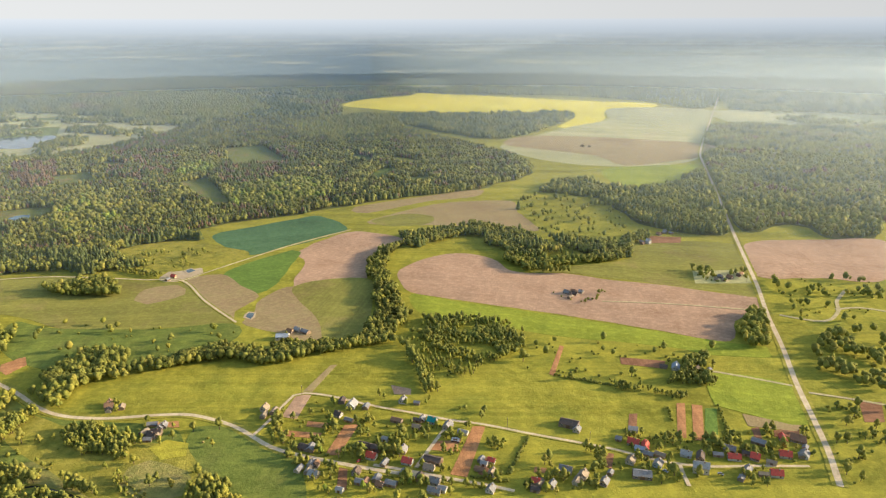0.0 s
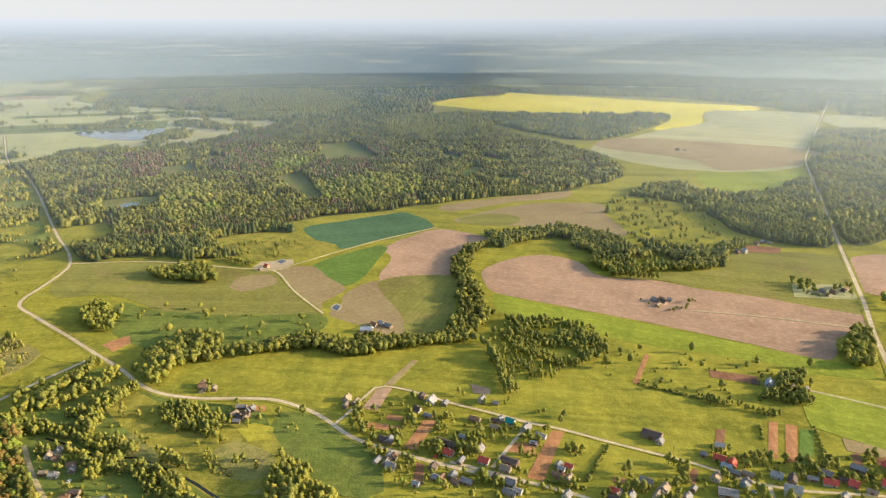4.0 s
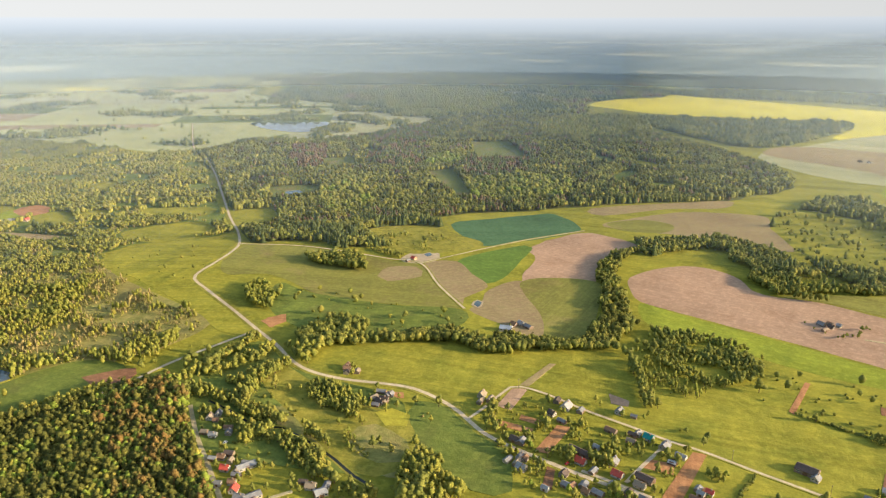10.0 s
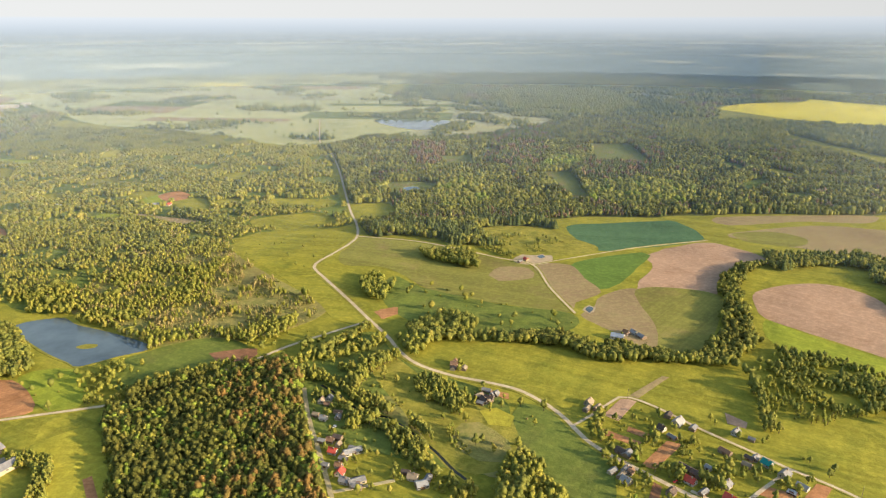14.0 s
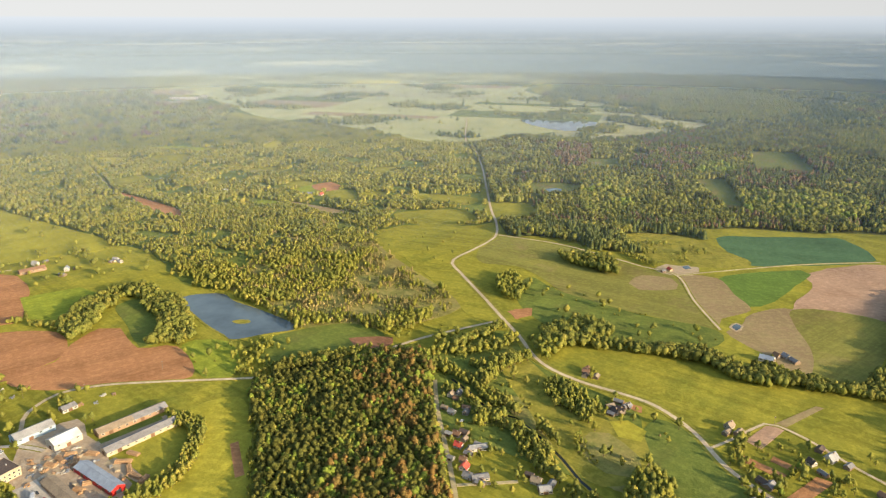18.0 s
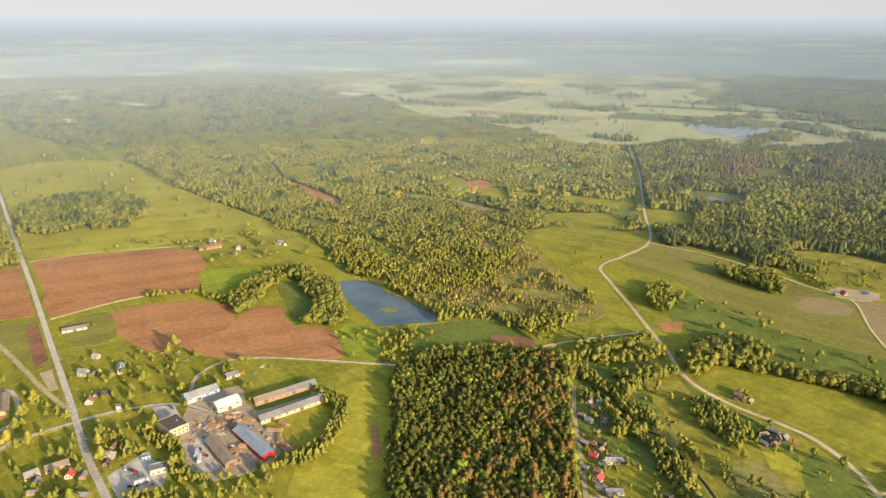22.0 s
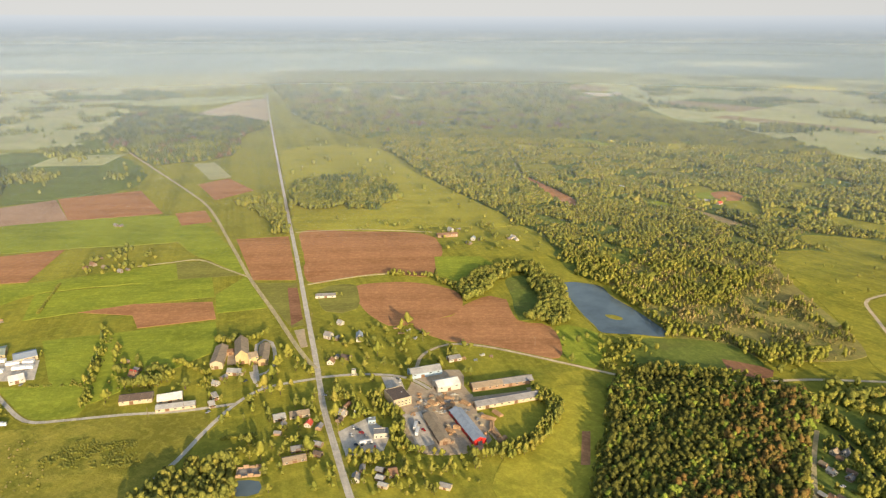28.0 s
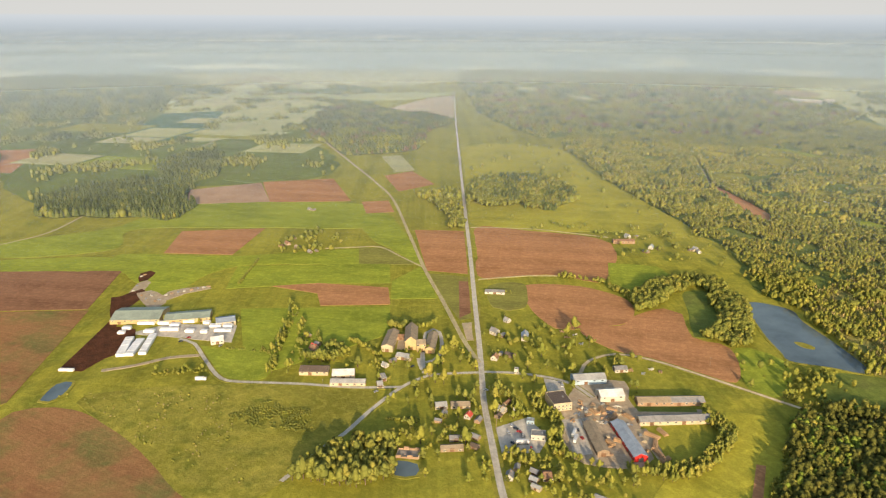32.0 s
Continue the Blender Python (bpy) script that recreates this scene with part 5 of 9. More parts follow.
def scattered(name, poly, count, mix, label, size=1.0):
    """Lone trees and bushes over open ground, too many to name one by one."""
    q = spread(poly, max(4.0, float(np.prod(np.ptp(np.array(poly), axis=0)) / (3.4 * count)) ** 0.5), 0.5)
    q = clear_of_open(q, on_grass=True)
    for bx, by, r in BUILT:
        q = q[np.hypot(q[:, 0] - bx, q[:, 1] - by) > r + 1]
    q = q[soft_noise(q, 19, 4) + RNG.uniform(-0.3, 0.3, len(q)) > 0.16]
    kinds = list(mix)
    which = RNG.choice(len(kinds), size=len(q), p=np.array(list(mix.values())) / sum(mix.values()))
    level = level_at(q)
    for k, kind in enumerate(kinds):
        shape, leaf, tall = KINDS[kind]
        for lv in range(4):
            planted(name, shape, leaf, q[(which == k) & (level == lv)], tall * size * 0.9, lv, label, wide=1.0 if shape in ("fir", "bush") else 1.35)


# ---------- buildings ----------
WALL = {
    "cream": solid("cream_render", (0.54, 0.45, 0.31), (0.42, 0.34, 0.23)),
    "white": solid("whitewash", (0.58, 0.54, 0.46), (0.44, 0.4, 0.33)),
    "wood": solid("weathered_boards", (0.3, 0.22, 0.15), (0.19, 0.14, 0.1), 0.9, 3.0, streak=True),
    "brick": solid("old_brick", (0.40, 0.27, 0.17), (0.3, 0.19, 0.12), 0.9, 4.0),
    "red": solid("red_paint", (0.6, 0.035, 0.03), (0.5, 0.03, 0.025), 0.5),
    "yellow": solid("ochre_render", (0.52, 0.40, 0.2), (0.42, 0.32, 0.17)),
    "blue": solid("pale_blue_paint", (0.36, 0.47, 0.56), (0.3, 0.38, 0.45)),
}
ROOF = {
    "red": solid("red_roof_sheet", (0.62, 0.10, 0.065), (0.5, 0.085, 0.06), 0.55, 2.0),
    "grey": solid("grey_corrugated_roof", (0.28, 0.275, 0.275), (0.2, 0.195, 0.19), 0.75, 2.0, streak=True),
    "light": solid("pale_sheet_roof", (0.4, 0.4, 0.39), (0.3, 0.3, 0.29), 0.5, 1.0),
    "dark": solid("dark_tarred_roof", (0.1, 0.08, 0.07), (0.17, 0.12, 0.09), 0.85, 1.2),
    "brown": solid("rusty_roof", (0.32, 0.18, 0.1), (0.2, 0.13, 0.09), 0.85, 1.5),
    "tan": solid("mossy_tile_roof", (0.36, 0.28, 0.19), (0.25, 0.21, 0.15), 0.85, 1.5),
    "teal": solid("teal_sheet_roof", (0.02, 0.3, 0.27), (0.02, 0.23, 0.2), 0.5, 1.0),
    "green": solid("faded_green_roof", (0.33, 0.38, 0.31), (0.27, 0.32, 0.27), 0.7, 0.6),
    "blue": solid("blue_grey_roof", (0.36, 0.42, 0.5), (0.3, 0.34, 0.4), 0.55, 1.0),
    "white": solid("white_sheet_roof", (0.74, 0.73, 0.7), (0.6, 0.6, 0.57), 0.5, 1.0),
}
PANE = solid("window_pane", (0.03, 0.04, 0.05), (0.05, 0.06, 0.07), 0.12, 1.0, spec=0.6)
FRAME = solid("white_window_frame", (0.75, 0.73, 0.68), None, 0.5)
DOOR = solid("brown_door", (0.2, 0.11, 0.06), None, 0.6)
STONE = solid("concrete", (0.4, 0.37, 0.33), (0.3, 0.27, 0.24), 0.9)
STEEL = solid("galvanised_steel", (0.45, 0.46, 0.47), None, 0.4, metal=0.6)
PLASTIC = solid("white_wrapping", (0.86, 0.86, 0.85), (0.74, 0.74, 0.73), 0.45, 0.8, vary=0.12)
LOG = solid("sawn_timber", (0.5, 0.32, 0.17), (0.36, 0.22, 0.12), 0.9, 2.0)
RUBBER = solid("tyre_rubber", (0.03, 0.03, 0.03), None, 0.9)
CAR_PAINT = {"white": solid("white_car_paint", (0.8, 0.8, 0.8), None, 0.25), "dark": solid("dark_car_paint", (0.05, 0.06, 0.08), None, 0.25),
             "red": solid("red_car_paint", (0.45, 0.03, 0.03), None, 0.25), "grey": solid("grey_car_paint", (0.35, 0.36, 0.38), None, 0.25)}
BUILT = []     # footprints, to keep trees off the houses


def window(parent, x, y, z, w, h, along):
    """A window in a wall: a proud frame and a dark pane. along is the wall's axis."""
    d = 0.07
    if along == "x":
        s = 1 if y > 0 else -1
        frame_ob = part("window", box(x - w / 2, x + w / 2, min(y, y + s * d), max(y, y + s * d), z, z + h), FRAME, parent)
        yy = y + s * d
        part("pane", box(x - w / 2 + 0.12, x + w / 2 - 0.12, min(yy, yy + s * 0.03), max(yy, yy + s * 0.03), z + 0.12, z + h - 0.12), PANE, frame_ob)
    else:
        s = 1 if x > 0 else -1
        frame_ob = part("window", box(min(x, x + s * d), max(x, x + s * d), y - w / 2, y + w / 2, z, z + h), FRAME, parent)
        xx = x + s * d
        part("pane", box(min(xx, xx + s * 0.03), max(xx, xx + s * 0.03), y - w / 2 + 0.12, y + w / 2 - 0.12, z + 0.12, z + h - 0.12), PANE, frame_ob)


def gabled(length, width, eave, ridge):
    """A body with two gables, the ridge along x."""
    bm = bmesh.new()
    a, b = length / 2, width / 2
    v = [bm.verts.new(c) for c in ((-a, -b, 0), (a, -b, 0), (a, b, 0), (-a, b, 0), (-a, -b, eave), (a, -b, eave), (a, b, eave), (-a, b, eave), (-a, 0, ridge), (a, 0, ridge))]
    for f in ((3, 2, 1, 0), (0, 1, 5, 4), (2, 3, 7, 6), (1, 2, 6, 9, 5), (3, 0, 4, 8, 7), (4, 5, 9, 8), (6, 7, 8, 9)):
        bm.faces.new([v[i] for i in f])
    return bm


def roof_slab(length, width, eave, ridge, side, over=0.45, thick=0.16):
    """One sloping roof half with thickness; side is 1 or -1."""
    bm = bmesh.new()
    a, b = length / 2 + over, width / 2
    slope = (ridge - eave) / b
    y1, z1 = side * (b + over), eave - slope * over
    lift = 0.04
    low = [(-a, y1, z1 + lift), (a, y1, z1 + lift), (a, 0, ridge + lift), (-a, 0, ridge + lift)]
    v = [bm.verts.new(c) for c in low] + [bm.verts.new((x, y, z + thick)) for x, y, z in low]
    for f in ((0, 1, 2, 3), (7, 6, 5, 4), (0, 4, 5, 1), (1, 5, 6, 2), (2, 6, 7, 3), (3, 7, 4, 0)):
        bm.faces.new([v[i] for i in f])
    bmesh.ops.recalc_face_normals(bm, faces=bm.faces[:])
    return bm


def stand(root, x, y, turn, reach):
    root.location, root.rotation_euler = (x, y, 0), (0, 0, radians(turn))
    BUILT.append((x, y, reach))
    return root


def house(x, y, turn, length, width, roof, wall, label, eave=3.0, pitch=0.9, category="house", chimney=True):
    """A village house with its ridge along its own x axis."""
    root = tagged(new("house"), label, category, "houses of the village")
    ridge = eave + width / 2 * pitch
    part("plinth", box(-length / 2 - 0.1, length / 2 + 0.1, -width / 2 - 0.1, width / 2 + 0.1, -0.3, 0.5), STONE, root)
    part("wall", gabled(length, width, eave, ridge), WALL[wall], root)
    part("roof", roof_slab(length, width, eave, ridge, 1), ROOF[roof], root)
    part("roof", roof_slab(length, width, eave, ridge, -1), ROOF[roof], root)
    part("ridge_cap", box(-length / 2 - 0.45, length / 2 + 0.45, -0.18, 0.18, ridge + 0.14, ridge + 0.27), ROOF[roof], root)
    if chimney:
        cx = length * 0.18
        stack = part("chimney", box(cx - 0.35, cx + 0.35, -0.9, -0.3, ridge - 1.2, ridge + 0.9), WALL["brick"], root)
        part("chimney_cap", box(cx - 0.45, cx + 0.45, -1.0, -0.2, ridge + 0.9, ridge + 1.02), STONE, stack)
    n = max(2, int(length // 3))
    for s in (-1, 1):
        for k in range(n):
            xx = -length / 2 + (k + 0.5) * length / n
            if s == -1 and k == n // 2:
                part("door", box(xx - 0.55, xx + 0.55, -width / 2 - 0.08, -width / 2, 0.5, 2.55), DOOR, root)
            else:
                window(root, xx, s * width / 2, 1.25, 1.2, 1.3, "x")
        window(root, s * length / 2, -width * 0.2, 1.25, 1.1, 1.3, "y")
        window(root, s * length / 2, width * 0.2, 1.25, 1.1, 1.3, "y")
        if eave > 5:
            for k in range(n):
                window(root, -length / 2 + (k + 0.5) * length / n, s * width / 2, 4.2, 1.2, 1.3, "x")
    return stand(root, x, y, turn, max(length, width) * 0.6)


def outbuilding(x, y, turn, length, width, roof, wall, label, eave=2.4):
    """A small shed or barn with a boarded gate."""
    root = tagged(new("shed"), label, "shed", "sheds of the village")
    ridge = eave + width * 0.3
    part("wall", gabled(length, width, eave, ridge), WALL[wall], root)
    part("roof", roof_slab(length, width, eave, ridge, 1, 0.3, 0.1), ROOF[roof], root)
    part("roof", roof_slab(length, width, eave, ridge, -1, 0.3, 0.1), ROOF[roof], root)
    part("gate", box(-0.9, 0.9, -width / 2 - 0.07, -width / 2, 0.1, 2.1), DOOR, root)
    return stand(root, x, y, turn, max(length, width) * 0.6)


def long_shed(a, b, width, roof, wall, label, eave=4.0, rise=0.22, end=None, roof2=None, category="workshop"):
    """A long low building between the plan points a and b, with a window band, gates and roof sheets laid in bays."""
    a, b = np.array(a, float), np.array(b, float)
    length = float(np.linalg.norm(b - a))
    c = (a + b) / 2
    turn = math.degrees(math.atan2(b[1] - a[1], b[0] - a[0]))
    root = tagged(new("long_shed"), label, category, "long sheds and workshops")
    ridge = eave + width / 2 * rise * 2
    part("wall", gabled(length, width, eave, ridge), WALL[wall], root)
    bays = max(3, int(length / 9))
    for side in (1, -1):
        for k in range(bays):
            bm = roof_slab(length / bays - 0.05, width, eave, ridge, side, 0.0, 0.14)
            y_over = side * 0.5
            for v in bm.verts:
                v.co.x += -length / 2 + (k + 0.5) * length / bays
                if abs(v.co.y) > 0.1:
                    v.co.y += y_over
                    v.co.z -= 0.5 * (ridge - eave) / (width / 2)
            part("roof_bay", bm, ROOF[roof2 if roof2 and k >= bays / 2 else roof], root)
    part("ridge_cap", box(-length / 2, length / 2, -0.25, 0.25, ridge + 0.1, ridge + 0.28), ROOF[roof], root)
    for s in (-1, 1):
        n = max(3, int(length / 6))
        for k in range(n):
            xx = -length / 2 + (k + 0.5) * length / n
            if k % 4 == 1:
                part("gate", box(xx - 1.6, xx + 1.6, min(s * width / 2, s * (width / 2 + 0.08)), max(s * width / 2, s * (width / 2 + 0.08)), 0.1, 3.2), DOOR, root)
            else:
                window(root, xx, s * width / 2, eave - 1.9, 2.2, 1.2, "x")
        if end:
            part("end_wall", box(min(s * length / 2, s * (length / 2 + 0.12)), max(s * length / 2, s * (length / 2 + 0.12)), -width / 2, width / 2, 0, eave), WALL[end], root)
        part("end_gate", box(min(s * (length / 2 + 0.12), s * (length / 2 + 0.2)), max(s * (length / 2 + 0.12), s * (length / 2 + 0.2)), -1.8, 1.8, 0.05, 3.3), STEEL if end else DOOR, root)
    return stand(root, c[0], c[1], turn, length * 0.35)


def flat_block(x, y, turn, length, width, height, roof, wall, label, category="building"):
    """A flat-roofed block with a parapet and rows of windows."""
    root = tagged(new("flat_building"), label, category)
    part("wall", box(-length / 2, length / 2, -width / 2, width / 2, -0.3, height), WALL[wall], root)
    part("roof", box(-length / 2 + 0.3, length / 2 - 0.3, -width / 2 + 0.3, width / 2 - 0.3, height, height + 0.12), ROOF[roof], root)
    for s in (-1, 1):
        part("parapet", box(-length / 2, length / 2, min(s * width / 2, s * (width / 2 - 0.3)), max(s * width / 2, s * (width / 2 - 0.3)), height, height + 0.45), WALL[wall], root)
        part("parapet", box(min(s * length / 2, s * (length / 2 - 0.3)), max(s * length / 2, s * (length / 2 - 0.3)), -width / 2 + 0.3, width / 2 - 0.3, height, height + 0.45), WALL[wall], root)
        for z in np.arange(1.0, height - 1.4, 3.0):
            n = max(2, int(length / 3.2))
            for k in range(n):
                window(root, -length / 2 + (k + 0.5) * length / n, s * width / 2, z, 1.5, 1.4, "x")
    part("vent", box(length * 0.2, length * 0.2 + 0.8, -0.4, 0.4, height + 0.12, height + 1.0), STEEL, root)
    return stand(root, x, y, turn, max(length, width) * 0.6)


def ruin(x, y, turn, length, width, label):
    """Roofless brick walls of an old house, with gaps and rubble."""
    root = tagged(new("ruin"), label, "ruin")
    for s in (-1, 1):
        for k in range(4):
            h = (2.6, 1.4, 3.0, 1.9)[(k + (s > 0)) % 4]
            x0 = -length / 2 + k * length / 4
            part("wall_piece", box(x0, x0 + length / 4 - 0.4, min(s * width / 2, s * (width / 2 - 0.5)), max(s * width / 2, s * (width / 2 - 0.5)), 0, h), WALL["brick"], root)
        part("wall_piece", box(min(s * length / 2, s * (length / 2 - 0.5)), max(s * length / 2, s * (length / 2 - 0.5)), -width / 2 + 0.5, width / 2 - 0.5, 0, 2.4 + s * 0.6), WALL["cream"], root)
    for k in range(4):
        part("rubble", box(-3 + k * 1.8, -2.2 + k * 1.8, -1 + k * 0.5, k * 0.5, 0, 0.5, 0.1), WALL["brick"], root)
    part("floor_slab", box(-length / 2 + 0.5, length / 2 - 0.5, -width / 2 + 0.5, width / 2 - 0.5, -0.2, 0.25), STONE, root)
    return stand(root, x, y, turn, length * 0.6)


def car(x, y, turn, paint, label):
    """A parked car with its cabin, glass and wheels."""
    root = tagged(new("car"), label, "car", "parked cars")
    bm = box(-2.1, 2.1, -0.85, 0.85, 0.35, 0.95, 0.12)
    part("body", bm, CAR_PAINT[paint], root)
    bm = box(-1.1, 1.3, -0.75, 0.75, 0.95, 1.5)
    for v in bm.verts:
        if v.co.z > 1.2:
            v.co.x *= 0.72
            v.co.y *= 0.88
    cabin = part("cabin", bm, PANE, root)
    part("car_roof", box(-0.78, 0.92, -0.65, 0.65, 1.5, 1.55), CAR_PAINT[paint], cabin)
    for sx in (-1.3, 1.3):
        for sy in (-0.86, 0.68):
            bm = bmesh.new()
            bmesh.ops.create_cone(bm, cap_ends=True, segments=10, radius1=0.34, radius2=0.34, depth=0.2, matrix=pose(sx, sy + 0.09, 0.34 - 0.02, 90, 0, 0))
            part("wheel", bm, RUBBER, root)
    root.location, root.rotation_euler = (x, y, 0.62), (0, 0, radians(turn))
    return root


def truck(x, y, turn, label):
    """A lorry trailer with a white box and a cab."""
    root = tagged(new("truck"), label, "truck", "parked trucks")
    part("cargo_box", box(-4.5, 3.0, -1.25, 1.25, 1.0, 3.6, 0.06), CAR_PAINT["white"], root)
    cab = part("cab", box(3.2, 5.2, -1.2, 1.2, 0.6, 3.0, 0.15), CAR_PAINT["white"], root)
    part("windscreen", box(5.2, 5.23, -1.0, 1.0, 1.7, 2.6), PANE, cab)
    part("chassis", box(-4.4, 5.0, -0.5, 0.5, 0.6, 1.0), RUBBER, root)
    for sx in (-3.4, -2.3, 4.0):
        for sy in (-1.1, 1.1):
            bm = bmesh.new()
            bmesh.ops.create_cone(bm, cap_ends=True, segments=12, radius1=0.5, radius2=0.5, depth=0.3, matrix=pose(sx, sy, 0.5, 90, 0, 0))
            part("wheel", bm, RUBBER, root)
    root.location, root.rotation_euler = (x, y, 0.62), (0, 0, radians(turn))
    return root


def pack_row(a, b, width, height, label):
    """A long row of wrapped timber packs laid end to end."""
    a, b = np.array(a, float), np.array(b, float)
    length = float(np.linalg.norm(b - a))
    root = tagged(new("timber_stack"), label, "timber stack", "wrapped timber stacks")
    n = max(1, int(length / 6))
    for k in range(n):
        x0 = -length / 2 + k * length / n
        part("wrapped_pack", box(x0 + 0.1, x0 + length / n - 0.1, -width / 2, width / 2, 0.15, height * (0.94 + 0.06 * (k % 2)), 0.18), PLASTIC, root)
        part("bearer", box(x0 + 0.6, x0 + 1.0, -width / 2, width / 2, -0.2, 0.15), LOG, root)
    c = (a + b) / 2
    root.location, root.rotation_euler = (c[0], c[1], 0.5), (0, 0, math.atan2(b[1] - a[1], b[0] - a[0]))
    BUILT.append((c[0], c[1], length * 0.5))
    return root


def log_pile(x, y, turn, length, label):
    root = tagged(new("log_pile"), label, "log pile", "piles of timber")
    for k in range(7):
        row, col = (0, k) if k < 4 else (1, k - 4 + 0.5)
        bm = bmesh.new()
        bmesh.ops.create_cone(bm, cap_ends=True, segments=8, radius1=0.55, radius2=0.5, depth=length, matrix=pose(0, (col - 1.5) * 1.1, 0.55 + row * 0.95, 0, 90, 0))
        part("log", bm, LOG, root)
    root.location, root.rotation_euler = (x, y, 0.45), (0, 0, radians(turn))
    return root


def pole_thing(label):
    root = tagged(new("power_pole"), label, "power pole", "power poles")
    bm = bmesh.new()
    bmesh.ops.create_cone(bm, cap_ends=True, segments=8, radius1=0.17, radius2=0.11, depth=9.4, matrix=pose(0, 0, 4.4))
    part("pole", bm, WALL["wood"], root)
    part("crossarm", box(-1.0, 1.0, -0.08, 0.08, 8.3, 8.48), WALL["wood"], root)
    for k in (-0.85, 0, 0.85):
        bm = bmesh.new()
        bmesh.ops.create_cone(bm, cap_ends=True, segments=6, radius1=0.09, radius2=0.05, depth=0.3, matrix=pose(k, 0, 8.63 if k else 9.2))
        part("insulator", bm, FRAME, root)
    return root


TREE_KINDS = []
for kind_name, tall, text in (("broad", 9, "leafy green garden tree"), ("light", 8, "garden tree in pale spring leaf"), ("bright", 9, "bright green leafy maple tree"), ("birch", 12, "slender birch in spring leaf"),
                              ("dark", 12, "dark pointed spruce tree"), ("lightbush", 3, "pale green garden bush"), ("bush", 3.2, "round dark green garden bush"), ("light", 12, "tall tree in pale spring leaf")):
    TREE_KINDS.append(tree_thing(kind_name, text, tall))
    TREE_KINDS[-1].location = (0, 0, 0)
USED = set()


def place_tree(k, x, y, size):
    """The first tree of a kind is moved to its place, the next ones are copies."""
    m = pose(x, y, 0.1, 0, 0, RNG.uniform(0, 360)) @ Matrix.Diagonal((size, size, size * RNG.uniform(0.9, 1.15), 1))
    if k in USED:
        copy_thing(TREE_KINDS[k], m)
    else:
        USED.add(k)
        TREE_KINDS[k].matrix_basis = m


def garden_trees(poly, count, kinds, size=1.0):
    """Single trees scattered over gardens, clear of roads, plots and houses."""
    p = np.array(poly, float)
    lo, hi = p.min(0), p.max(0)
    got = np.zeros((0, 2))
    for tries in range(40):
        q = RNG.uniform(lo, hi, (count, 2))
        q = clear_of_open(q[inside(q, poly)], 2.5, True)
        for bx, by, r in BUILT:
            q = q[np.hypot(q[:, 0] - bx, q[:, 1] - by) > r + 2]
        got = np.concatenate([got, q])
        if len(got) >= count:
            break
    for x, y in got[:count]:
        place_tree(int(RNG.choice(kinds)), float(x), float(y), float(size * RNG.uniform(0.6, 1.25)))


def tree_row(pts, gap, kinds, size=1.0):
    for x, y in spline(pts, gap):
        if RNG.uniform() < 0.85:
            place_tree(int(RNG.choice(kinds)), float(x + RNG.uniform(-1.5, 1.5)), float(y + RNG.uniform(-1.5, 1.5)), float(size * RNG.uniform(0.7, 1.2)))


def heap(x, y, size, material, label):
    """A low heap of loose pieces: scrap, boards and rubble."""
    root = tagged(new("scrap_heap"), label, "scrap heap", "heaps in the yards")
    for k in range(8):
        a, d = RNG.uniform(0, 6.28), size * RNG.uniform(0, 0.5)
        w, l, h = RNG.uniform(0.4, 1.1), RNG.uniform(0.8, 2.6), RNG.uniform(0.3, 0.9)
        bm = box(-l / 2, l / 2, -w / 2, w / 2, -0.3, h + max(0.0, 0.8 - d * 0.4))
        piece = part("piece", bm, material, root)
        piece.location, piece.rotation_euler = (math.cos(a) * d, math.sin(a) * d, 0), (RNG.uniform(-0.2, 0.2), RNG.uniform(-0.2, 0.2), RNG.uniform(0, 6.28))
    root.location = (x, y, 0.2)
    return root

house(-147, 505, 83, 6.8, 5.9, "tan", "cream", "cream village house with a mossy tan roof", 2.4)
outbuilding(-145.2, 494.4, 83, 7.7, 4.2, "tan", "wood", "small weathered wooden shed with a mossy tan roof", 2.2)
house(-76, 510, 77, 9.3, 7.2, "light", "white", "white village house with a pale sheet roof", 2.4)
outbuilding(-63.8, 507.7, 77, 6.7, 4.8, "grey", "wood", "small weathered wooden shed with a grey corrugated roof", 2.2)
house(-85, 495, -27, 5.6, 5.2, "dark", "white", "white village house with a dark roof", 2.4)
outbuilding(-75.4, 486.9, -27, 7.4, 3.9, "grey", "brick", "small brick shed with a grey corrugated roof", 2.2)
house(-34, 517, 77, 6.8, 5.2, "grey", "white", "white village house with a grey corrugated roof", 2.4)
outbuilding(-22.1, 513.4, 167, 4.8, 3.7, "grey", "wood", "small weathered wooden shed with a grey corrugated roof", 2.2)
house(-17, 488, 73, 5.6, 4.5, "grey", "wood", "weathered wooden village house with a grey corrugated roof", 2.4)
outbuilding(-21.1, 476.8, 163, 6.5, 4.9, "tan", "brick", "small brick shed with a mossy tan roof", 2.2)
house(-8.8, 485.4, -25, 6.8, 5.9, "teal", "white", "white village house with a teal sheet roof", 2.4)
outbuilding(-20.5, 486.4, -25, 7.0, 3.8, "dark", "brick", "small brick shed with a dark roof", 2.2)
house(3.4, 477.4, 71, 8.1, 6.5, "grey", "cream", "cream village house with a grey corrugated roof", 2.4)
house(-52.6, 437.6, -21, 7.4, 5.9, "red", "white", "white village house with a bright red roof", 2.4)
outbuilding(-42.5, 429.5, 69, 7.3, 4.1, "grey", "wood", "small weathered wooden shed with a grey corrugated roof", 2.2)
house(-25.9, 430.9, -21, 7.4, 5.9, "red", "white", "white village house with a bright red roof", 2.4)
outbuilding(-28.3, 418.1, 69, 7.0, 4.0, "grey", "wood", "small weathered wooden shed with a grey corrugated roof", 2.2)
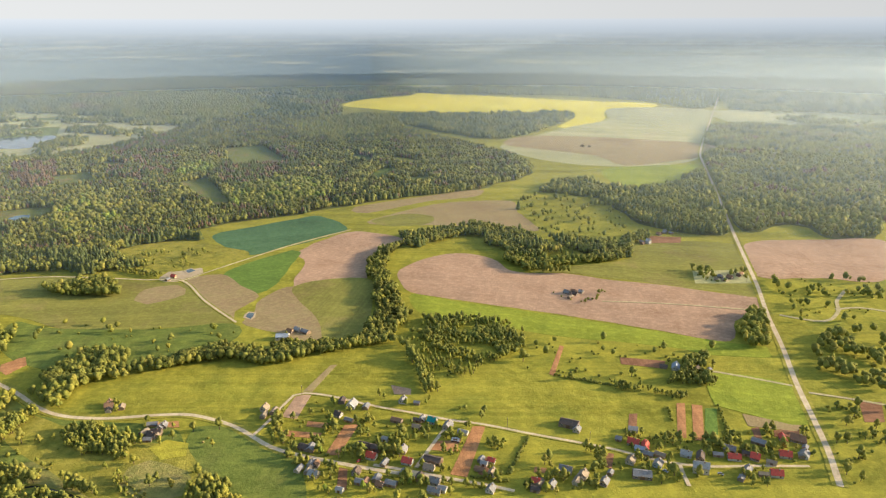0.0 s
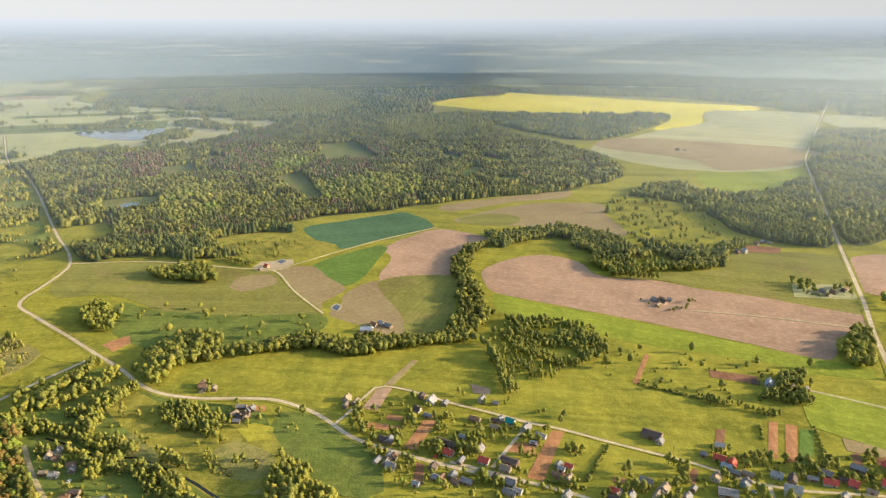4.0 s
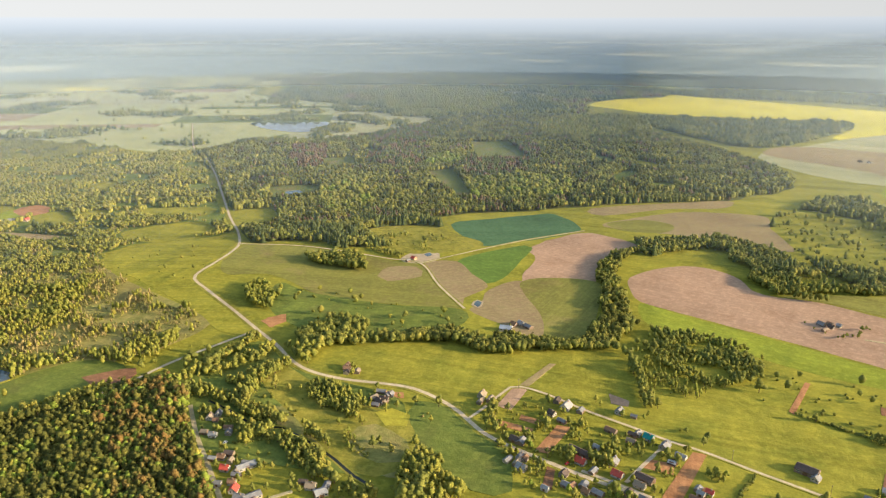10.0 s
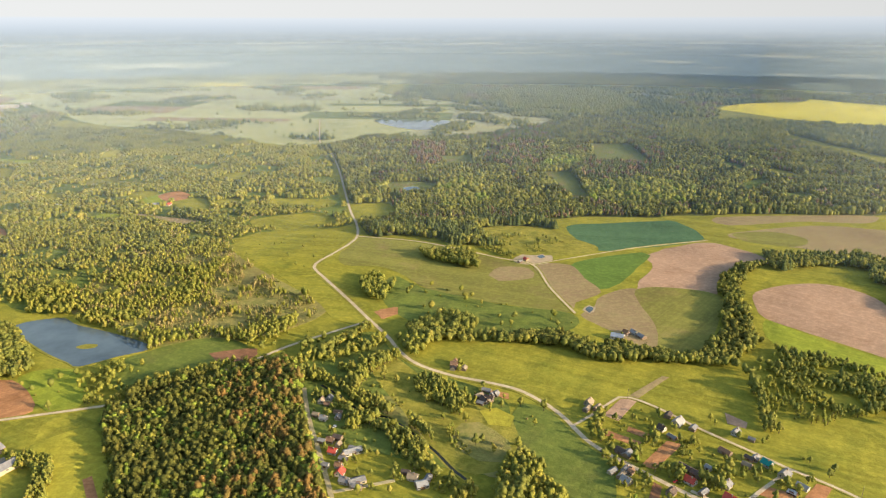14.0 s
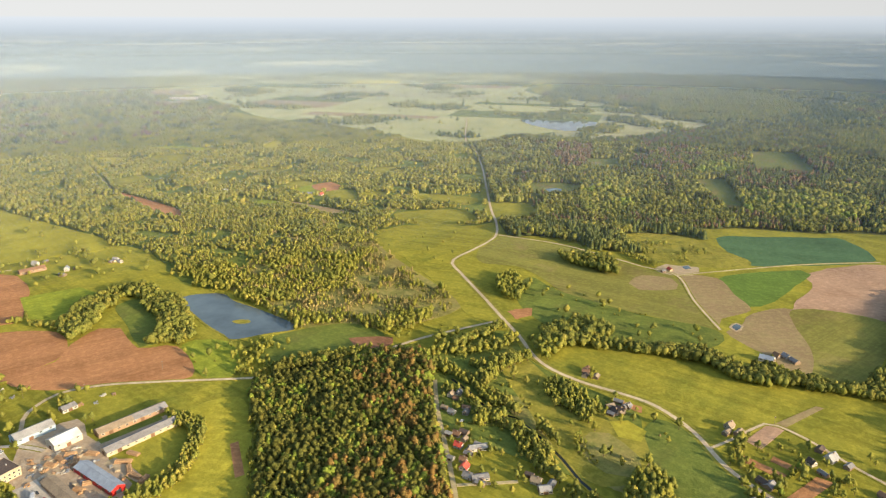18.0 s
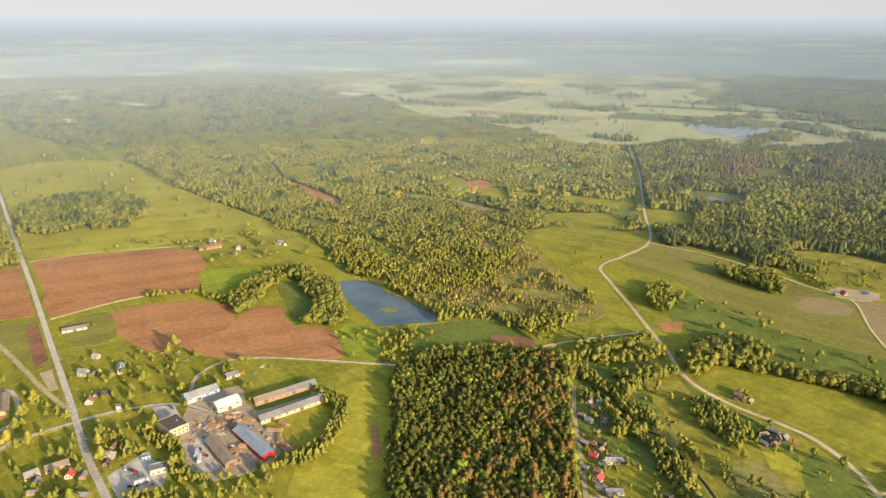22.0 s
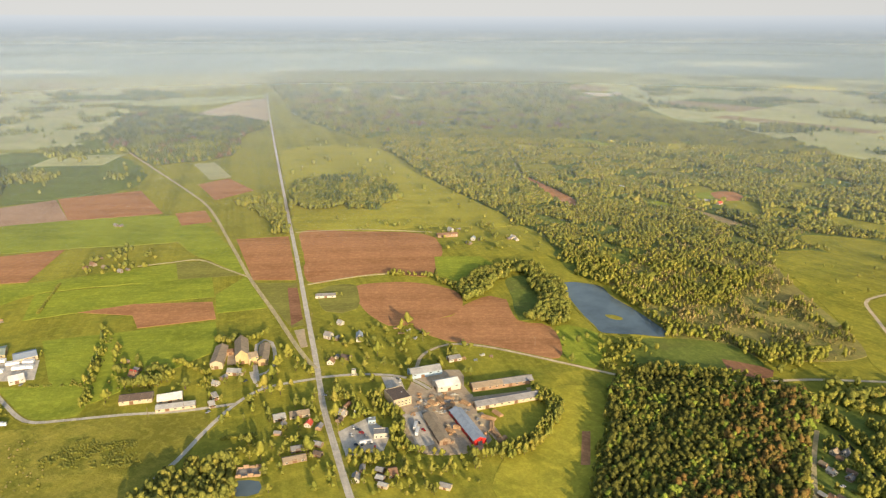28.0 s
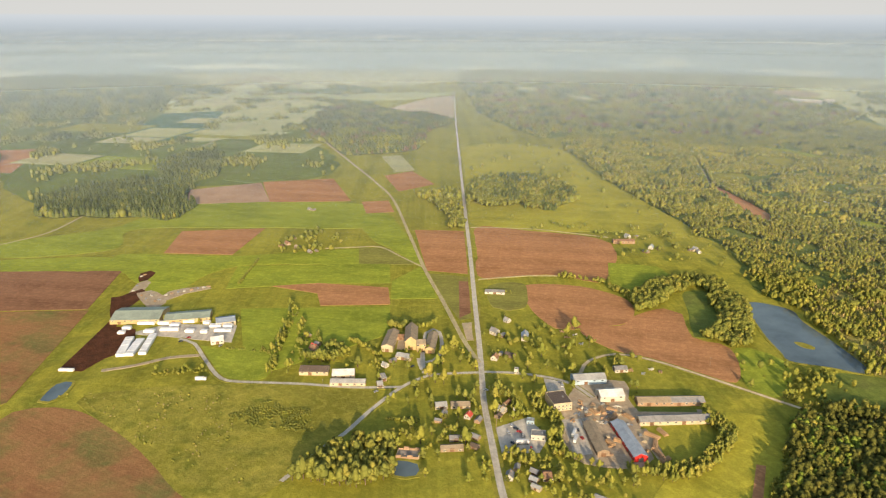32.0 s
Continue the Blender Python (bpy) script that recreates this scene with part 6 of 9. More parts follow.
house(-30.2, 445.4, 74, 6.2, 5.9, "grey", "cream", "cream village house with a grey corrugated roof", 2.4)
house(-94.6, 428.3, 79, 5.6, 5.2, "grey", "white", "white village house with a grey corrugated roof", 2.4)
house(-91.6, 427.8, 79, 5.0, 4.5, "brown", "wood", "weathered wooden village house with a rusty brown roof", 2.4)
outbuilding(-95.7, 420.9, 79, 7.9, 3.9, "tan", "wood", "small weathered wooden shed with a mossy tan roof", 2.2)
house(-91, 416.3, -20, 6.8, 5.9, "light", "cream", "cream village house with a pale sheet roof", 2.4)
outbuilding(-102.7, 422.5, 70, 7.5, 4.1, "grey", "cream", "small cream shed with a grey corrugated roof", 2.2)
house(-10.2, 423.6, -21, 7.4, 5.2, "tan", "cream", "cream village house with a mossy tan roof", 2.4)
house(-6.1, 407.9, -22, 6.8, 5.9, "grey", "cream", "cream village house with a grey corrugated roof", 2.4)
outbuilding(-17, 413, 68, 7.9, 4.3, "dark", "brick", "small brick shed with a dark roof", 2.2)
house(-6.2, 397.5, -22, 8.7, 4.5, "grey", "cream", "cream village house with a grey corrugated roof", 2.4)
outbuilding(-6.6, 386.6, -22, 6.7, 4.0, "grey", "wood", "small weathered wooden shed with a grey corrugated roof", 2.2)
house(34.8, 431.6, -22, 5.0, 3.9, "red", "white", "white village house with a bright red roof", 2.4)
outbuilding(27.4, 433.3, 68, 5.4, 4.2, "grey", "wood", "small weathered wooden shed with a grey corrugated roof", 2.2)
house(34.1, 417.1, 66, 6.2, 5.2, "tan", "cream", "cream village house with a mossy tan roof", 2.4)
outbuilding(25.7, 421.8, 156, 7.3, 3.7, "brown", "brick", "small brick shed with a rusty brown roof", 2.2)
house(32, 399.1, 65, 6.2, 5.2, "grey", "white", "white village house with a grey corrugated roof", 2.4)
house(-61.4, 419, 76, 6.2, 5.2, "dark", "wood", "weathered wooden village house with a dark roof", 2.4)
house(-43.7, 404.5, -21, 5.0, 4.5, "brown", "wood", "weathered wooden village house with a rusty brown roof", 2.4)
outbuilding(-53.8, 408.3, 69, 5.2, 4.2, "brown", "wood", "small weathered wooden shed with a rusty brown roof", 2.2)
house(-279, 513, 96, 6.2, 5.2, "brown", "wood", "weathered wooden village house with a rusty brown roof", 2.4)
outbuilding(-274.3, 502.5, 96, 4.8, 4.6, "dark", "cream", "small cream shed with a dark roof", 2.2)
house(-224, 465, -22, 7.4, 5.2, "dark", "wood", "weathered wooden village house with a dark roof", 2.4)
outbuilding(-231.8, 470, 68, 7.3, 4.8, "tan", "wood", "small weathered wooden shed with a mossy tan roof", 2.2)
house(-222, 477, 90, 5.0, 3.9, "grey", "wood", "weathered wooden village house with a grey corrugated roof", 2.4)
outbuilding(-219.7, 466.5, 90, 6.0, 4.3, "tan", "brick", "small brick shed with a mossy tan roof", 2.2)
house(103.9, 472.3, 63, 5.6, 5.2, "grey", "cream", "cream village house with a grey corrugated roof", 2.4)
house(143.2, 454.4, -26, 8.1, 5.9, "red", "cream", "cream village house with a bright red roof", 2.4)
outbuilding(133.5, 459.8, -26, 4.5, 4.9, "grey", "wood", "small weathered wooden shed with a grey corrugated roof", 2.2)
house(150.7, 449.5, 73, 8.7, 5.2, "red", "cream", "cream village house with a bright red roof", 2.4)
house(135.2, 431.3, 59, 6.8, 5.9, "tan", "cream", "cream village house with a mossy tan roof", 2.4)
house(153.7, 427.2, 57, 6.8, 5.9, "grey", "blue", "pale blue village house with a grey corrugated roof", 2.4)
outbuilding(158.6, 438.8, 147, 7.6, 4.8, "tan", "brick", "small brick shed with a mossy tan roof", 2.2)
house(177.9, 439.1, -27, 7.4, 5.2, "light", "white", "white village house with a pale sheet roof", 2.4)
house(187.3, 436, 68, 9.3, 5.2, "dark", "wood", "weathered wooden village house with a dark roof", 2.4)
house(86.4, 420.5, -23, 8.7, 5.9, "grey", "brick", "brick village house with a grey corrugated roof", 2.4)
outbuilding(96.5, 411.7, 67, 6.5, 3.5, "tan", "wood", "small weathered wooden shed with a mossy tan roof", 2.2)
house(97.6, 414.7, 60, 6.8, 5.9, "tan", "cream", "cream village house with a mossy tan roof", 2.4)
outbuilding(92.1, 408.2, 60, 7.8, 4.4, "tan", "cream", "small cream shed with a mossy tan roof", 2.2)
house(63.6, 407.3, -21, 5.6, 5.2, "red", "cream", "cream village house with a bright red roof", 2.4)
outbuilding(62.4, 399.3, -21, 6.4, 4.7, "dark", "wood", "small weathered wooden shed with a dark roof", 2.2)
house(74.2, 404.1, 62, 6.2, 4.5, "grey", "cream", "cream village house with a grey corrugated roof", 2.4)
outbuilding(66.3, 406.2, 62, 7.1, 3.9, "tan", "cream", "small cream shed with a mossy tan roof", 2.2)
house(110.8, 406.8, 59, 6.8, 5.2, "grey", "wood", "weathered wooden village house with a grey corrugated roof", 2.4)
outbuilding(117.3, 417.2, 59, 4.7, 3.6, "grey", "wood", "small weathered wooden shed with a grey corrugated roof", 2.2)
house(212.2, 445.5, -28, 8.1, 5.2, "grey", "wood", "weathered wooden village house with a grey corrugated roof", 2.4)
outbuilding(222.4, 440.2, -28, 5.7, 4.5, "dark", "brick", "small brick shed with a dark roof", 2.2)
house(211.3, 434.9, -10, 8.7, 5.2, "red", "white", "white village house with a bright red roof", 2.4)
outbuilding(201.1, 439, -10, 7.0, 4.1, "grey", "wood", "small weathered wooden shed with a grey corrugated roof", 2.2)
house(226.8, 435.1, -29, 6.2, 5.9, "red", "wood", "weathered wooden village house with a bright red roof", 2.4)
outbuilding(236, 428.9, -29, 6.7, 4.1, "tan", "cream", "small cream shed with a mossy tan roof", 2.2)
house(214.6, 419.7, 52, 6.8, 5.2, "grey", "white", "white village house with a grey corrugated roof", 2.4)
outbuilding(206.8, 410.8, 52, 5.3, 3.9, "grey", "wood", "small weathered wooden shed with a grey corrugated roof", 2.2)
house(258, 459, -101, 8.7, 4.5, "red", "wood", "weathered wooden village house with a bright red roof", 2.4)
outbuilding(271.3, 455.6, -11, 4.9, 4.5, "brown", "brick", "small brick shed with a rusty brown roof", 2.2)
house(269, 458, -34, 9.9, 7.2, "brown", "wood", "weathered wooden village house with a rusty brown roof", 2.4)
house(250, 438, -14, 8.1, 5.9, "red", "cream", "cream village house with a bright red roof", 2.4)
outbuilding(261.8, 437, 76, 5.0, 4.7, "grey", "wood", "small weathered wooden shed with a grey corrugated roof", 2.2)
house(264, 438, 54, 7.4, 6.5, "grey", "white", "white village house with a grey corrugated roof", 2.4)
outbuilding(269.2, 447.2, 54, 4.6, 3.7, "grey", "brick", "small brick shed with a grey corrugated roof", 2.2)
house(233.2, 415.4, -10, 8.1, 5.9, "red", "white", "white village house with a bright red roof", 2.4)
outbuilding(224, 415.1, -10, 6.4, 3.6, "tan", "wood", "small weathered wooden shed with a mossy tan roof", 2.2)
house(214, 576, 70, 9.3, 6.5, "blue", "white", "white village house with a blue grey roof", 2.4)
outbuilding(203.2, 577.3, 160, 6.7, 4.6, "dark", "wood", "small weathered wooden shed with a dark roof", 2.2)
house(232, 572, 55, 5.0, 4.5, "dark", "wood", "weathered wooden village house with a dark roof", 2.4)
outbuilding(241.8, 568.9, 55, 7.9, 4.1, "grey", "cream", "small cream shed with a grey corrugated roof", 2.2)
house(358, 815, -56, 6.8, 5.2, "brown", "wood", "weathered wooden village house with a rusty brown roof", 2.4)
outbuilding(348.9, 807, -56, 6.8, 4.8, "tan", "cream", "small cream shed with a mossy tan roof", 2.2)
house(347, 818, -50, 5.6, 4.5, "grey", "wood", "weathered wooden village house with a grey corrugated roof", 2.4)
outbuilding(339, 808.6, -50, 5.0, 4.6, "tan", "cream", "small cream shed with a mossy tan roof", 2.2)
house(372, 822, -50, 5.0, 3.9, "dark", "wood", "weathered wooden village house with a dark roof", 2.4)
outbuilding(378, 830.2, 40, 7.6, 4.0, "brown", "cream", "small cream shed with a rusty brown roof", 2.2)
house(146, 765, -45, 7.4, 5.2, "grey", "wood", "weathered wooden village house with a grey corrugated roof", 2.4)
outbuilding(154.9, 770.5, -45, 6.0, 4.5, "brown", "cream", "small cream shed with a rusty brown roof", 2.2)
house(155, 761, -40, 5.6, 4.5, "dark", "wood", "weathered wooden village house with a dark roof", 2.4)
outbuilding(147.7, 751.1, 50, 8.0, 3.6, "tan", "wood", "small weathered wooden shed with a mossy tan roof", 2.2)
house(163, 767, -40, 5.0, 3.9, "light", "cream", "cream village house with a pale sheet roof", 2.4)
house(-151, 661, -30, 6.8, 5.2, "light", "white", "white village house with a pale sheet roof", 2.4)
house(-158, 657, -23, 6.2, 5.2, "brown", "brick", "brick village house with a rusty brown roof", 2.4)
house(326, 1006, -53, 6.8, 5.2, "brown", "wood", "weathered wooden village house with a rusty brown roof", 2.4)
outbuilding(335, 1014.3, 37, 5.3, 3.8, "grey", "wood", "small weathered wooden shed with a grey corrugated roof", 2.2)
house(339, 1018, -53, 5.6, 5.2, "grey", "wood", "weathered wooden village house with a grey corrugated roof", 2.4)
outbuilding(346.2, 1012.5, -53, 6.0, 4.6, "grey", "brick", "small brick shed with a grey corrugated roof", 2.2)
house(367, 1822, -68, 9.9, 5.9, "dark", "wood", "weathered wooden village house with a dark roof", 2.4)
house(384, 1815, -70, 7.4, 5.2, "grey", "white", "white village house with a grey corrugated roof", 2.4)
house(182, 420.4, -15, 10.5, 6.5, "light", "white", "white village house with a pale sheet roof", 5.0)
house(-339, 823, -22, 6.2, 5.2, "red", "yellow", "ochre village house with a bright red roof", 2.4)
outbuilding(-342.7, 812.1, 68, 5.7, 4.1, "grey", "wood", "small weathered wooden shed with a grey corrugated roof", 2.2)
house(298, 963, -53, 6.2, 5.9, "light", "white", "white village house with a pale sheet roof", 4.6)
outbuilding(289, 959.4, 37, 4.9, 4.8, "brown", "wood", "small weathered wooden shed with a rusty brown roof", 2.2)
outbuilding(-138, 500, 83, 8, 5, "tan", "wood", "small weathered wooden shed with a mossy tan roof", 2.4)
outbuilding(-37.2, 486.2, -24, 9, 5, "brown", "wood", "small weathered wooden shed with a rusty brown roof", 2.4)
outbuilding(-44.3, 459.8, -23, 5, 4, "light", "white", "small white shed with a pale sheet roof", 2.4)
outbuilding(-50.4, 448, -22, 8, 6, "dark", "wood", "small weathered wooden shed with a dark roof", 2.4)
outbuilding(-59.4, 451.6, -22, 9, 6, "dark", "wood", "small weathered wooden shed with a dark roof", 2.4)
outbuilding(-103.9, 449.2, -22, 8, 6, "dark", "wood", "small weathered wooden shed with a dark roof", 2.4)
outbuilding(-98.9, 448.1, 80, 8, 6, "grey", "wood", "small weathered wooden shed with a grey corrugated roof", 2.4)
outbuilding(29.1, 428.4, -22, 5, 4, "light", "white", "small white shed with a pale sheet roof", 2.4)
outbuilding(147.6, 472.4, -12, 7, 6, "light", "white", "small white shed with a pale sheet roof", 2.4)
outbuilding(145.9, 446.3, -26, 7, 5, "blue", "blue", "small pale blue shed with a blue grey roof", 2.4)
outbuilding(150, 439.3, -27, 7, 5, "grey", "wood", "small weathered wooden shed with a grey corrugated roof", 2.4)
outbuilding(238, 455, -34, 10, 6, "grey", "wood", "small weathered wooden shed with a grey corrugated roof", 2.4)
outbuilding(-46.4, 411.2, 74, 7, 5, "grey", "wood", "small weathered wooden shed with a grey corrugated roof", 2.4)
outbuilding(-36, 405.8, -21, 8, 5, "grey", "wood", "small weathered wooden shed with a grey corrugated roof", 2.4)
outbuilding(15.2, 469, -25, 8, 4, "light", "white", "small white shed with a pale sheet roof", 2.4)
outbuilding(-142, 656, -34, 9, 6, "grey", "wood", "small weathered wooden shed with a grey corrugated roof", 2.4)
outbuilding(-0.9, 399.7, -20, 6, 5, "light", "white", "small white shed with a pale sheet roof", 2.4)
outbuilding(-57.9, 407.6, -20, 6, 5, "grey", "wood", "small weathered wooden shed with a grey corrugated roof", 2.4)
outbuilding(-70.4, 399, -20, 5, 4, "light", "white", "small white shed with a pale sheet roof", 2.4)
outbuilding(-85, 517, 83, 7, 5, "dark", "wood", "small weathered wooden shed with a dark roof", 2.4)
outbuilding(290, 967, -49, 7, 5, "grey", "wood", "small weathered wooden shed with a grey corrugated roof", 2.4)
long_shed((-13.9, 434.8), (-1.5, 429.7), 7, "dark", "wood", "long dark wooden shed in the village", 3)
long_shed((92.4, 483), (106, 477.1), 9, "dark", "wood", "long dark wooden barn in a meadow", 3.4)
long_shed((132.6, 416), (145.4, 413.5), 8, "grey", "wood", "long grey shed in the village", 3)
long_shed((-169, 642), (-156, 643), 9, "blue", "white", "pale blue roofed farm shed by the fields", 3.6)
long_shed((6.5, 459.8), (12.5, 458.1), 4, "white", "white", "low white greenhouse shed in a garden", 2)
house(-342, 397, 108, 5.6, 5.2, "tan", "white", "white village house with a mossy tan roof", 2.4)
house(-339, 404, 111, 5.6, 4.5, "grey", "white", "white village house with a grey corrugated roof", 2.4)
outbuilding(-334.2, 396, 201, 6.9, 4.3, "brown", "wood", "small weathered wooden shed with a rusty brown roof", 2.2)
house(-323.5, 376.5, 9, 5.6, 4.5, "light", "white", "white village house with a pale sheet roof", 2.4)
outbuilding(-332.7, 378, 9, 5.1, 4.8, "tan", "wood", "small weathered wooden shed with a mossy tan roof", 2.2)
house(-314.3, 383.4, 110, 5.0, 4.5, "grey", "wood", "weathered wooden village house with a grey corrugated roof", 2.4)
outbuilding(-319.2, 390, 200, 6.8, 4.2, "brown", "cream", "small cream shed with a rusty brown roof", 2.2)
house(-299.6, 354.8, 9, 5.6, 4.5, "brown", "wood", "weathered wooden village house with a rusty brown roof", 2.4)
outbuilding(-291, 353.8, 99, 4.8, 3.9, "tan", "cream", "small cream shed with a mossy tan roof", 2.2)
house(-288.7, 344.2, 9, 6.2, 5.2, "red", "white", "white village house with a bright red roof", 2.4)
outbuilding(-279.4, 345.6, 99, 7.8, 4.2, "tan", "brick", "small brick shed with a mossy tan roof", 2.2)
house(-268.4, 326.4, 106, 6.2, 5.9, "red", "white", "white village house with a bright red roof", 2.4)
house(-260, 320.5, 11, 6.8, 5.2, "grey", "white", "white village house with a grey corrugated roof", 2.4)
outbuilding(-248.7, 319.8, 11, 6.9, 4.4, "grey", "wood", "small weathered wooden shed with a grey corrugated roof", 2.2)
house(-274.5, 332.7, 11, 5.0, 4.5, "brown", "white", "white village house with a rusty brown roof", 2.4)
outbuilding(-276.6, 340.7, 11, 6.5, 3.8, "grey", "wood", "small weathered wooden shed with a grey corrugated roof", 2.2)
house(-221.1, 347.1, 11, 6.8, 5.9, "tan", "cream", "cream village house with a mossy tan roof", 2.4)
outbuilding(-211.4, 351.5, 101, 6.4, 4.4, "grey", "cream", "small cream shed with a grey corrugated roof", 2.2)
house(-222, 469, 0, 7.4, 5.9, "dark", "wood", "weathered wooden village house with a dark roof", 2.4)
outbuilding(-225.1, 459.9, 0, 6.2, 4.3, "grey", "wood", "small weathered wooden shed with a grey corrugated roof", 2.2)
house(-220, 479, 96, 5.6, 4.5, "grey", "wood", "weathered wooden village house with a grey corrugated roof", 2.4)
outbuilding(-230, 481.3, 186, 7.9, 4.8, "grey", "wood", "small weathered wooden shed with a grey corrugated roof", 2.2)
house(-277, 509, 11, 6.2, 5.2, "brown", "wood", "weathered wooden village house with a rusty brown roof", 2.4)
outbuilding(-265.9, 507.5, 101, 6.4, 4.9, "tan", "wood", "small weathered wooden shed with a mossy tan roof", 2.2)
long_shed((-280.3, 345.9), (-271.8, 357.6), 6, "light", "white", "low white shed in a hamlet garden", 2.6)
long_shed((-256.2, 319.4), (-249, 329.5), 6, "grey", "cream", "low cream shed in a hamlet garden", 2.6)
long_shed((-214.4, 339.8), (-208.6, 346.4), 7, "light", "cream", "pale low shed in a hamlet garden", 2.8)
outbuilding(-304.4, 351.1, 10, 6, 4, "light", "wood", "small weathered wooden shed with a pale sheet roof", 2.4)
outbuilding(-297, 360.5, 9, 7, 5, "dark", "wood", "small weathered wooden shed with a dark roof", 2.4)
outbuilding(-277.4, 354.4, 9, 7, 5, "grey", "wood", "small weathered wooden shed with a grey corrugated roof", 2.4)
outbuilding(-282.9, 328.2, 10, 5, 4, "grey", "white", "small white shed with a grey corrugated roof", 2.4)
outbuilding(-228.4, 349.6, 11, 6, 4, "dark", "wood", "small weathered wooden shed with a dark roof", 2.4)
house(-973, 292, 29, 8.1, 5.9, "light", "white", "white village house with a pale sheet roof", 3.4)
outbuilding(-975.7, 305, 119, 8.0, 3.8, "grey", "wood", "small weathered wooden shed with a grey corrugated roof", 2.2)
house(-921, 311, 152, 8.1, 5.9, "blue", "white", "white village house with a blue grey roof", 3.4)
outbuilding(-917.4, 320.5, 152, 5.9, 4.8, "brown", "wood", "small weathered wooden shed with a rusty brown roof", 2.2)
house(-914, 371, 27, 7.4, 4.5, "light", "white", "white village house with a pale sheet roof", 2.5)
outbuilding(-910.1, 362.8, 117, 5.6, 4.2, "grey", "wood", "small weathered wooden shed with a grey corrugated roof", 2.2)
house(-614, -112, 50, 6.8, 5.9, "red", "cream", "cream village house with a bright red roof", 2.5)
house(-950, -202, 42, 8.7, 5.2, "brown", "brick", "brick village house with a rusty brown roof", 2.5)
outbuilding(-939.1, -208.9, 132, 6.4, 4.4, "brown", "brick", "small brick shed with a rusty brown roof", 2.2)
house(-911, -164, 42, 6.2, 4.5, "light", "wood", "weathered wooden village house with a pale sheet roof", 2.5)
outbuilding(-916.3, -155.6, 42, 5.2, 3.8, "grey", "wood", "small weathered wooden shed with a grey corrugated roof", 2.2)
house(-588, 61, 158, 6.8, 5.9, "brown", "white", "white village house with a rusty brown roof", 2.9)
outbuilding(-597.2, 67.8, 158, 4.7, 3.5, "grey", "cream", "small cream shed with a grey corrugated roof", 2.2)
house(-644, 66, 45, 8.1, 6.5, "grey", "white", "white village house with a grey corrugated roof", 3.8)
outbuilding(-638.4, 73.4, 135, 6.2, 4.9, "grey", "wood", "small weathered wooden shed with a grey corrugated roof", 2.2)
house(-674, 82, 40, 6.2, 5.2, "light", "white", "white village house with a pale sheet roof", 2.5)
house(-487.3, 30.6, 154, 6.2, 5.2, "red", "white", "white village house with a bright red roof", 2.5)
outbuilding(-481.2, 38.2, 154, 6.6, 4.7, "grey", "brick", "small brick shed with a grey corrugated roof", 2.2)
house(-490.7, 10.9, 157, 5.6, 4.5, "grey", "white", "white village house with a grey corrugated roof", 2.5)
outbuilding(-481, 6.6, 247, 5.6, 3.6, "grey", "brick", "small brick shed with a grey corrugated roof", 2.2)
house(-408.7, 55, 164, 6.8, 5.2, "grey", "white", "white village house with a grey corrugated roof", 2.7)
outbuilding(-418.7, 61.3, 164, 6.2, 3.8, "grey", "wood", "small weathered wooden shed with a grey corrugated roof", 2.2)
house(-495.9, 58.4, 49, 7.4, 5.9, "tan", "cream", "cream village house with a mossy tan roof", 2.5)
outbuilding(-507.2, 63.7, 139, 7.8, 3.6, "brown", "cream", "small cream shed with a rusty brown roof", 2.2)
flat_block(-2856, 1512, 45, 60, 22, 9, "white", "white", "white farm hall far off on the plain", "farm building")
flat_block(-2800, 1540, 45, 70, 20, 11, "white", "white", "long white farm hall far off on the plain", "farm building")
flat_block(-2770, 1590, 45, 34, 18, 16, "light", "white", "white grain store far off on the plain", "farm building")
house(-1158, 690, 20, 11, 7, "white", "white", "white homestead with a pale roof among woods", 2.8)
house(-1019, 780, 30, 11, 7, "light", "white", "white homestead with a pale roof in a glade", 2.8)
house(-1003, 793, 110, 10, 6, "red", "cream", "cream homestead with a red roof in a glade", 2.6)
outbuilding(-1034, 772, 30, 9, 6, "white", "white", "small white shed with a white roof", 2.6)
house(-1143, -202, 43, 6.2, 4.5, "grey", "wood", "weathered wooden village house with a grey corrugated roof", 2.5)
outbuilding(-1138.5, -194.2, 133, 6.4, 4.3, "grey", "wood", "small weathered wooden shed with a grey corrugated roof", 2.2)
long_shed((-949, 264), (-948, 295), 9, "brown", "brick", "long rusty roofed brick barn at a farm", 4)
long_shed((-757, 65), (-754, 88), 7, "grey", "white", "low white farm building by the road", 3)
house(-631, 95, 171, 9.9, 6.5, "blue", "white", "white village house with a blue grey roof", 5.2)
house(-901, 371, 4, 6.2, 4.5, "light", "white", "white village house with a pale sheet roof", 2.4)
outbuilding(-910.2, 367.4, 4, 6.1, 4.6, "grey", "cream", "small cream shed with a grey corrugated roof", 2.2)
outbuilding(-904, 299, 34, 8, 6, "grey", "wood", "small weathered wooden shed with a grey corrugated roof", 2.4)
outbuilding(-934, -185, 42, 8, 6, "tan", "wood", "small weathered wooden shed with a mossy tan roof", 2.4)
outbuilding(-977, -199, 39, 8, 6, "dark", "wood", "small weathered wooden shed with a dark roof", 2.4)
outbuilding(-594, 76, 51, 9, 6, "dark", "wood", "small weathered wooden shed with a dark roof", 2.4)
outbuilding(-457.5, 34.4, 52, 7, 5, "grey", "wood", "small weathered wooden shed with a grey corrugated roof", 2.4)
outbuilding(-445.1, 33.1, 52, 6, 5, "dark", "wood", "small weathered wooden shed with a dark roof", 2.4)
outbuilding(-642, -123, 45, 7, 5, "blue", "wood", "small weathered wooden shed with a blue grey roof", 2.4)
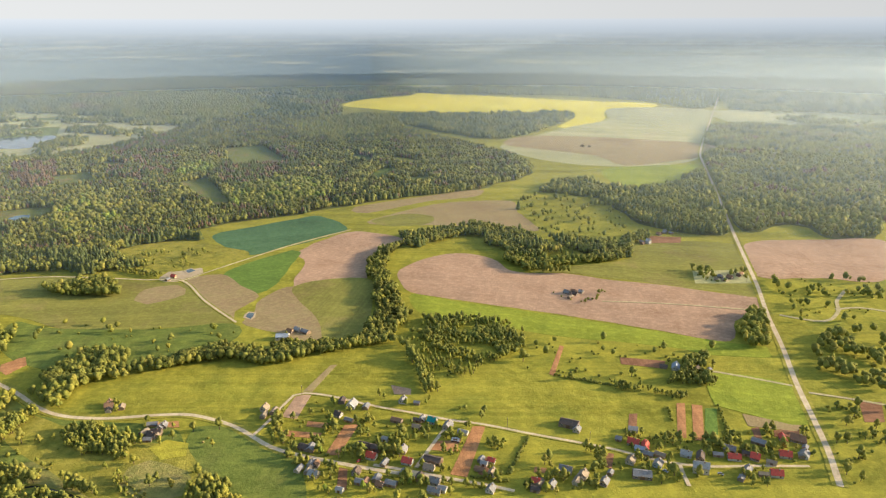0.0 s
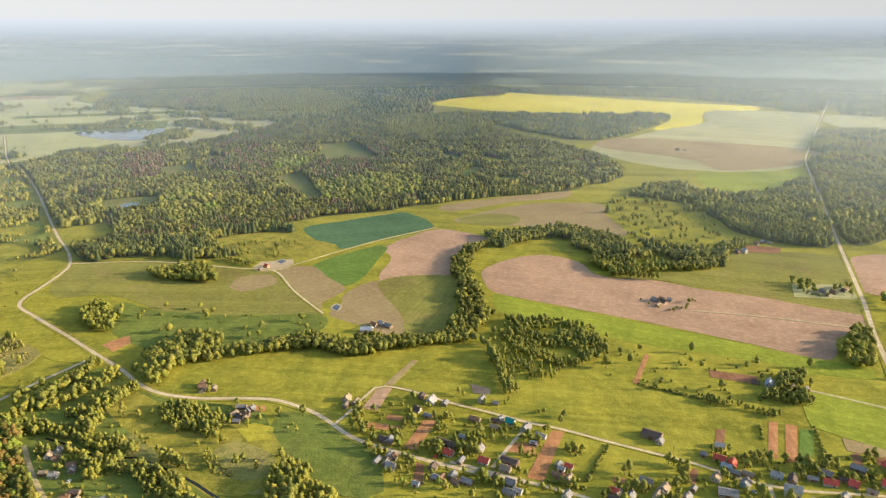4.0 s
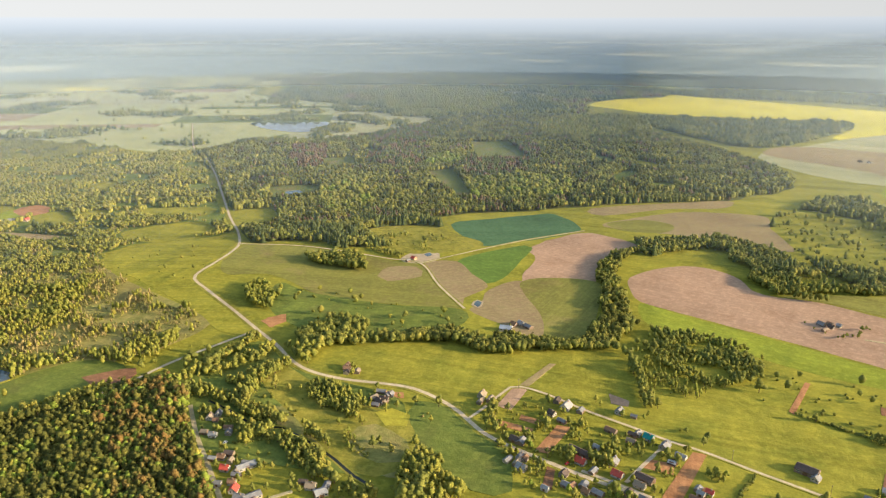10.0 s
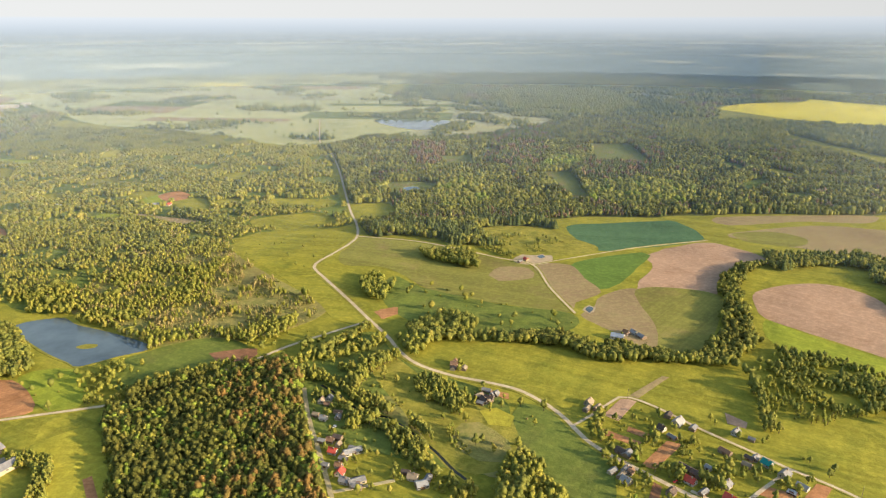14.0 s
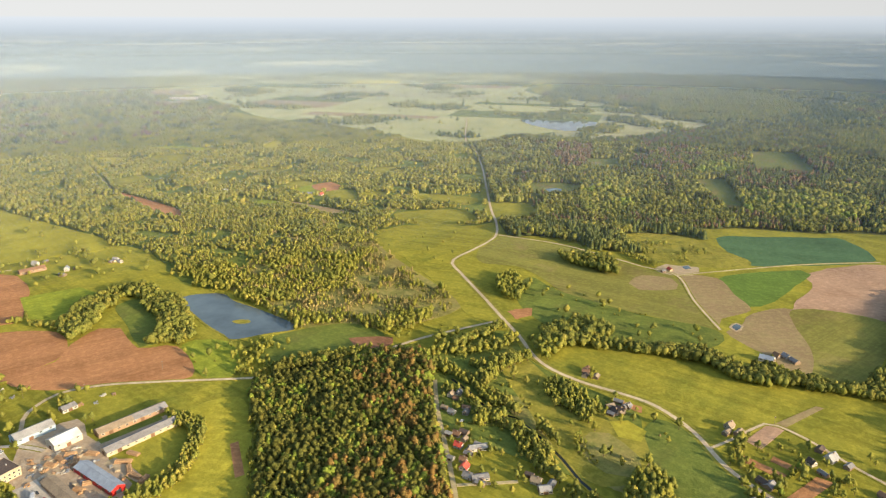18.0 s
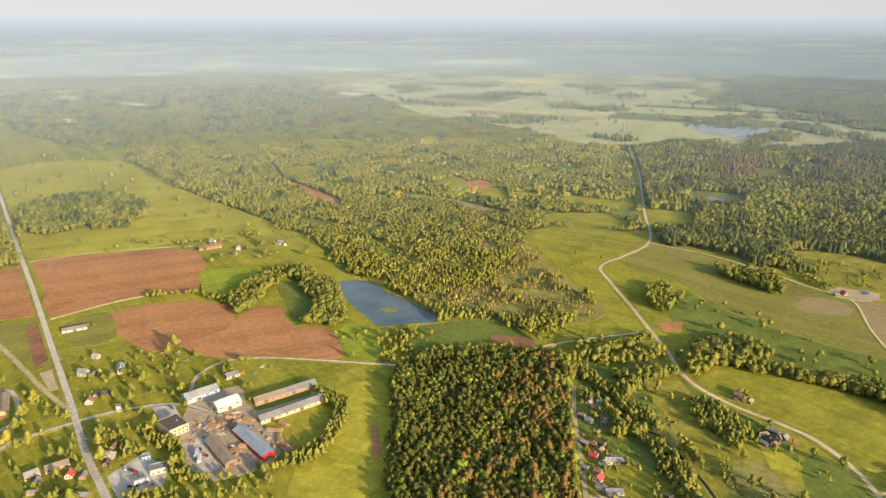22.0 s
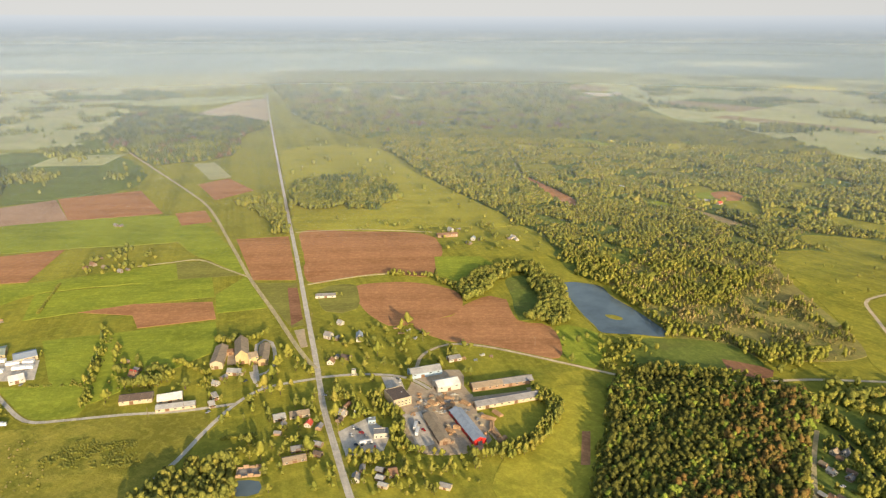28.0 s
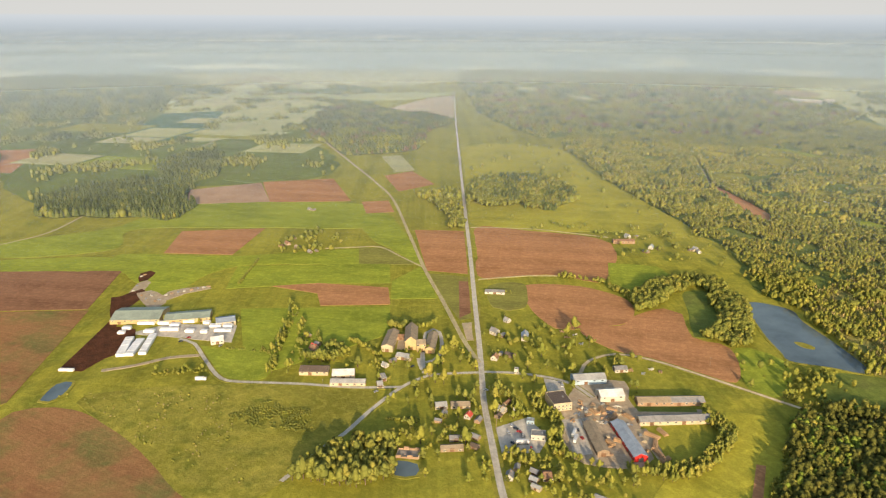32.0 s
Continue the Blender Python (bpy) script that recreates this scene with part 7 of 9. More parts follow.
outbuilding(-413.3, 73, 52, 6, 5, "grey", "wood", "small weathered wooden shed with a grey corrugated roof", 2.4)
outbuilding(-404.4, 71.4, 52, 6, 5, "light", "wood", "small weathered wooden shed with a pale sheet roof", 2.4)
outbuilding(-396.1, 71.8, 52, 7, 4, "light", "cream", "small cream shed with a pale sheet roof", 2.4)
outbuilding(-383.4, 112.3, 53, 8, 5, "grey", "cream", "small cream shed with a grey corrugated roof", 2.4)
outbuilding(-621, -110, 51, 6, 5, "grey", "wood", "small weathered wooden shed with a grey corrugated roof", 2.4)
long_shed((-543, 125), (-545, 154), 12, "light", "blue", "pale grey workshop with a low roof", 5)
long_shed((-514, 141), (-516, 162), 13, "white", "white", "white sheet metal workshop hall", 5.5)
long_shed((-506, 171), (-506, 227), 10, "tan", "brick", "long workshop shed of brick and grey sheets", 3.8, roof2="grey")
long_shed((-477, 164), (-479, 222), 10, "grey", "cream", "long grey roofed workshop shed", 3.6)
long_shed((-472.4, 123.9), (-432, 126.1), 9, "tan", "wood", "long weathered storage shed", 4)
long_shed((-472.4, 146.2), (-425.2, 151.4), 10, "blue", "red", "long blue grey shed with red end walls", 4.5, end="red")
long_shed((-563, 167), (-564, 179), 8, "grey", "white", "small grey and white shed by a lane", 3)
long_shed((-408.2, 77.8), (-407.9, 84.2), 9, "brown", "wood", "brown wooden barn by gardens", 3)
flat_block(-505, 106, 101, 16, 20, 7, "dark", "cream", "cream office block with a dark tarred roof")
flat_block(-457.6, 82.4, 80, 11, 8, 4, "grey", "white", "flat roofed white shop beside a parking lot", "shop")
flat_block(-477.5, 79.1, 80, 6, 5, 3.4, "light", "blue", "pale blue kiosk beside a parking lot", "kiosk")
flat_block(-560, 78, 80, 4, 4, 5, "grey", "white", "small white transformer house", "transformer house")
house(-495.4, 57.7, 52, 7.4, 5.9, "light", "cream", "cream village house with a pale sheet roof", 2.4)
outbuilding(-487, 54.6, 142, 4.8, 4.5, "dark", "wood", "small weathered wooden shed with a dark roof", 2.2)
long_shed((-605, -41), (-642, -36), 11, "tan", "cream", "old side wing of a brick hall", 6, category="hall")
long_shed((-609, -18), (-644, -18), 12, "tan", "yellow", "tall old brick hall with a steep tan roof", 9, 0.42, category="hall")
long_shed((-610, -13), (-611, -4), 11, "tan", "yellow", "brick cross wing of an old hall", 8, category="hall")
long_shed((-601, 0), (-637, 4), 9, "tan", "yellow", "ochre walled wing of an old hall", 5, category="hall")
long_shed((-594, -31), (-589, -17), 8, "light", "cream", "low cream front wing of an old hall", 3.5, category="hall")
long_shed((-634, -35), (-633, -22), 6, "brown", "brick", "low rear wing of an old hall", 4, category="hall")
long_shed((-566, -117), (-565, -91), 12, "dark", "cream", "long cream shed with a dark roof", 4)
long_shed((-557, -87), (-558, -67), 12, "white", "cream", "long cream shed with a white roof", 4.5)
long_shed((-544, -87), (-543, -56), 8, "light", "cream", "long low cream shed with a pale roof", 3.2)
long_shed((-539, -46), (-540, -41), 8, "light", "cream", "small cream shed by the lane", 3)
long_shed((-550, -44), (-552, -40), 9, "grey", "white", "small grey roofed workshop", 4)
house(-575, -41, 51, 5.6, 4.5, "light", "white", "white village house with a pale sheet roof", 2.4)
outbuilding(-584.7, -34.3, 141, 6.1, 4.8, "grey", "wood", "small weathered wooden shed with a grey corrugated roof", 2.2)
house(-611, -112, 56, 7.4, 5.9, "brown", "cream", "cream village house with a rusty brown roof", 2.4)
outbuilding(-602.7, -105.2, 146, 4.9, 3.6, "grey", "brick", "small brick shed with a grey corrugated roof", 2.2)
long_shed((-503, 4), (-504, 14), 8, "light", "cream", "low cream row of garages", 2.8, category="garages")
long_shed((-504, 17), (-504, 33), 8, "tan", "cream", "low cream row of garages", 2.8, category="garages")
long_shed((-455.7, 14.3), (-455.6, 24.5), 6, "grey", "wood", "low wooden row of sheds", 2.6)
long_shed((-442.8, 7.4), (-443.8, 24.5), 6, "tan", "wood", "low weathered row of sheds", 2.6)
ruin(-437.9, -15.9, 82, 17, 11, "roofless brick ruin beside a pond")
long_shed((-691, -335), (-693, -284), 34, "green", "yellow", "wide timber works hall with a faded green roof", 5, 0.1, category="factory")
long_shed((-684, -280), (-692, -234), 22, "green", "yellow", "long timber works hall with a faded green roof", 4.6, 0.1, category="factory")
long_shed((-674, -224), (-680, -205), 16, "blue", "cream", "timber works hall with a grey roof", 4.2, 0.12, category="factory")
long_shed((-628, -216), (-632, -204), 11, "white", "white", "white storage tent hall", 4)
pack_row((-598, -292), (-637, -298), 8, 3.4, "row of timber packs in white wrapping")
pack_row((-599, -284), (-633, -286), 8, 3.4, "row of timber packs in white wrapping")
pack_row((-602, -273), (-645, -278), 7, 3.2, "row of timber packs in white wrapping")
pack_row((-572, -336), (-571, -322), 3, 2.4, "row of timber packs in white wrapping")
pack_row((-674, -305), (-674, -287), 5, 3, "row of timber packs in white wrapping")
pack_row((-674, -284), (-674, -272), 5, 3, "row of timber packs in white wrapping")
pack_row((-654, -291), (-654, -280), 5, 3, "row of timber packs in white wrapping")
pack_row((-658, -276), (-658, -257), 5, 3, "row of timber packs in white wrapping")
pack_row((-669, -270), (-669, -260), 5, 3, "row of timber packs in white wrapping")
pack_row((-654, -249), (-653, -240), 5, 3, "row of timber packs in white wrapping")
pack_row((-652, -233), (-652, -226), 5, 3, "row of timber packs in white wrapping")
pack_row((-666, -228), (-666, -216), 5, 3, "row of timber packs in white wrapping")
pack_row((-655, -220), (-654, -202), 5, 3, "row of timber packs in white wrapping")
pack_row((-666, -214), (-665, -204), 5, 3, "row of timber packs in white wrapping")
pack_row((-662, -316), (-662, -307), 5, 3, "row of timber packs in white wrapping")
pack_row((-651, -316), (-651, -309), 5, 3, "row of timber packs in white wrapping")
pack_row((-678, -259), (-678, -247), 5, 3, "row of timber packs in white wrapping")
pack_row((-675, -237), (-674, -230), 5, 3, "row of timber packs in white wrapping")
pack_row((-679, -312), (-679, -306), 5, 3, "row of timber packs in white wrapping")
truck(-551, -202, 90, "white lorry parked by the road")
truck(-451.9, 109.6, 158, "white lorry parked in a yard")
truck(-459.7, 110, 158, "white lorry parked in a yard")
truck(-498, 70, 162, "white lorry parked in a yard")
truck(-448.9, 68.8, 91, "white lorry parked in a yard")
car(-473.2, 63.9, 166, "white", "white painted parked motor car")
car(-468.8, 66.5, 53, "dark", "dark painted parked motor car")
car(-464.4, 68.5, 61, "red", "red painted parked motor car")
car(-459.3, 70.8, 176, "grey", "grey painted parked motor car")
car(-463.3, 60.4, 12, "white", "white painted parked motor car")
car(-449.2, 61.9, 39, "dark", "dark painted parked motor car")
car(-442, 74.6, 165, "red", "red painted parked motor car")
car(-540, 114, 36, "grey", "grey painted parked motor car")
car(-535, 115, 149, "white", "white painted parked motor car")
car(-465.5, 114.5, 2, "dark", "dark painted parked motor car")
car(-454.9, 115.2, 28, "red", "red painted parked motor car")
car(-466.1, 149.1, 58, "grey", "grey painted parked motor car")
car(-529, 48, 73, "white", "white painted parked motor car")
car(-116.1, 443.6, 53, "dark", "dark painted parked motor car")
car(24.5, 422.7, 56, "red", "red painted parked motor car")
car(194.5, 416.1, 143, "grey", "grey painted parked motor car")
car(156.7, 419.4, 131, "white", "white painted parked motor car")
car(-630, -246, 107, "dark", "dark painted parked motor car")
car(-639, -241, 129, "red", "red painted parked motor car")
car(-620, -204, 154, "grey", "grey painted parked motor car")
car(-308.9, 371.7, 81, "white", "white painted parked motor car")
car(-573, -16, 137, "dark", "dark painted parked motor car")
car(-61.2, 432.6, 48, "red", "red painted parked motor car")
car(-528, -46, 119, "grey", "grey painted parked motor car")
log_pile(-457.2, 169.5, 45, 12, "pile of sawn logs in a yard")
log_pile(-444.6, 167.5, 159, 12, "pile of sawn logs in a yard")
log_pile(-461.5, 178.8, 20, 10, "pile of sawn logs in a yard")
log_pile(-433.9, 167.5, 10, 10, "pile of sawn logs in a yard")
log_pile(-484, 159, 28, 9, "pile of sawn logs in a yard")
log_pile(-484, 147, 153, 9, "pile of sawn logs in a yard")
log_pile(-494, 140, 6, 10, "pile of sawn logs in a yard")
log_pile(-492, 133, 25, 9, "pile of sawn logs in a yard")
log_pile(-495, 148, 51, 8, "pile of sawn logs in a yard")
log_pile(-450.8, 142.4, 65, 8, "pile of sawn logs in a yard")
log_pile(-445.9, 149, 21, 8, "pile of sawn logs in a yard")
log_pile(-448, 134.9, 27, 8, "pile of sawn logs in a yard")
log_pile(-426.2, 169.2, 119, 9, "pile of sawn logs in a yard")
for k in range(14):
    heap(-505 + 2.4 * k + RNG.uniform(-3, 3), 124 + (k * 17 % 34) + RNG.uniform(-3, 3), RNG.uniform(3, 6), (LOG, STEEL, WALL["white"], WALL["brick"])[k % 4],
         ("heap of boards and offcuts in a yard", "heap of scrap metal in a yard", "heap of pale rubble in a yard", "heap of broken bricks in a yard")[k % 4])
heap(-480, 113.2, 5, LOG, "heap of boards and offcuts in a yard")
heap(-490, 119, 6, STEEL, "heap of scrap metal in a yard")
heap(-504, 135, 7, WALL["brick"], "heap of broken bricks in a yard")
heap(-490, 135, 5, WALL["white"], "heap of pale rubble in a yard")
heap(-505, 146, 6, LOG, "heap of boards and offcuts in a yard")
heap(-492, 149, 7, STEEL, "heap of scrap metal in a yard")
heap(-482, 142, 5, WALL["brick"], "heap of broken bricks in a yard")
heap(-501, 154, 6, WALL["white"], "heap of pale rubble in a yard")
heap(-489, 156, 7, LOG, "heap of boards and offcuts in a yard")
heap(-473.5, 156, 5, STEEL, "heap of scrap metal in a yard")
heap(-475.5, 142.4, 6, WALL["brick"], "heap of broken bricks in a yard")
heap(-476.7, 134.8, 7, WALL["white"], "heap of pale rubble in a yard")
heap(-457.8, 149, 5, LOG, "heap of boards and offcuts in a yard")
heap(-453.2, 153.1, 6, STEEL, "heap of scrap metal in a yard")
heap(-440, 147.3, 7, WALL["brick"], "heap of broken bricks in a yard")
heap(-455.3, 139.1, 5, WALL["white"], "heap of pale rubble in a yard")
heap(-510, 125, 6, LOG, "heap of boards and offcuts in a yard")
heap(-498, 128, 7, STEEL, "heap of scrap metal in a yard")
heap(-560, 209, 5, WALL["brick"], "heap of broken bricks in a yard")
heap(-565, 202, 6, WALL["white"], "heap of pale rubble in a yard")
heap(-564, 183, 7, LOG, "heap of boards and offcuts in a yard")
heap(-557, 192, 5, STEEL, "heap of scrap metal in a yard")
heap(-634, 138, 6, WALL["brick"], "heap of broken bricks in a yard")
heap(-639, 148, 7, WALL["white"], "heap of pale rubble in a yard")
heap(-615, 132, 5, LOG, "heap of boards and offcuts in a yard")
heap(-619, 150, 6, STEEL, "heap of scrap metal in a yard")
heap(-648, 135, 7, WALL["brick"], "heap of broken bricks in a yard")
heap(-631, 160, 5, WALL["white"], "heap of pale rubble in a yard")
POLES = [(-611, 155), (-570, 258), (-690, 54), (-609, 45), (-521, 50), (-468.6, 51.3), (-843, 64), (-966, 67), (-1126, 69), (318, 621), (373, 801), (-121, 529), (110.7, 456.5), (50.1, 476.8), (-76.3, 436.2), (-580, 194), (-539, -65), (-535, -92)]
first_pole = pole_thing("grey wooden power pole with a crossarm")
first_pole.location = (*POLES[0], 0)
for px, py in POLES[1:]:
    copy_thing(first_pole, pose(px, py, 0, 0, 0, (px * 7) % 90))
garden_trees([(-151, 493), (-84.9, 490.4), (-38.9, 490.2), (19.8, 483), (-21.5, 423.9), (-101.9, 437.5)], 40, [0, 1, 1, 2, 5, 6, 5], 1.0)
garden_trees([(-103.4, 444.7), (-21.5, 423.9), (45.3, 410.6), (36.7, 394.8), (-68.2, 385.4), (-105.7, 416.3)], 30, [0, 1, 1, 2, 5, 5], 1.0)
garden_trees([(133.2, 465.9), (169.9, 451.2), (223, 467), (288, 480), (264, 430), (164.8, 434), (129.1, 447.6)], 22, [0, 1, 1, 5, 5], 1.0)
garden_trees([(-613, -57), (-587, 10), (-529, 36), (-484, -3.4), (-460.5, -36.9), (-398.7, 31.5), (-389.6, 45.7), (-485, 67.9), (-508, 43), (-535, 8)], 50, [0, 1, 1, 7, 5, 5], 1.0)
garden_trees([(-545, 52), (-533, 105), (-479.2, 94.4), (-468.8, 65.4), (-488.9, 50.2)], 16, [0, 1, 7], 1.0)
garden_trees([(-440.8, 52.7), (-414.4, 140.1), (-371.8, 126.7), (-388.8, 49.3)], 36, [1, 1, 0, 5], 1.0)
garden_trees([(-681, 56), (-659, 155), (-549, 129), (-567, 49)], 26, [1, 0, 7, 5, 5], 1.0)
garden_trees([(-357, 401), (-285, 443), (-202, 344.5), (-257.1, 303.4)], 34, [1, 1, 0, 5, 5], 1.0)
garden_trees([(-121, 529), (35, 533), (33.2, 488.3), (-108, 488)], 14, [0, 1, 5, 0], 1.0)
tree_row([(163, 736), (171, 748), (175, 744), (184, 763), (193, 771)], 5, [0, 0, 6], 0.9)
tree_row([(131, 766), (138, 756), (147, 746), (157, 739)], 7, [5, 6, 5], 0.9)
tree_row([(-590, 13), (-612, 25), (-587, 34), (-568, 43)], 7, [1, 7], 1.0)
tree_row([(-668, -133), (-609, -131), (-563, -127)], 7, [1, 7], 0.8)
tree_row([(-722, -154), (-639, -150), (-603, -151)], 7, [1, 7, 4], 0.7)
for k, ob in enumerate(TREE_KINDS):
    if k not in USED:
        for child in list(ob.children):
            bpy.data.objects.remove(child)
        bpy.data.objects.remove(ob)
heap(-820, -358, 4, WALL["white"], "heap of pale rubble behind a works")
heap(-825, -356, 3, LOG, "heap of boards and offcuts behind a works")
heap(-787, -351, 3, STEEL, "heap of scrap metal behind a works")
heap(-770, -348, 3, WALL["white"], "heap of pale rubble behind a works")
heap(-755, -333, 3, LOG, "heap of boards and offcuts behind a works")
heap(-745, -324, 4, STEEL, "heap of scrap metal behind a works")
heap(-754, -322, 3, WALL["white"], "heap of pale rubble behind a works")
heap(-737, -311, 3, LOG, "heap of boards and offcuts behind a works")
heap(-741, -308, 3, STEEL, "heap of scrap metal behind a works")
heap(-756, -305, 3, WALL["white"], "heap of pale rubble behind a works")
heap(-761, -300, 3, LOG, "heap of boards and offcuts behind a works")
heap(-765, -294, 3, STEEL, "heap of scrap metal behind a works")
heap(-768, -288, 3, WALL["white"], "heap of pale rubble behind a works")
heap(-772, -281, 3, LOG, "heap of boards and offcuts behind a works")
heap(-776, -275, 3, STEEL, "heap of scrap metal behind a works")
heap(-780, -269, 3, WALL["white"], "heap of pale rubble behind a works")
heap(-783, -264, 2.5, LOG, "heap of boards and offcuts behind a works")
heap(-497, 134, 3, WALL["cream"], "heap of pale rubble in a yard")
heap(-493, 138, 2.5, LOG, "heap of boards and offcuts in a yard")
heap(-489, 141, 3, WALL["brick"], "heap of broken bricks in a yard")
heap(-493, 147, 2.5, STEEL, "heap of scrap metal in a yard")
heap(-488, 151, 3, WALL["cream"], "heap of pale rubble in a yard")
heap(-482, 142, 3, LOG, "heap of boards and offcuts in a yard")
heap(-483, 137, 2.5, WALL["brick"], "heap of broken bricks in a yard")
heap(-477.5, 146.3, 2.5, STEEL, "heap of scrap metal in a yard")
heap(-494, 155, 2, WALL["cream"], "heap of pale rubble in a yard")
heap(-489, 128, 2.5, LOG, "heap of boards and offcuts in a yard")
heap(-481.6, 130.9, 2, WALL["brick"], "heap of broken bricks in a yard")
heap(-458.5, 160.7, 2.5, STEEL, "heap of scrap metal in a yard")
heap(-450.3, 161.3, 2.5, WALL["cream"], "heap of pale rubble in a yard")
heap(-437.9, 160.8, 2, LOG, "heap of boards and offcuts in a yard")
heap(-462.8, 154.1, 2, WALL["brick"], "heap of broken bricks in a yard")
heap(-449.2, 153.2, 2, STEEL, "heap of scrap metal in a yard")
heap(-455.9, 134.8, 2, WALL["cream"], "heap of pale rubble in a yard")
heap(-444.3, 133.9, 2, LOG, "heap of boards and offcuts in a yard")
heap(-433.3, 132.1, 2, WALL["brick"], "heap of broken bricks in a yard")
wood("hill_wood", [(-490, 302), (-495, 334), (-474, 383), (-442, 425), (-416, 441), (-364, 396), (-306, 342.4), (-255.1, 290.4), (-219.3, 242.3), (-295.3, 185.7), (-360, 211), (-413, 255)], {"deep": 1.5, "aspen": 1.5, "bright": 0.8, "light": 0.6}, "dense mixed wood of spring green leaves", 5.2, 0, 40, 0.74, 2.0, loose=0.42, wide=1.4)
wood("hill_wood", [(-439, 392), (-432, 423), (-413, 437), (-364, 396), (-306, 342.4), (-255.1, 290.4), (-219.3, 242.3), (-287.5, 191.5), (-320, 235), (-350.7, 309.1), (-408, 351)], {"rust": 1.9, "bright": 1.0, "deep": 0.9}, "rusty pines and young leaves at a wood's edge", 6.0, 0.42, 17, 0.86, 5.0, loose=0.35, wide=1.25)
belt("wood_edge", [(-489, 306), (-451, 279), (-409, 251), (-374, 225), (-343, 203)], 12, {"light": 2, "lightbush": 1, "broad": 1}, "leafy young trees along a wood's edge", 4.6, 0.68, 3.0, keep_open=False)
belt("wood_edge", [(-493, 312), (-492, 339), (-475, 383), (-453, 413)], 13, {"light": 3, "lightbush": 1}, "leafy young trees along a wood's edge", 4.6, 0.75, 4.0, keep_open=False)
belt("wood_edge", [(-393, 426), (-355, 390), (-304.6, 343.4), (-269.7, 309.4)], 8, {"light": 2, "rust": 1}, "leafy young trees along a sandy lane", 4.6, 0.8, 5.0, keep_open=False)
belt("river_trees", [(-66, 981), (-92, 911), (-87, 820), (-66, 745), (-55, 696), (-69, 648), (-96, 632), (-139, 615), (-181, 602), (-228, 608), (-268, 591), (-306, 588)], 34, {"deep": 2.2, "broad": 1.2, "light": 1.2}, "leafy trees along a stream", 6.0, 1.0, 1.0)
wood("stream_wood", [(-329, 510), (-352, 551), (-357, 592), (-339, 620), (-316, 602), (-307, 566), (-317, 532), (-314, 507)], {"broad": 1, "light": 2}, "leafy spring trees by a stream", 6.5, 0.0, 60, 1.0, 1.0, keep_open=False)
belt("river_trees", [(-61, 967), (-12, 1000), (56, 1030), (95, 980), (110, 892), (120, 848), (187, 865), (253, 904), (308, 999)], 48, {"broad": 3, "dark": 1}, "leafy trees along a stream", 6.0, 1.0, 1.0)
wood("spruce_wood", [(-25, 699), (30, 696), (81, 664), (76, 618), (59, 599), (37, 585), (6, 594), (-22, 641)], {"dark": 0.4, "broad": 2.0, "light": 1.6}, "young mixed wood in the meadows", 4.8, 0.37, 20, 0.62, 1.0, keep_open=False)
wood("birch_wood", [(-35, 661), (6, 594), (37, 574), (36, 543), (9, 561), (-19, 569), (-29, 609)], {"birch": 2, "broad": 1, "bush": 1}, "thin birch wood", 8, 0.5, 25, 0.7, 1.0, keep_open=False)
belt("hedge_trees", [(-39, 627), (-22, 574), (-10, 532)], 9, {"broad": 2, "light": 1}, "row of trees between meadows", 6.0, 1.0, 1.0, keep_open=False)
belt("hedge_trees", [(149, 542), (164, 539), (180, 534), (206, 522)], 9, {"broad": 2, "bush": 1}, "low hedge of leafy trees", 4.5, 0.55, 1.0, keep_open=False)
wood("farm_grove", [(222, 566), (227, 588), (251, 593), (237, 544), (208, 546), (212, 556)], {"broad": 2, "deep": 1}, "grove of trees round a farmhouse", 4.6, 0.0, 60, 0.66, 1.0, keep_open=False)
wood("roadside_grove", [(301, 657), (344, 709), (352, 688), (323, 622), (297, 620)], {"broad": 1, "light": 1}, "grove of leafy trees by the road", 6, 0.0, 60, 1.0, 1.0, keep_open=False)
wood("far_wood", [(846, 2189), (1409, 2223), (683, 1029), (553, 1062), (471, 1018), (463, 1072), (523, 1292), (614, 1613)], {"dark": 1, "broad": 2.4, "brown": 0.5}, "large leafy wood beside the straight road", 8.5, 0.1, 120, 1.0, 1.0)
wood("far_wood", [(292, 1270), (490, 1499), (556, 1512), (497, 1246), (437, 1030), (359, 1018), (327, 1056), (297, 1156)], {"dark": 1.2, "broad": 2}, "mixed wood beside the straight road", 7, 0.0, 60, 1.0, 1.0)
wood("forest_stand", [(-978, 1568), (-964, 1626), (-900, 1597), (-759, 1332), (-782, 1302), (-843, 1341)], {"brown": 3, "dark": 1}, "stand of bare brown trees in the forest", 6.6, 0.12, 40, 0.98, 2.0)
wood("forest_stand", [(-862, 1808), (-845, 2009), (-746, 1946), (-593, 1507), (-603, 1377), (-696, 1444)], {"brown": 2, "dark": 1, "broad": 1}, "stand of bare brown trees in the forest", 6.6, 0.12, 40, 0.98, 2.0)
wood("forest_stand", [(-685, 1195), (-671, 1256), (-589, 1231), (-507, 1049), (-534, 999), (-588, 1016)], {"bright": 1, "broad": 2}, "stand of bright green leafy trees in the forest", 6.6, 0.12, 40, 0.98, 2.0)
wood("forest_stand", [(-410, 1313), (-337, 1381), (-226, 1383), (-212, 1246), (-290, 1177), (-374, 1192)], {"bright": 1, "broad": 2}, "stand of bright green leafy trees in the forest", 6.6, 0.12, 40, 0.98, 2.0)
wood("forest_stand", [(-585, 1507), (-565, 1574), (-525, 1561), (-495, 1459), (-549, 1423)], {"bright": 1, "broad": 1}, "stand of bright green leafy trees in the forest", 6.6, 0.12, 40, 0.98, 2.0)
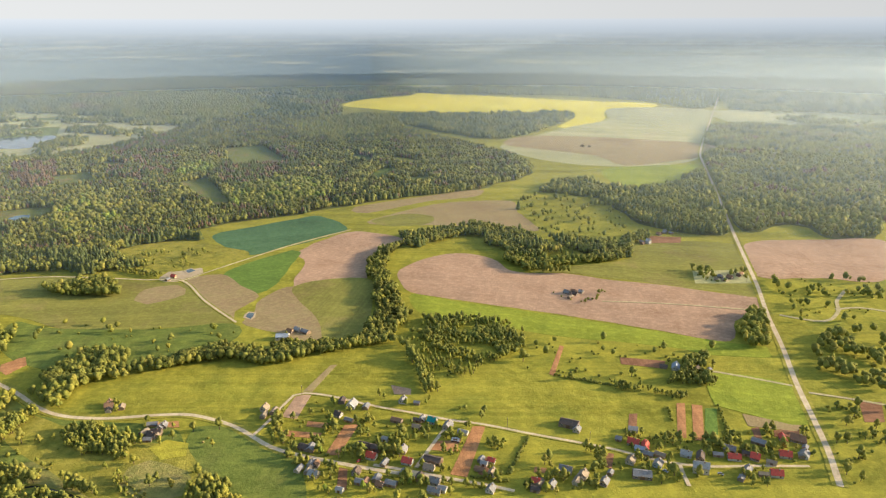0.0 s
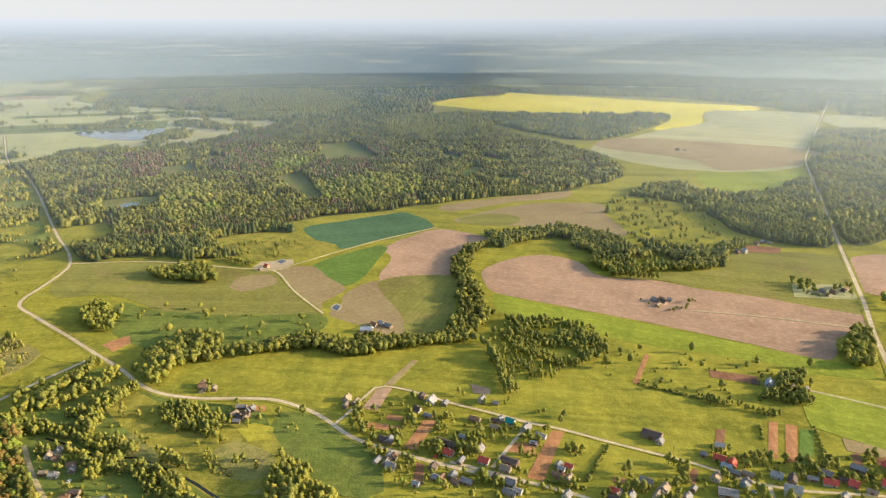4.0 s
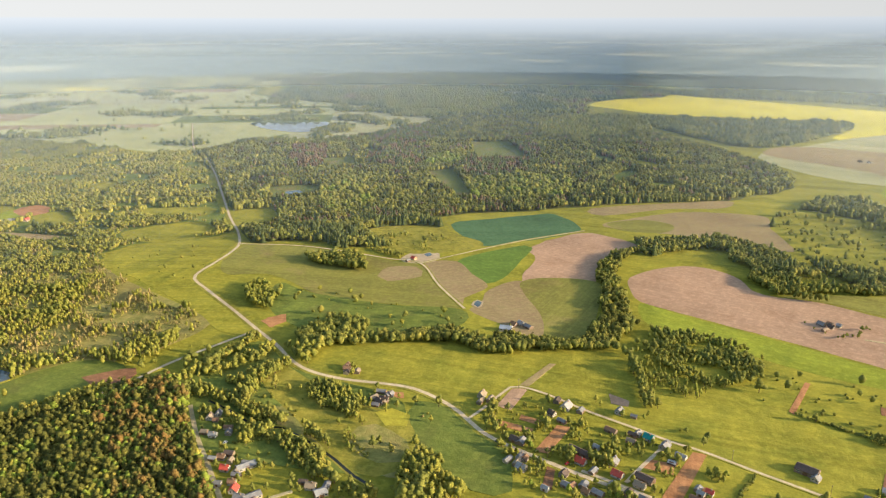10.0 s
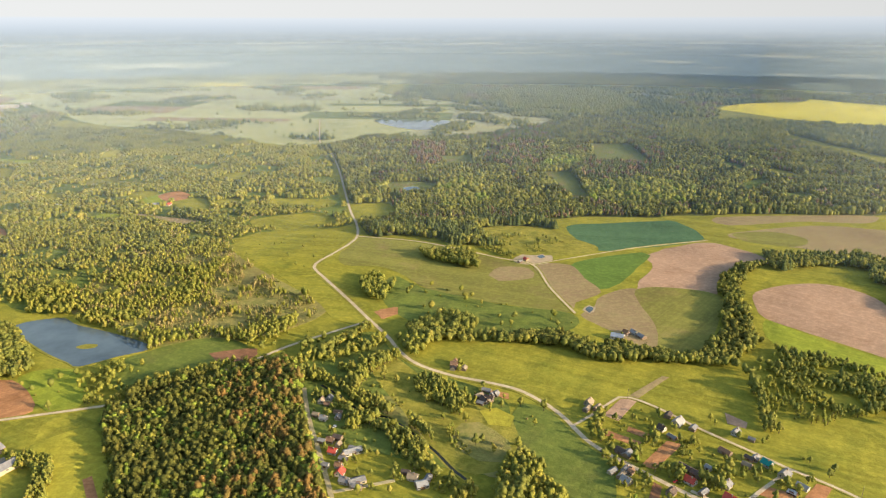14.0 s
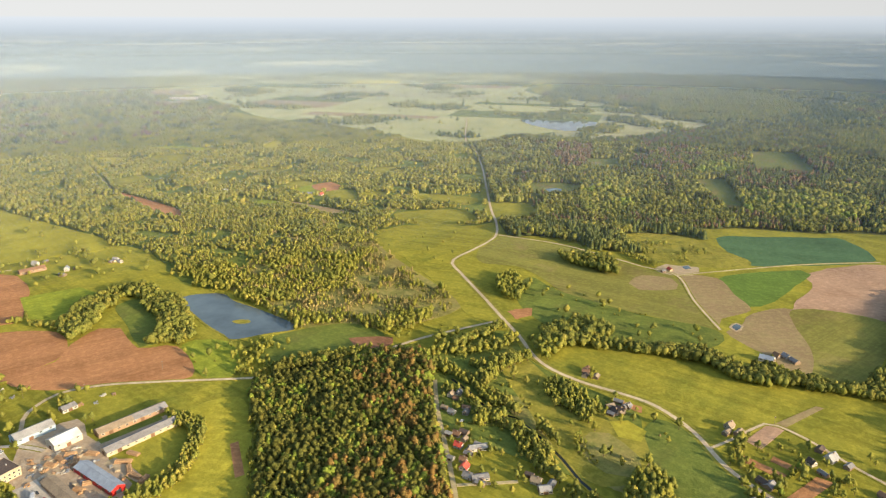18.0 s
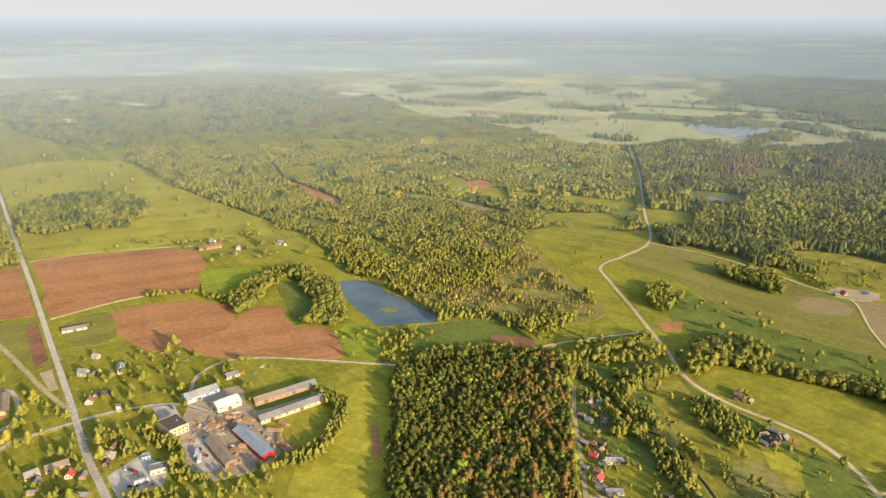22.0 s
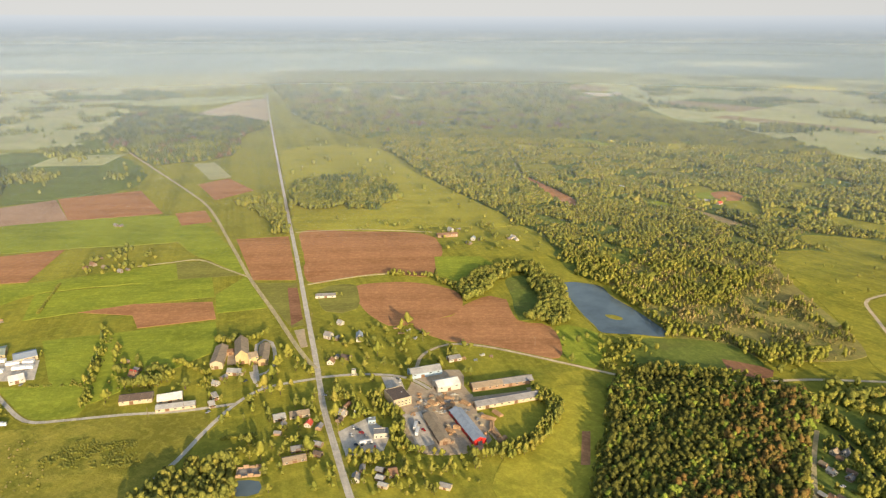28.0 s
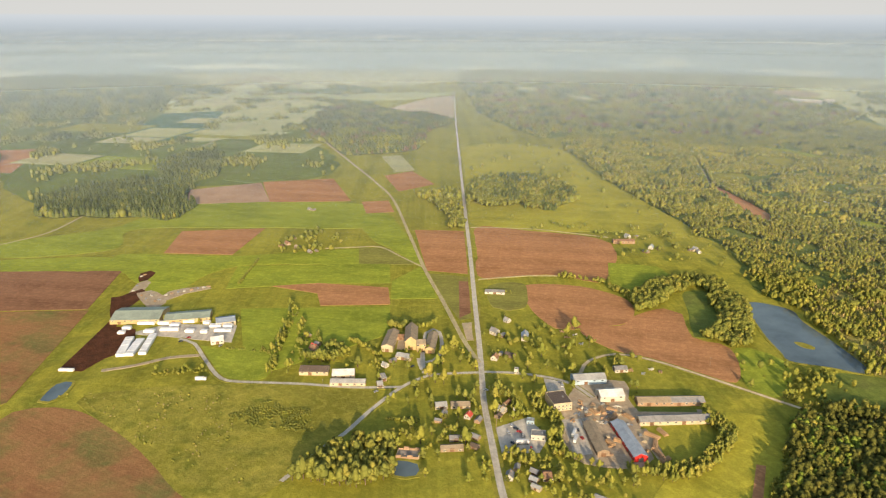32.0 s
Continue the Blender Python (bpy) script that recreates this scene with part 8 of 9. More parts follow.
wood("forest_stand", [(-499, 1508), (-432, 1796), (-360, 1729), (-353, 1449), (-395, 1338)], {"brown": 2, "dark": 2}, "stand of brown larches and firs in the forest", 6.6, 0.12, 40, 0.98, 2.0)
wood("forest_stand", [(-1464, 3221), (-1064, 3366), (-698, 2757), (-782, 2327), (-1116, 2479)], {"bright": 1, "broad": 2}, "stand of pale green leafy trees in the forest", 6.6, 0.12, 40, 0.98, 2.0)
wood("forest_stand", [(-479, 2330), (-228, 2488), (-131, 2197), (-278, 1962), (-400, 2014)], {"bright": 1, "broad": 3}, "stand of green leafy trees in the forest", 6.6, 0.12, 40, 0.98, 2.0)
wood("large_forest", [(-636, 850), (-558, 832), (-505, 869), (-425, 874), (-381, 1042), (-240, 1136), (-197, 1166), (-108, 1236), (67, 1327), (195, 1493), (152, 1714), (41, 1894), (-116, 2118), (-323, 2413), (-716, 2375), (-937, 2004), (-1071, 1667), (-1220, 1504), (-921, 1174)], {"brown": 1.2, "dark": 0.9, "aspen": 1.3, "broad": 2.6, "light": 0.8}, "large forest of firs and leafy trees", 7.0, 0.2, 55, 0.85, 3.0, wide=1.1)
belt("forest_edge", [(-538, 964), (-494, 987), (-444, 1012), (-390, 1058), (-339, 1104), (-270, 1177), (-179, 1238), (-85, 1304)], 26, {"brown": 2.2, "dark": 1.6}, "tall bare trunks along a forest's edge", 6, 0.95, 1.0)
wood("edge_wood", [(-617, 835), (-586, 891), (-509, 948), (-399, 1010), (-355, 996), (-393, 861), (-454, 842), (-523, 835)], {"broad": 2, "dark": 2}, "forest edge with tall firs", 7, 0.1, 60, 1.0, 1.0)
wood("clearing_edge", [(76, 1070), (173, 1292), (237, 1371), (314, 1377), (320, 1305), (295, 1237), (231, 1266), (165, 1226), (102, 1066)], {"broad": 2, "dark": 1}, "wood by a clearing", 7, 0.2, 40, 1.0, 1.0)
wood("river_wood", [(56, 1030), (140, 1013), (200, 1080), (268, 1070), (276, 969), (228, 891), (137, 872), (101, 954)], {"broad": 2, "dark": 1}, "leafy wood by the river", 8, 0.5, 40, 1.0, 1.0)
wood("far_forest", [(-420, 2472), (240, 2520), (458, 2537), (448, 2425), (265, 2072), (143, 1955), (2, 2086), (-187, 2333)], {"dark": 2, "broad": 2}, "dark wood below a yellow field", 8, 0.0, 60, 1.0, 1.0)
wood("far_forest", [(-2592, 3921), (-1705, 4380), (-644, 4656), (537, 4669), (1122, 4371), (889, 3421), (51, 3433), (-403, 2978), (-386, 2565), (-716, 2375), (-995, 2129), (-1385, 2453), (-1720, 2576), (-2055, 3410), (-2510, 3973)], {"dark": 2, "broad": 2, "brown": 1}, "endless forest far off", 11, 0.1, 260, 1.1, 1.0)
wood("far_forest", [(2480, 3992), (1560, 2471), (1137, 2747), (1715, 4275), (2164, 4172)], {"dark": 2, "broad": 2}, "forest far off", 11, 0.25, 200, 1.0, 1.0)
wood("far_forest", [(-235, 3526), (576, 4665), (1201, 4382), (1629, 4184), (1038, 2748), (869, 2965), (556, 3220)], {"dark": 2, "broad": 2}, "forest far off", 11, 0.1, 200, 1.0, 1.0)
wood("left_woods", [(-2103, 796), (-2324, 1143), (-1965, 1323), (-1524, 1420), (-1276, 1348), (-1179, 1420), (-710, 913), (-648, 847), (-724, 771), (-765, 701), (-852, 676), (-801, 602), (-865, 590), (-974, 585), (-1081, 506), (-1188, 426)], {"dark": 0.5, "broad": 1.6, "light": 2.4, "dry": 1.1}, "mixed open woods with small clearings", 6.0, 0.38, 55, 0.74, 4.0, wide=1.1)
wood("left_woods", [(-1898, 373), (-1997, 681), (-1413, 577), (-1053, 367), (-1241, 361), (-1416, 357)], {"dark": 0.5, "broad": 1.6, "light": 2, "dry": 0.6}, "mixed open woods", 6.2, 0.38, 55, 0.8, 2.0, wide=1.1)
wood("left_woods", [(-1213, 404), (-1256, 511), (-1101, 578), (-977, 693), (-826, 720), (-714, 668), (-655, 575), (-599, 475), (-635, 419), (-706, 416), (-775, 388), (-908, 418), (-992, 400), (-1053, 367)], {"broad": 1.3, "light": 2.2, "birch": 1, "dry": 1.2}, "spring green woods beside a marsh", 5.6, 0.42, 40, 0.72, 2.0, floor="wild")
wood("marsh_birches", [(-813, 611), (-757, 670), (-641, 626), (-500, 576), (-461, 552), (-475, 475), (-549, 402), (-681, 419), (-713, 418), (-818, 556)], {"birch": 2, "dry": 2, "drybush": 2, "lightbush": 1}, "young birches and bushes in a marsh", 5.0, 0.46, 22, 0.78, 3.0, floor="")
wood("lake_trees", [(-761, 382), (-713, 418), (-582, 414), (-509, 459), (-486, 504), (-472, 544), (-456, 472), (-496, 417), (-538, 394), (-654, 408)], {"light": 2, "birch": 2, "lightbush": 1}, "spring trees on a lake's shore", 6.5, 0.35, 30, 0.9, 2.0)
wood("far_forest", [(-4694, 237), (-4601, 960), (-4338, 1808), (-3423, 1680), (-2669, 1469), (-2375, 1512), (-1981, 1047), (-1925, 792), (-2051, 597), (-1945, 383), (-1946, 299), (-2377, 198), (-2897, 178)], {"dark": 1, "broad": 2, "brown": 1}, "hazy forest far off", 9.5, 0.3, 110, 1.0, 6.0)
wood("far_forest", [(-4436, -1554), (-4490, -1391), (-4649, -689), (-4691, -296), (-3960, -600), (-3397, -874), (-3215, -1150)], {"dark": 2, "broad": 2}, "dark forest far off", 11, 0.3, 200, 1.0, 2.0)
wood("far_forest", [(-4051, -2384), (-4313, -1867), (-4508, -1329), (-3642, -1314), (-3640, -971), (-2644, -943), (-2401, -1447)], {"dark": 3, "broad": 2}, "dark forest far off", 11, 0.1, 200, 1.0, 2.0)
wood("far_wood", [(-2293, -411), (-2828, -336), (-2518, -135), (-2281, 68), (-2028, -4), (-1750, -20), (-1663, -148), (-1717, -229)], {"brown": 1.2, "dark": 1, "broad": 2}, "hazy wood beside the paved road", 8, 0.1, 90, 1.0, 1.0)
wood("plain_woods", [(-2982, 1668), (-3833, 2720), (-3465, 3176), (-2124, 4193), (-2199, 3663), (-1964, 2867), (-1395, 2549), (-972, 2311), (-1016, 1973), (-1227, 1503), (-1545, 1506), (-2054, 1400)], {"dark": 1, "broad": 2}, "small woods on the far plain", 9.5, 0.8, 190, 1.0, 7.0, keep_open=False)
wood("plain_woods", [(-3647, -2168), (-4016, -1352), (-3637, -340), (-2466, -234), (-2062, -363), (-1479, -193), (-1320, -467), (-1376, -854)], {"dark": 1, "broad": 2}, "small woods on the green plain", 9.5, 0.8, 110, 1.0, 9.0, keep_open=False)
wood("plain_woods", [(647, 4655), (1743, 4365), (2390, 3837), (1467, 2319), (1063, 2561), (1681, 4276)], {"dark": 1, "broad": 2}, "small woods on the far plain", 10, 0.72, 120, 1.0, 5.0, keep_open=False)
wood("plain_woods", [(-2473, 3997), (-2022, 4243), (-887, 2272), (-890, 1808), (-1023, 1589)], {"dark": 1, "broad": 2}, "small woods round a lake", 9, 0.72, 90, 1.0, 6.0, keep_open=False)
wood("plain_woods", [(-3638, 2260), (-3648, 2944), (-3515, 3120), (-2902, 2415), (-2840, 2010)], {"dark": 1, "broad": 2}, "wood on the far plain", 11, 0.2, 120, 1.0, 1.0)
wood("plain_woods", [(-3311, 3336), (-3122, 3513), (-3023, 3402), (-3140, 3214)], {"dark": 1, "broad": 2}, "small wood on the far plain", 10, 0.1, 100, 1.0, 1.0)
wood("plain_woods", [(-3039, 3585), (-2840, 3745), (-2839, 3746), (-3010, 3609)], {"dark": 1, "broad": 2}, "small wood on the far plain", 10, 0.1, 100, 1.0, 1.0)
wood("plain_woods", [(-2805, 3765), (-2513, 3972), (-2374, 3820), (-2458, 3410)], {"dark": 1, "broad": 2}, "small wood on the far plain", 10, 0.1, 100, 1.0, 1.0)
wood("plain_woods", [(-1707, 2455), (-1693, 2927), (-1482, 2613), (-1559, 2359)], {"dark": 1, "broad": 2}, "small wood on the far plain", 10, 0.1, 100, 1.0, 1.0)
wood("plain_woods", [(-2118, 1649), (-2146, 1902), (-1803, 1759), (-1808, 1575)], {"dark": 1, "broad": 2}, "small wood on the far plain", 10, 0.1, 100, 1.0, 1.0)
wood("plantation", [(-1144, -664), (-1276, -682), (-1346, -585), (-1320, -467), (-1097, -398), (-1099, -513), (-1101, -613)], {"dark": 3, "broad": 1}, "dark dense spruce plantation", 6, 0.0, 60, 1.0, 1.0, keep_open=False)
wood("plantation", [(-1454, -576), (-1674, -583), (-1704, -513), (-1453, -442), (-1360, -480)], {"broad": 1, "dark": 2}, "dense young plantation", 6.5, 0.0, 60, 1.0, 1.0, keep_open=False)
wood("grove", [(-1365, 89), (-1390, 148), (-1207, 158), (-1151, 131), (-1195, 76)], {"broad": 2, "dark": 1}, "grove beside the paved road", 6.5, 0.0, 60, 1.0, 1.0, keep_open=False)
wood("grove", [(-1377, 158), (-1370, 238), (-1228, 266), (-1127, 205), (-1145, 159)], {"broad": 2, "dark": 1}, "grove beside the paved road", 6.5, 0.0, 60, 1.0, 1.0, keep_open=False)
wood("grove", [(-1246, -20), (-1277, 41), (-1205, 67), (-1013, 54), (-1033, 30), (-1157, 17)], {"broad": 2, "light": 1}, "grove beside the paved road", 7, 0.25, 30, 1.0, 1.0, keep_open=False)
belt("lake_grove", [(-674, 196), (-708, 233), (-756, 270), (-787, 318), (-761, 338), (-687, 328), (-627, 301), (-619, 272)], 30, {"broad": 2.4, "light": 1}, "ring of leafy trees round a hollow", 5.4, 1.0, 1.0, keep_open=False)
belt("hedge_trees", [(-807, 160), (-790, 207), (-726, 232)], 12, {"light": 1, "broad": 1}, "row of trees along a ploughed field", 6, 0.8, 1.0, keep_open=False)
belt("hedge_trees", [(-494, 216), (-460, 230), (-425.3, 202), (-408.3, 167.6), (-420.9, 136.8), (-438.3, 89.5)], 14, {"light": 2, "broad": 1}, "trees round a workshop yard", 4.2, 0.8, 1.0, keep_open=False)
belt("hedge_trees", [(-532, 57), (-519, 64), (-504, 71), (-485.8, 74.9)], 8, {"light": 2, "broad": 1}, "leafy trees beside a parking lot", 4.5, 0.85, 1.0, keep_open=False)
belt("hedge_trees", [(-518, 83), (-507, 93), (-488.5, 97.2), (-471.1, 99.8), (-450.6, 92.6)], 9, {"light": 2, "broad": 1}, "leafy trees beside a workshop yard", 4.5, 0.85, 1.0, keep_open=False)
belt("hedge_trees", [(-430, 49.7), (-436.8, 61), (-424.6, 71.7), (-424.2, 88.2)], 9, {"light": 2, "broad": 1}, "leafy trees by gardens", 4.5, 0.8, 1.0, keep_open=False)
belt("hedge_trees", [(-630, -79), (-616, -66), (-600, -52), (-596, -45)], 5, {"light": 1}, "row of young trees beside an old hall", 3.6, 0.75, 1.0, keep_open=False)
belt("hedge_trees", [(-662, -44), (-657, -32), (-660, -18), (-656, -7), (-668, 5)], 8, {"light": 1, "broad": 2}, "leafy trees behind an old hall", 5, 0.95, 1.0, keep_open=False)
belt("hedge_trees", [(-607, -101), (-615, -93), (-602, -83), (-589, -89), (-592, -109), (-593, -120)], 9, {"light": 1, "broad": 2}, "leafy trees round a house", 5, 0.95, 1.0, keep_open=False)
wood("lane_grove", [(-450.2, -74), (-461.1, -50.6), (-450, -25.4), (-441, -13.1), (-426.7, -30.8), (-410.7, -30.3), (-396.4, -53.7), (-403.2, -97.8)], {"broad": 3, "light": 1, "deep": 1}, "leafy grove beside a lane", 5.5, 0.0, 60, 1.0, 1.0, keep_open=False)
belt("hedge_trees", [(-714, -147), (-662, -146), (-603, -146), (-564, -144)], 7, {"light": 1, "bush": 1}, "row of young trees in a meadow", 5, 0.7, 1.0, keep_open=False)
belt("hedge_trees", [(-566, -250), (-567, -225), (-573, -196)], 9, {"lightbush": 1, "light": 1}, "bushes by a works drive", 5, 0.7, 1.0, keep_open=False)
belt("river_trees", [(-413, 425), (-399, 458), (-376, 482), (-360, 526), (-333, 507), (-345, 476), (-363, 448)], 14, {"light": 2, "broad": 1}, "trees by a stream", 6, 1.0, 1.0)
belt("stream_trees", [(-357, 401), (-312, 399), (-274.9, 395), (-246.8, 377.2), (-208.4, 355), (-175.1, 342.9)], 17, {"light": 2, "broad": 1, "lightbush": 1}, "trees along a winding stream", 6, 0.85, 1.0)
belt("valley_trees", [(-393, 542), (-398, 525), (-397, 506), (-401, 490), (-398, 469)], 13, {"light": 2, "broad": 1}, "band of leafy trees beside the gravel road", 5, 0.9, 1.0, keep_open=False)
belt("valley_trees", [(-333, 502), (-341, 492), (-343, 479), (-342, 459), (-338, 441), (-340, 427)], 14, {"light": 2, "broad": 1}, "band of leafy trees in a stream valley", 5, 0.95, 1.0, keep_open=False)
belt("stream_trees", [(-391, 430), (-372, 428), (-352, 426), (-322, 418), (-290, 408), (-261.2, 404.4), (-242.9, 387.9), (-226.6, 374.1)], 14, {"light": 2, "broad": 1, "lightbush": 0.6}, "trees along a winding stream", 5, 0.9, 1.0, keep_open=False)
wood("valley_copse", [(-293, 461), (-290, 478), (-264, 477), (-237, 456), (-227.9, 437.3), (-251, 439), (-282, 447)], {"light": 2, "broad": 1}, "copse of young spring trees in the valley", 4.4, 0, 20, 0.7, 1.0, keep_open=False)
wood("valley_copse", [(-169.6, 376.3), (-175, 397.1), (-164.3, 408.4), (-145.2, 399.8), (-133.5, 387.2), (-111.8, 375.7), (-128.4, 355.1), (-160.5, 352.2)], {"light": 3, "broad": 1}, "grove of tall leafy trees on the slope", 5, 0, 20, 1.05, 1.0, keep_open=False)
belt("valley_trees", [(-296.1, 373.8), (-295, 389.5), (-289.5, 401.2), (-279.6, 406.2)], 9, {"light": 1}, "row of leafy trees by a stream", 4.5, 0.9, 1.0, keep_open=False)
belt("valley_trees", [(-230.1, 415.4), (-215.4, 399.9), (-200.1, 394.9)], 6, {"light": 1, "lightbush": 1}, "row of young trees in reedy grass", 4, 0.6, 1.0, keep_open=False)
wood("stream_wood", [(-343, 573), (-326, 604), (-289, 596), (-298, 553), (-329, 530), (-349, 551)], {"light": 1, "broad": 2}, "leafy trees beside the gravel road", 6, 0.0, 60, 1.0, 1.0, keep_open=False)
belt("river_trees", [(-298, 564), (-254, 589), (-214, 603), (-171, 591), (-126, 611), (-75, 636), (-49, 642)], 22, {"broad": 2, "light": 1}, "leafy trees along a stream", 6, 1.0, 1.0)
wood("field_copse", [(-479, 777), (-451, 803), (-391, 785), (-380, 761), (-424, 751)], {"broad": 2, "light": 1}, "copse in a field", 6.5, 0.0, 60, 1.0, 1.0, keep_open=False)
wood("field_copse", [(-487, 648), (-472, 672), (-428, 648), (-420, 615), (-448, 603)], {"broad": 1, "light": 1}, "copse beside the gravel road", 6.5, 0.0, 60, 1.0, 1.0, keep_open=False)
belt("hedge_trees", [(-424, 852), (-370, 829), (-334, 822)], 12, {"broad": 1, "light": 1}, "trees along a farm lane", 7, 0.7, 1.0, keep_open=False)
wood("lake_side", [(-551, 320), (-561, 357), (-522, 366), (-502, 306), (-498, 292)], {"light": 2, "lightbush": 1}, "bushes beside the lake", 6.5, 0.4, 25, 0.8, 1.0, keep_open=False)
belt("garden_hedge", [(45.7, 416.9), (66.3, 465.9)], 2.2, {"bush": 1, "lightbush": 1}, "low hedge of bushes between plots", 2.6, 0.7, 1.0, keep_open=False)
belt("garden_hedge", [(249, 473), (239.4, 431.1)], 2.2, {"bush": 1, "lightbush": 1}, "low hedge of bushes between plots", 2.6, 0.7, 1.0, keep_open=False)
belt("garden_hedge", [(229, 510), (220, 466)], 2.2, {"bush": 1, "lightbush": 1}, "low hedge of bushes between plots", 2.6, 0.7, 1.0, keep_open=False)
belt("garden_hedge", [(186, 506), (177.3, 462.5)], 2.2, {"bush": 1, "lightbush": 1}, "low hedge of bushes between plots", 2.6, 0.7, 1.0, keep_open=False)
belt("garden_hedge", [(18.4, 414.5), (45.2, 409.4)], 2.2, {"bush": 1, "lightbush": 1}, "low hedge of bushes between plots", 2.6, 0.7, 1.0, keep_open=False)
belt("garden_hedge", [(-89.5, 490), (-95, 445.5)], 2.2, {"bush": 1, "lightbush": 1}, "low hedge of bushes between plots", 2.6, 0.7, 1.0, keep_open=False)
belt("garden_hedge", [(99, 564), (150, 543)], 2.2, {"bush": 1, "lightbush": 1}, "low hedge of bushes between plots", 2.6, 0.7, 1.0, keep_open=False)
belt("garden_hedge", [(120.9, 446.9), (114.5, 423.1)], 2.2, {"bush": 1, "lightbush": 1}, "low hedge of bushes between plots", 2.6, 0.7, 1.0, keep_open=False)
belt("garden_hedge", [(-331, 408), (-275, 427)], 2.2, {"bush": 1, "lightbush": 1}, "low hedge of bushes between plots", 2.6, 0.7, 1.0, keep_open=False)
belt("garden_hedge", [(-303.6, 373.6), (-261.8, 399.6)], 2.2, {"bush": 1, "lightbush": 1}, "low hedge of bushes between plots", 2.6, 0.7, 1.0, keep_open=False)
belt("garden_hedge", [(-485.8, -34.8), (-485.9, -8.5)], 2.2, {"bush": 1, "lightbush": 1}, "low hedge of bushes between plots", 2.6, 0.7, 1.0, keep_open=False)
belt("garden_hedge", [(-475.1, 8.8), (-469.6, 34.7)], 2.2, {"bush": 1, "lightbush": 1}, "low hedge of bushes between plots", 2.6, 0.7, 1.0, keep_open=False)
belt("garden_hedge", [(-591, -144), (-617, -164)], 2.2, {"bush": 1, "lightbush": 1}, "low hedge of bushes between plots", 2.6, 0.7, 1.0, keep_open=False)
belt("garden_hedge", [(-616, -198), (-607, -152)], 2.2, {"bush": 1, "lightbush": 1}, "low hedge of bushes between plots", 2.6, 0.7, 1.0, keep_open=False)
belt("garden_hedge", [(-886, -228), (-792, -231)], 2.2, {"bush": 1, "lightbush": 1}, "low hedge of bushes between plots", 2.6, 0.7, 1.0, keep_open=False)
belt("garden_hedge", [(-662, 143), (-624, 182)], 2.2, {"bush": 1, "lightbush": 1}, "low hedge of bushes between plots", 2.6, 0.7, 1.0, keep_open=False)
belt("garden_hedge", [(-952, 262), (-788, 218)], 2.2, {"bush": 1, "lightbush": 1}, "low hedge of bushes between plots", 2.6, 0.7, 1.0, keep_open=False)
belt("garden_hedge", [(233, 597), (198, 548)], 2.2, {"bush": 1, "lightbush": 1}, "low hedge of bushes between plots", 2.6, 0.7, 1.0, keep_open=False)


def yard_trees(reach, mix):
    """Small clumps of trees and bushes beside the houses."""
    spots = []
    for bx, by, r in BUILT:
        if r < 9 and math.hypot(bx, by) < reach and RNG.uniform() < 0.8:
            a = RNG.uniform(0, 6.28)
            c = np.array((bx + math.cos(a) * (r + 4), by + math.sin(a) * (r + 4)))
            spots += [c + RNG.normal(size=2) * 2.6 for k in range(RNG.integers(2, 5))]
    q = clear_of_open(np.array(spots), 1.5, True)
    for bx, by, r in BUILT:
        q = q[np.hypot(q[:, 0] - bx, q[:, 1] - by) > r + 1]
    kinds = list(mix)
    which = RNG.choice(len(kinds), size=len(q), p=np.array(list(mix.values())) / sum(mix.values()))
    for k, kind in enumerate(kinds):
        shape, leaf, tall = KINDS[kind]
        planted("yard_trees", shape, leaf, q[which == k], tall * 0.5, 0, "small leafy trees beside village houses", wide=1.2)


yard_trees(760, {"broad": 3, "light": 3, "deep": 1, "bush": 1})
scattered("field_trees", [(131.5, 458.4), (292, 488), (256.5, 414.6), (59.1, 396.8), (62, 424.8)], 200, {"broad": 2, "light": 2, "lightbush": 1, "bush": 1}, "lone trees and bushes in gardens", 0.75)
scattered("field_trees", [(-151, 493), (50.5, 481.6), (36.7, 394.8), (-105.7, 416.3)], 320, {"broad": 2, "light": 2, "lightbush": 1, "bush": 1}, "bushes and small trees in gardens", 0.7)
scattered("field_trees", [(-613, -57), (-652, 58), (-392.8, 30.9), (-419.7, -35.7)], 110, {"broad": 3, "light": 2, "bush": 1}, "bushes and small trees in gardens", 0.7)
scattered("field_trees", [(-652, 58), (-661, 218), (-370.2, 134), (-403.1, 39.7)], 150, {"broad": 3, "light": 2, "bush": 1}, "bushes and small trees in gardens", 0.7)
scattered("field_trees", [(-642, -136), (-611, -46), (-566, -45), (-583, -122)], 50, {"broad": 1, "light": 1, "lightbush": 2, "bush": 1}, "trees and bushes round old sheds", 0.8)
scattered("field_trees", [(-470, 693), (-224, 660), (-132, 643), (-287, 567), (-358, 558)], 60, {"broad": 1, "light": 1, "lightbush": 2, "bush": 1}, "lone trees in a meadow", 0.9)
scattered("field_trees", [(-454, 916), (-303, 948), (-338, 852), (-401, 859)], 80, {"broad": 1, "light": 1, "lightbush": 2, "bush": 1}, "bushes on a pasture", 0.7)
scattered("field_trees", [(-332, 458), (-224, 492), (-171.3, 411.7), (-167.7, 371.1), (-199.1, 348.6), (-278.8, 349.4), (-368, 437)], 22, {"light": 2, "broad": 1, "lightbush": 3, "drybush": 1}, "bushes and trees in a stream valley", 0.85)
scattered("field_trees", [(-347, 476), (-266, 492), (-170, 475), (-153.2, 392.8), (-297.3, 393.1)], 25, {"light": 2, "broad": 1, "lightbush": 3, "drybush": 1}, "bushes and trees in a stream valley", 0.9)
scattered("field_trees", [(-525, 454), (-439, 506), (-391, 548), (-368, 437), (-356, 386), (-412, 433), (-472, 414)], 120, {"light": 2, "broad": 1, "lightbush": 2}, "bushes by a stream", 0.8)
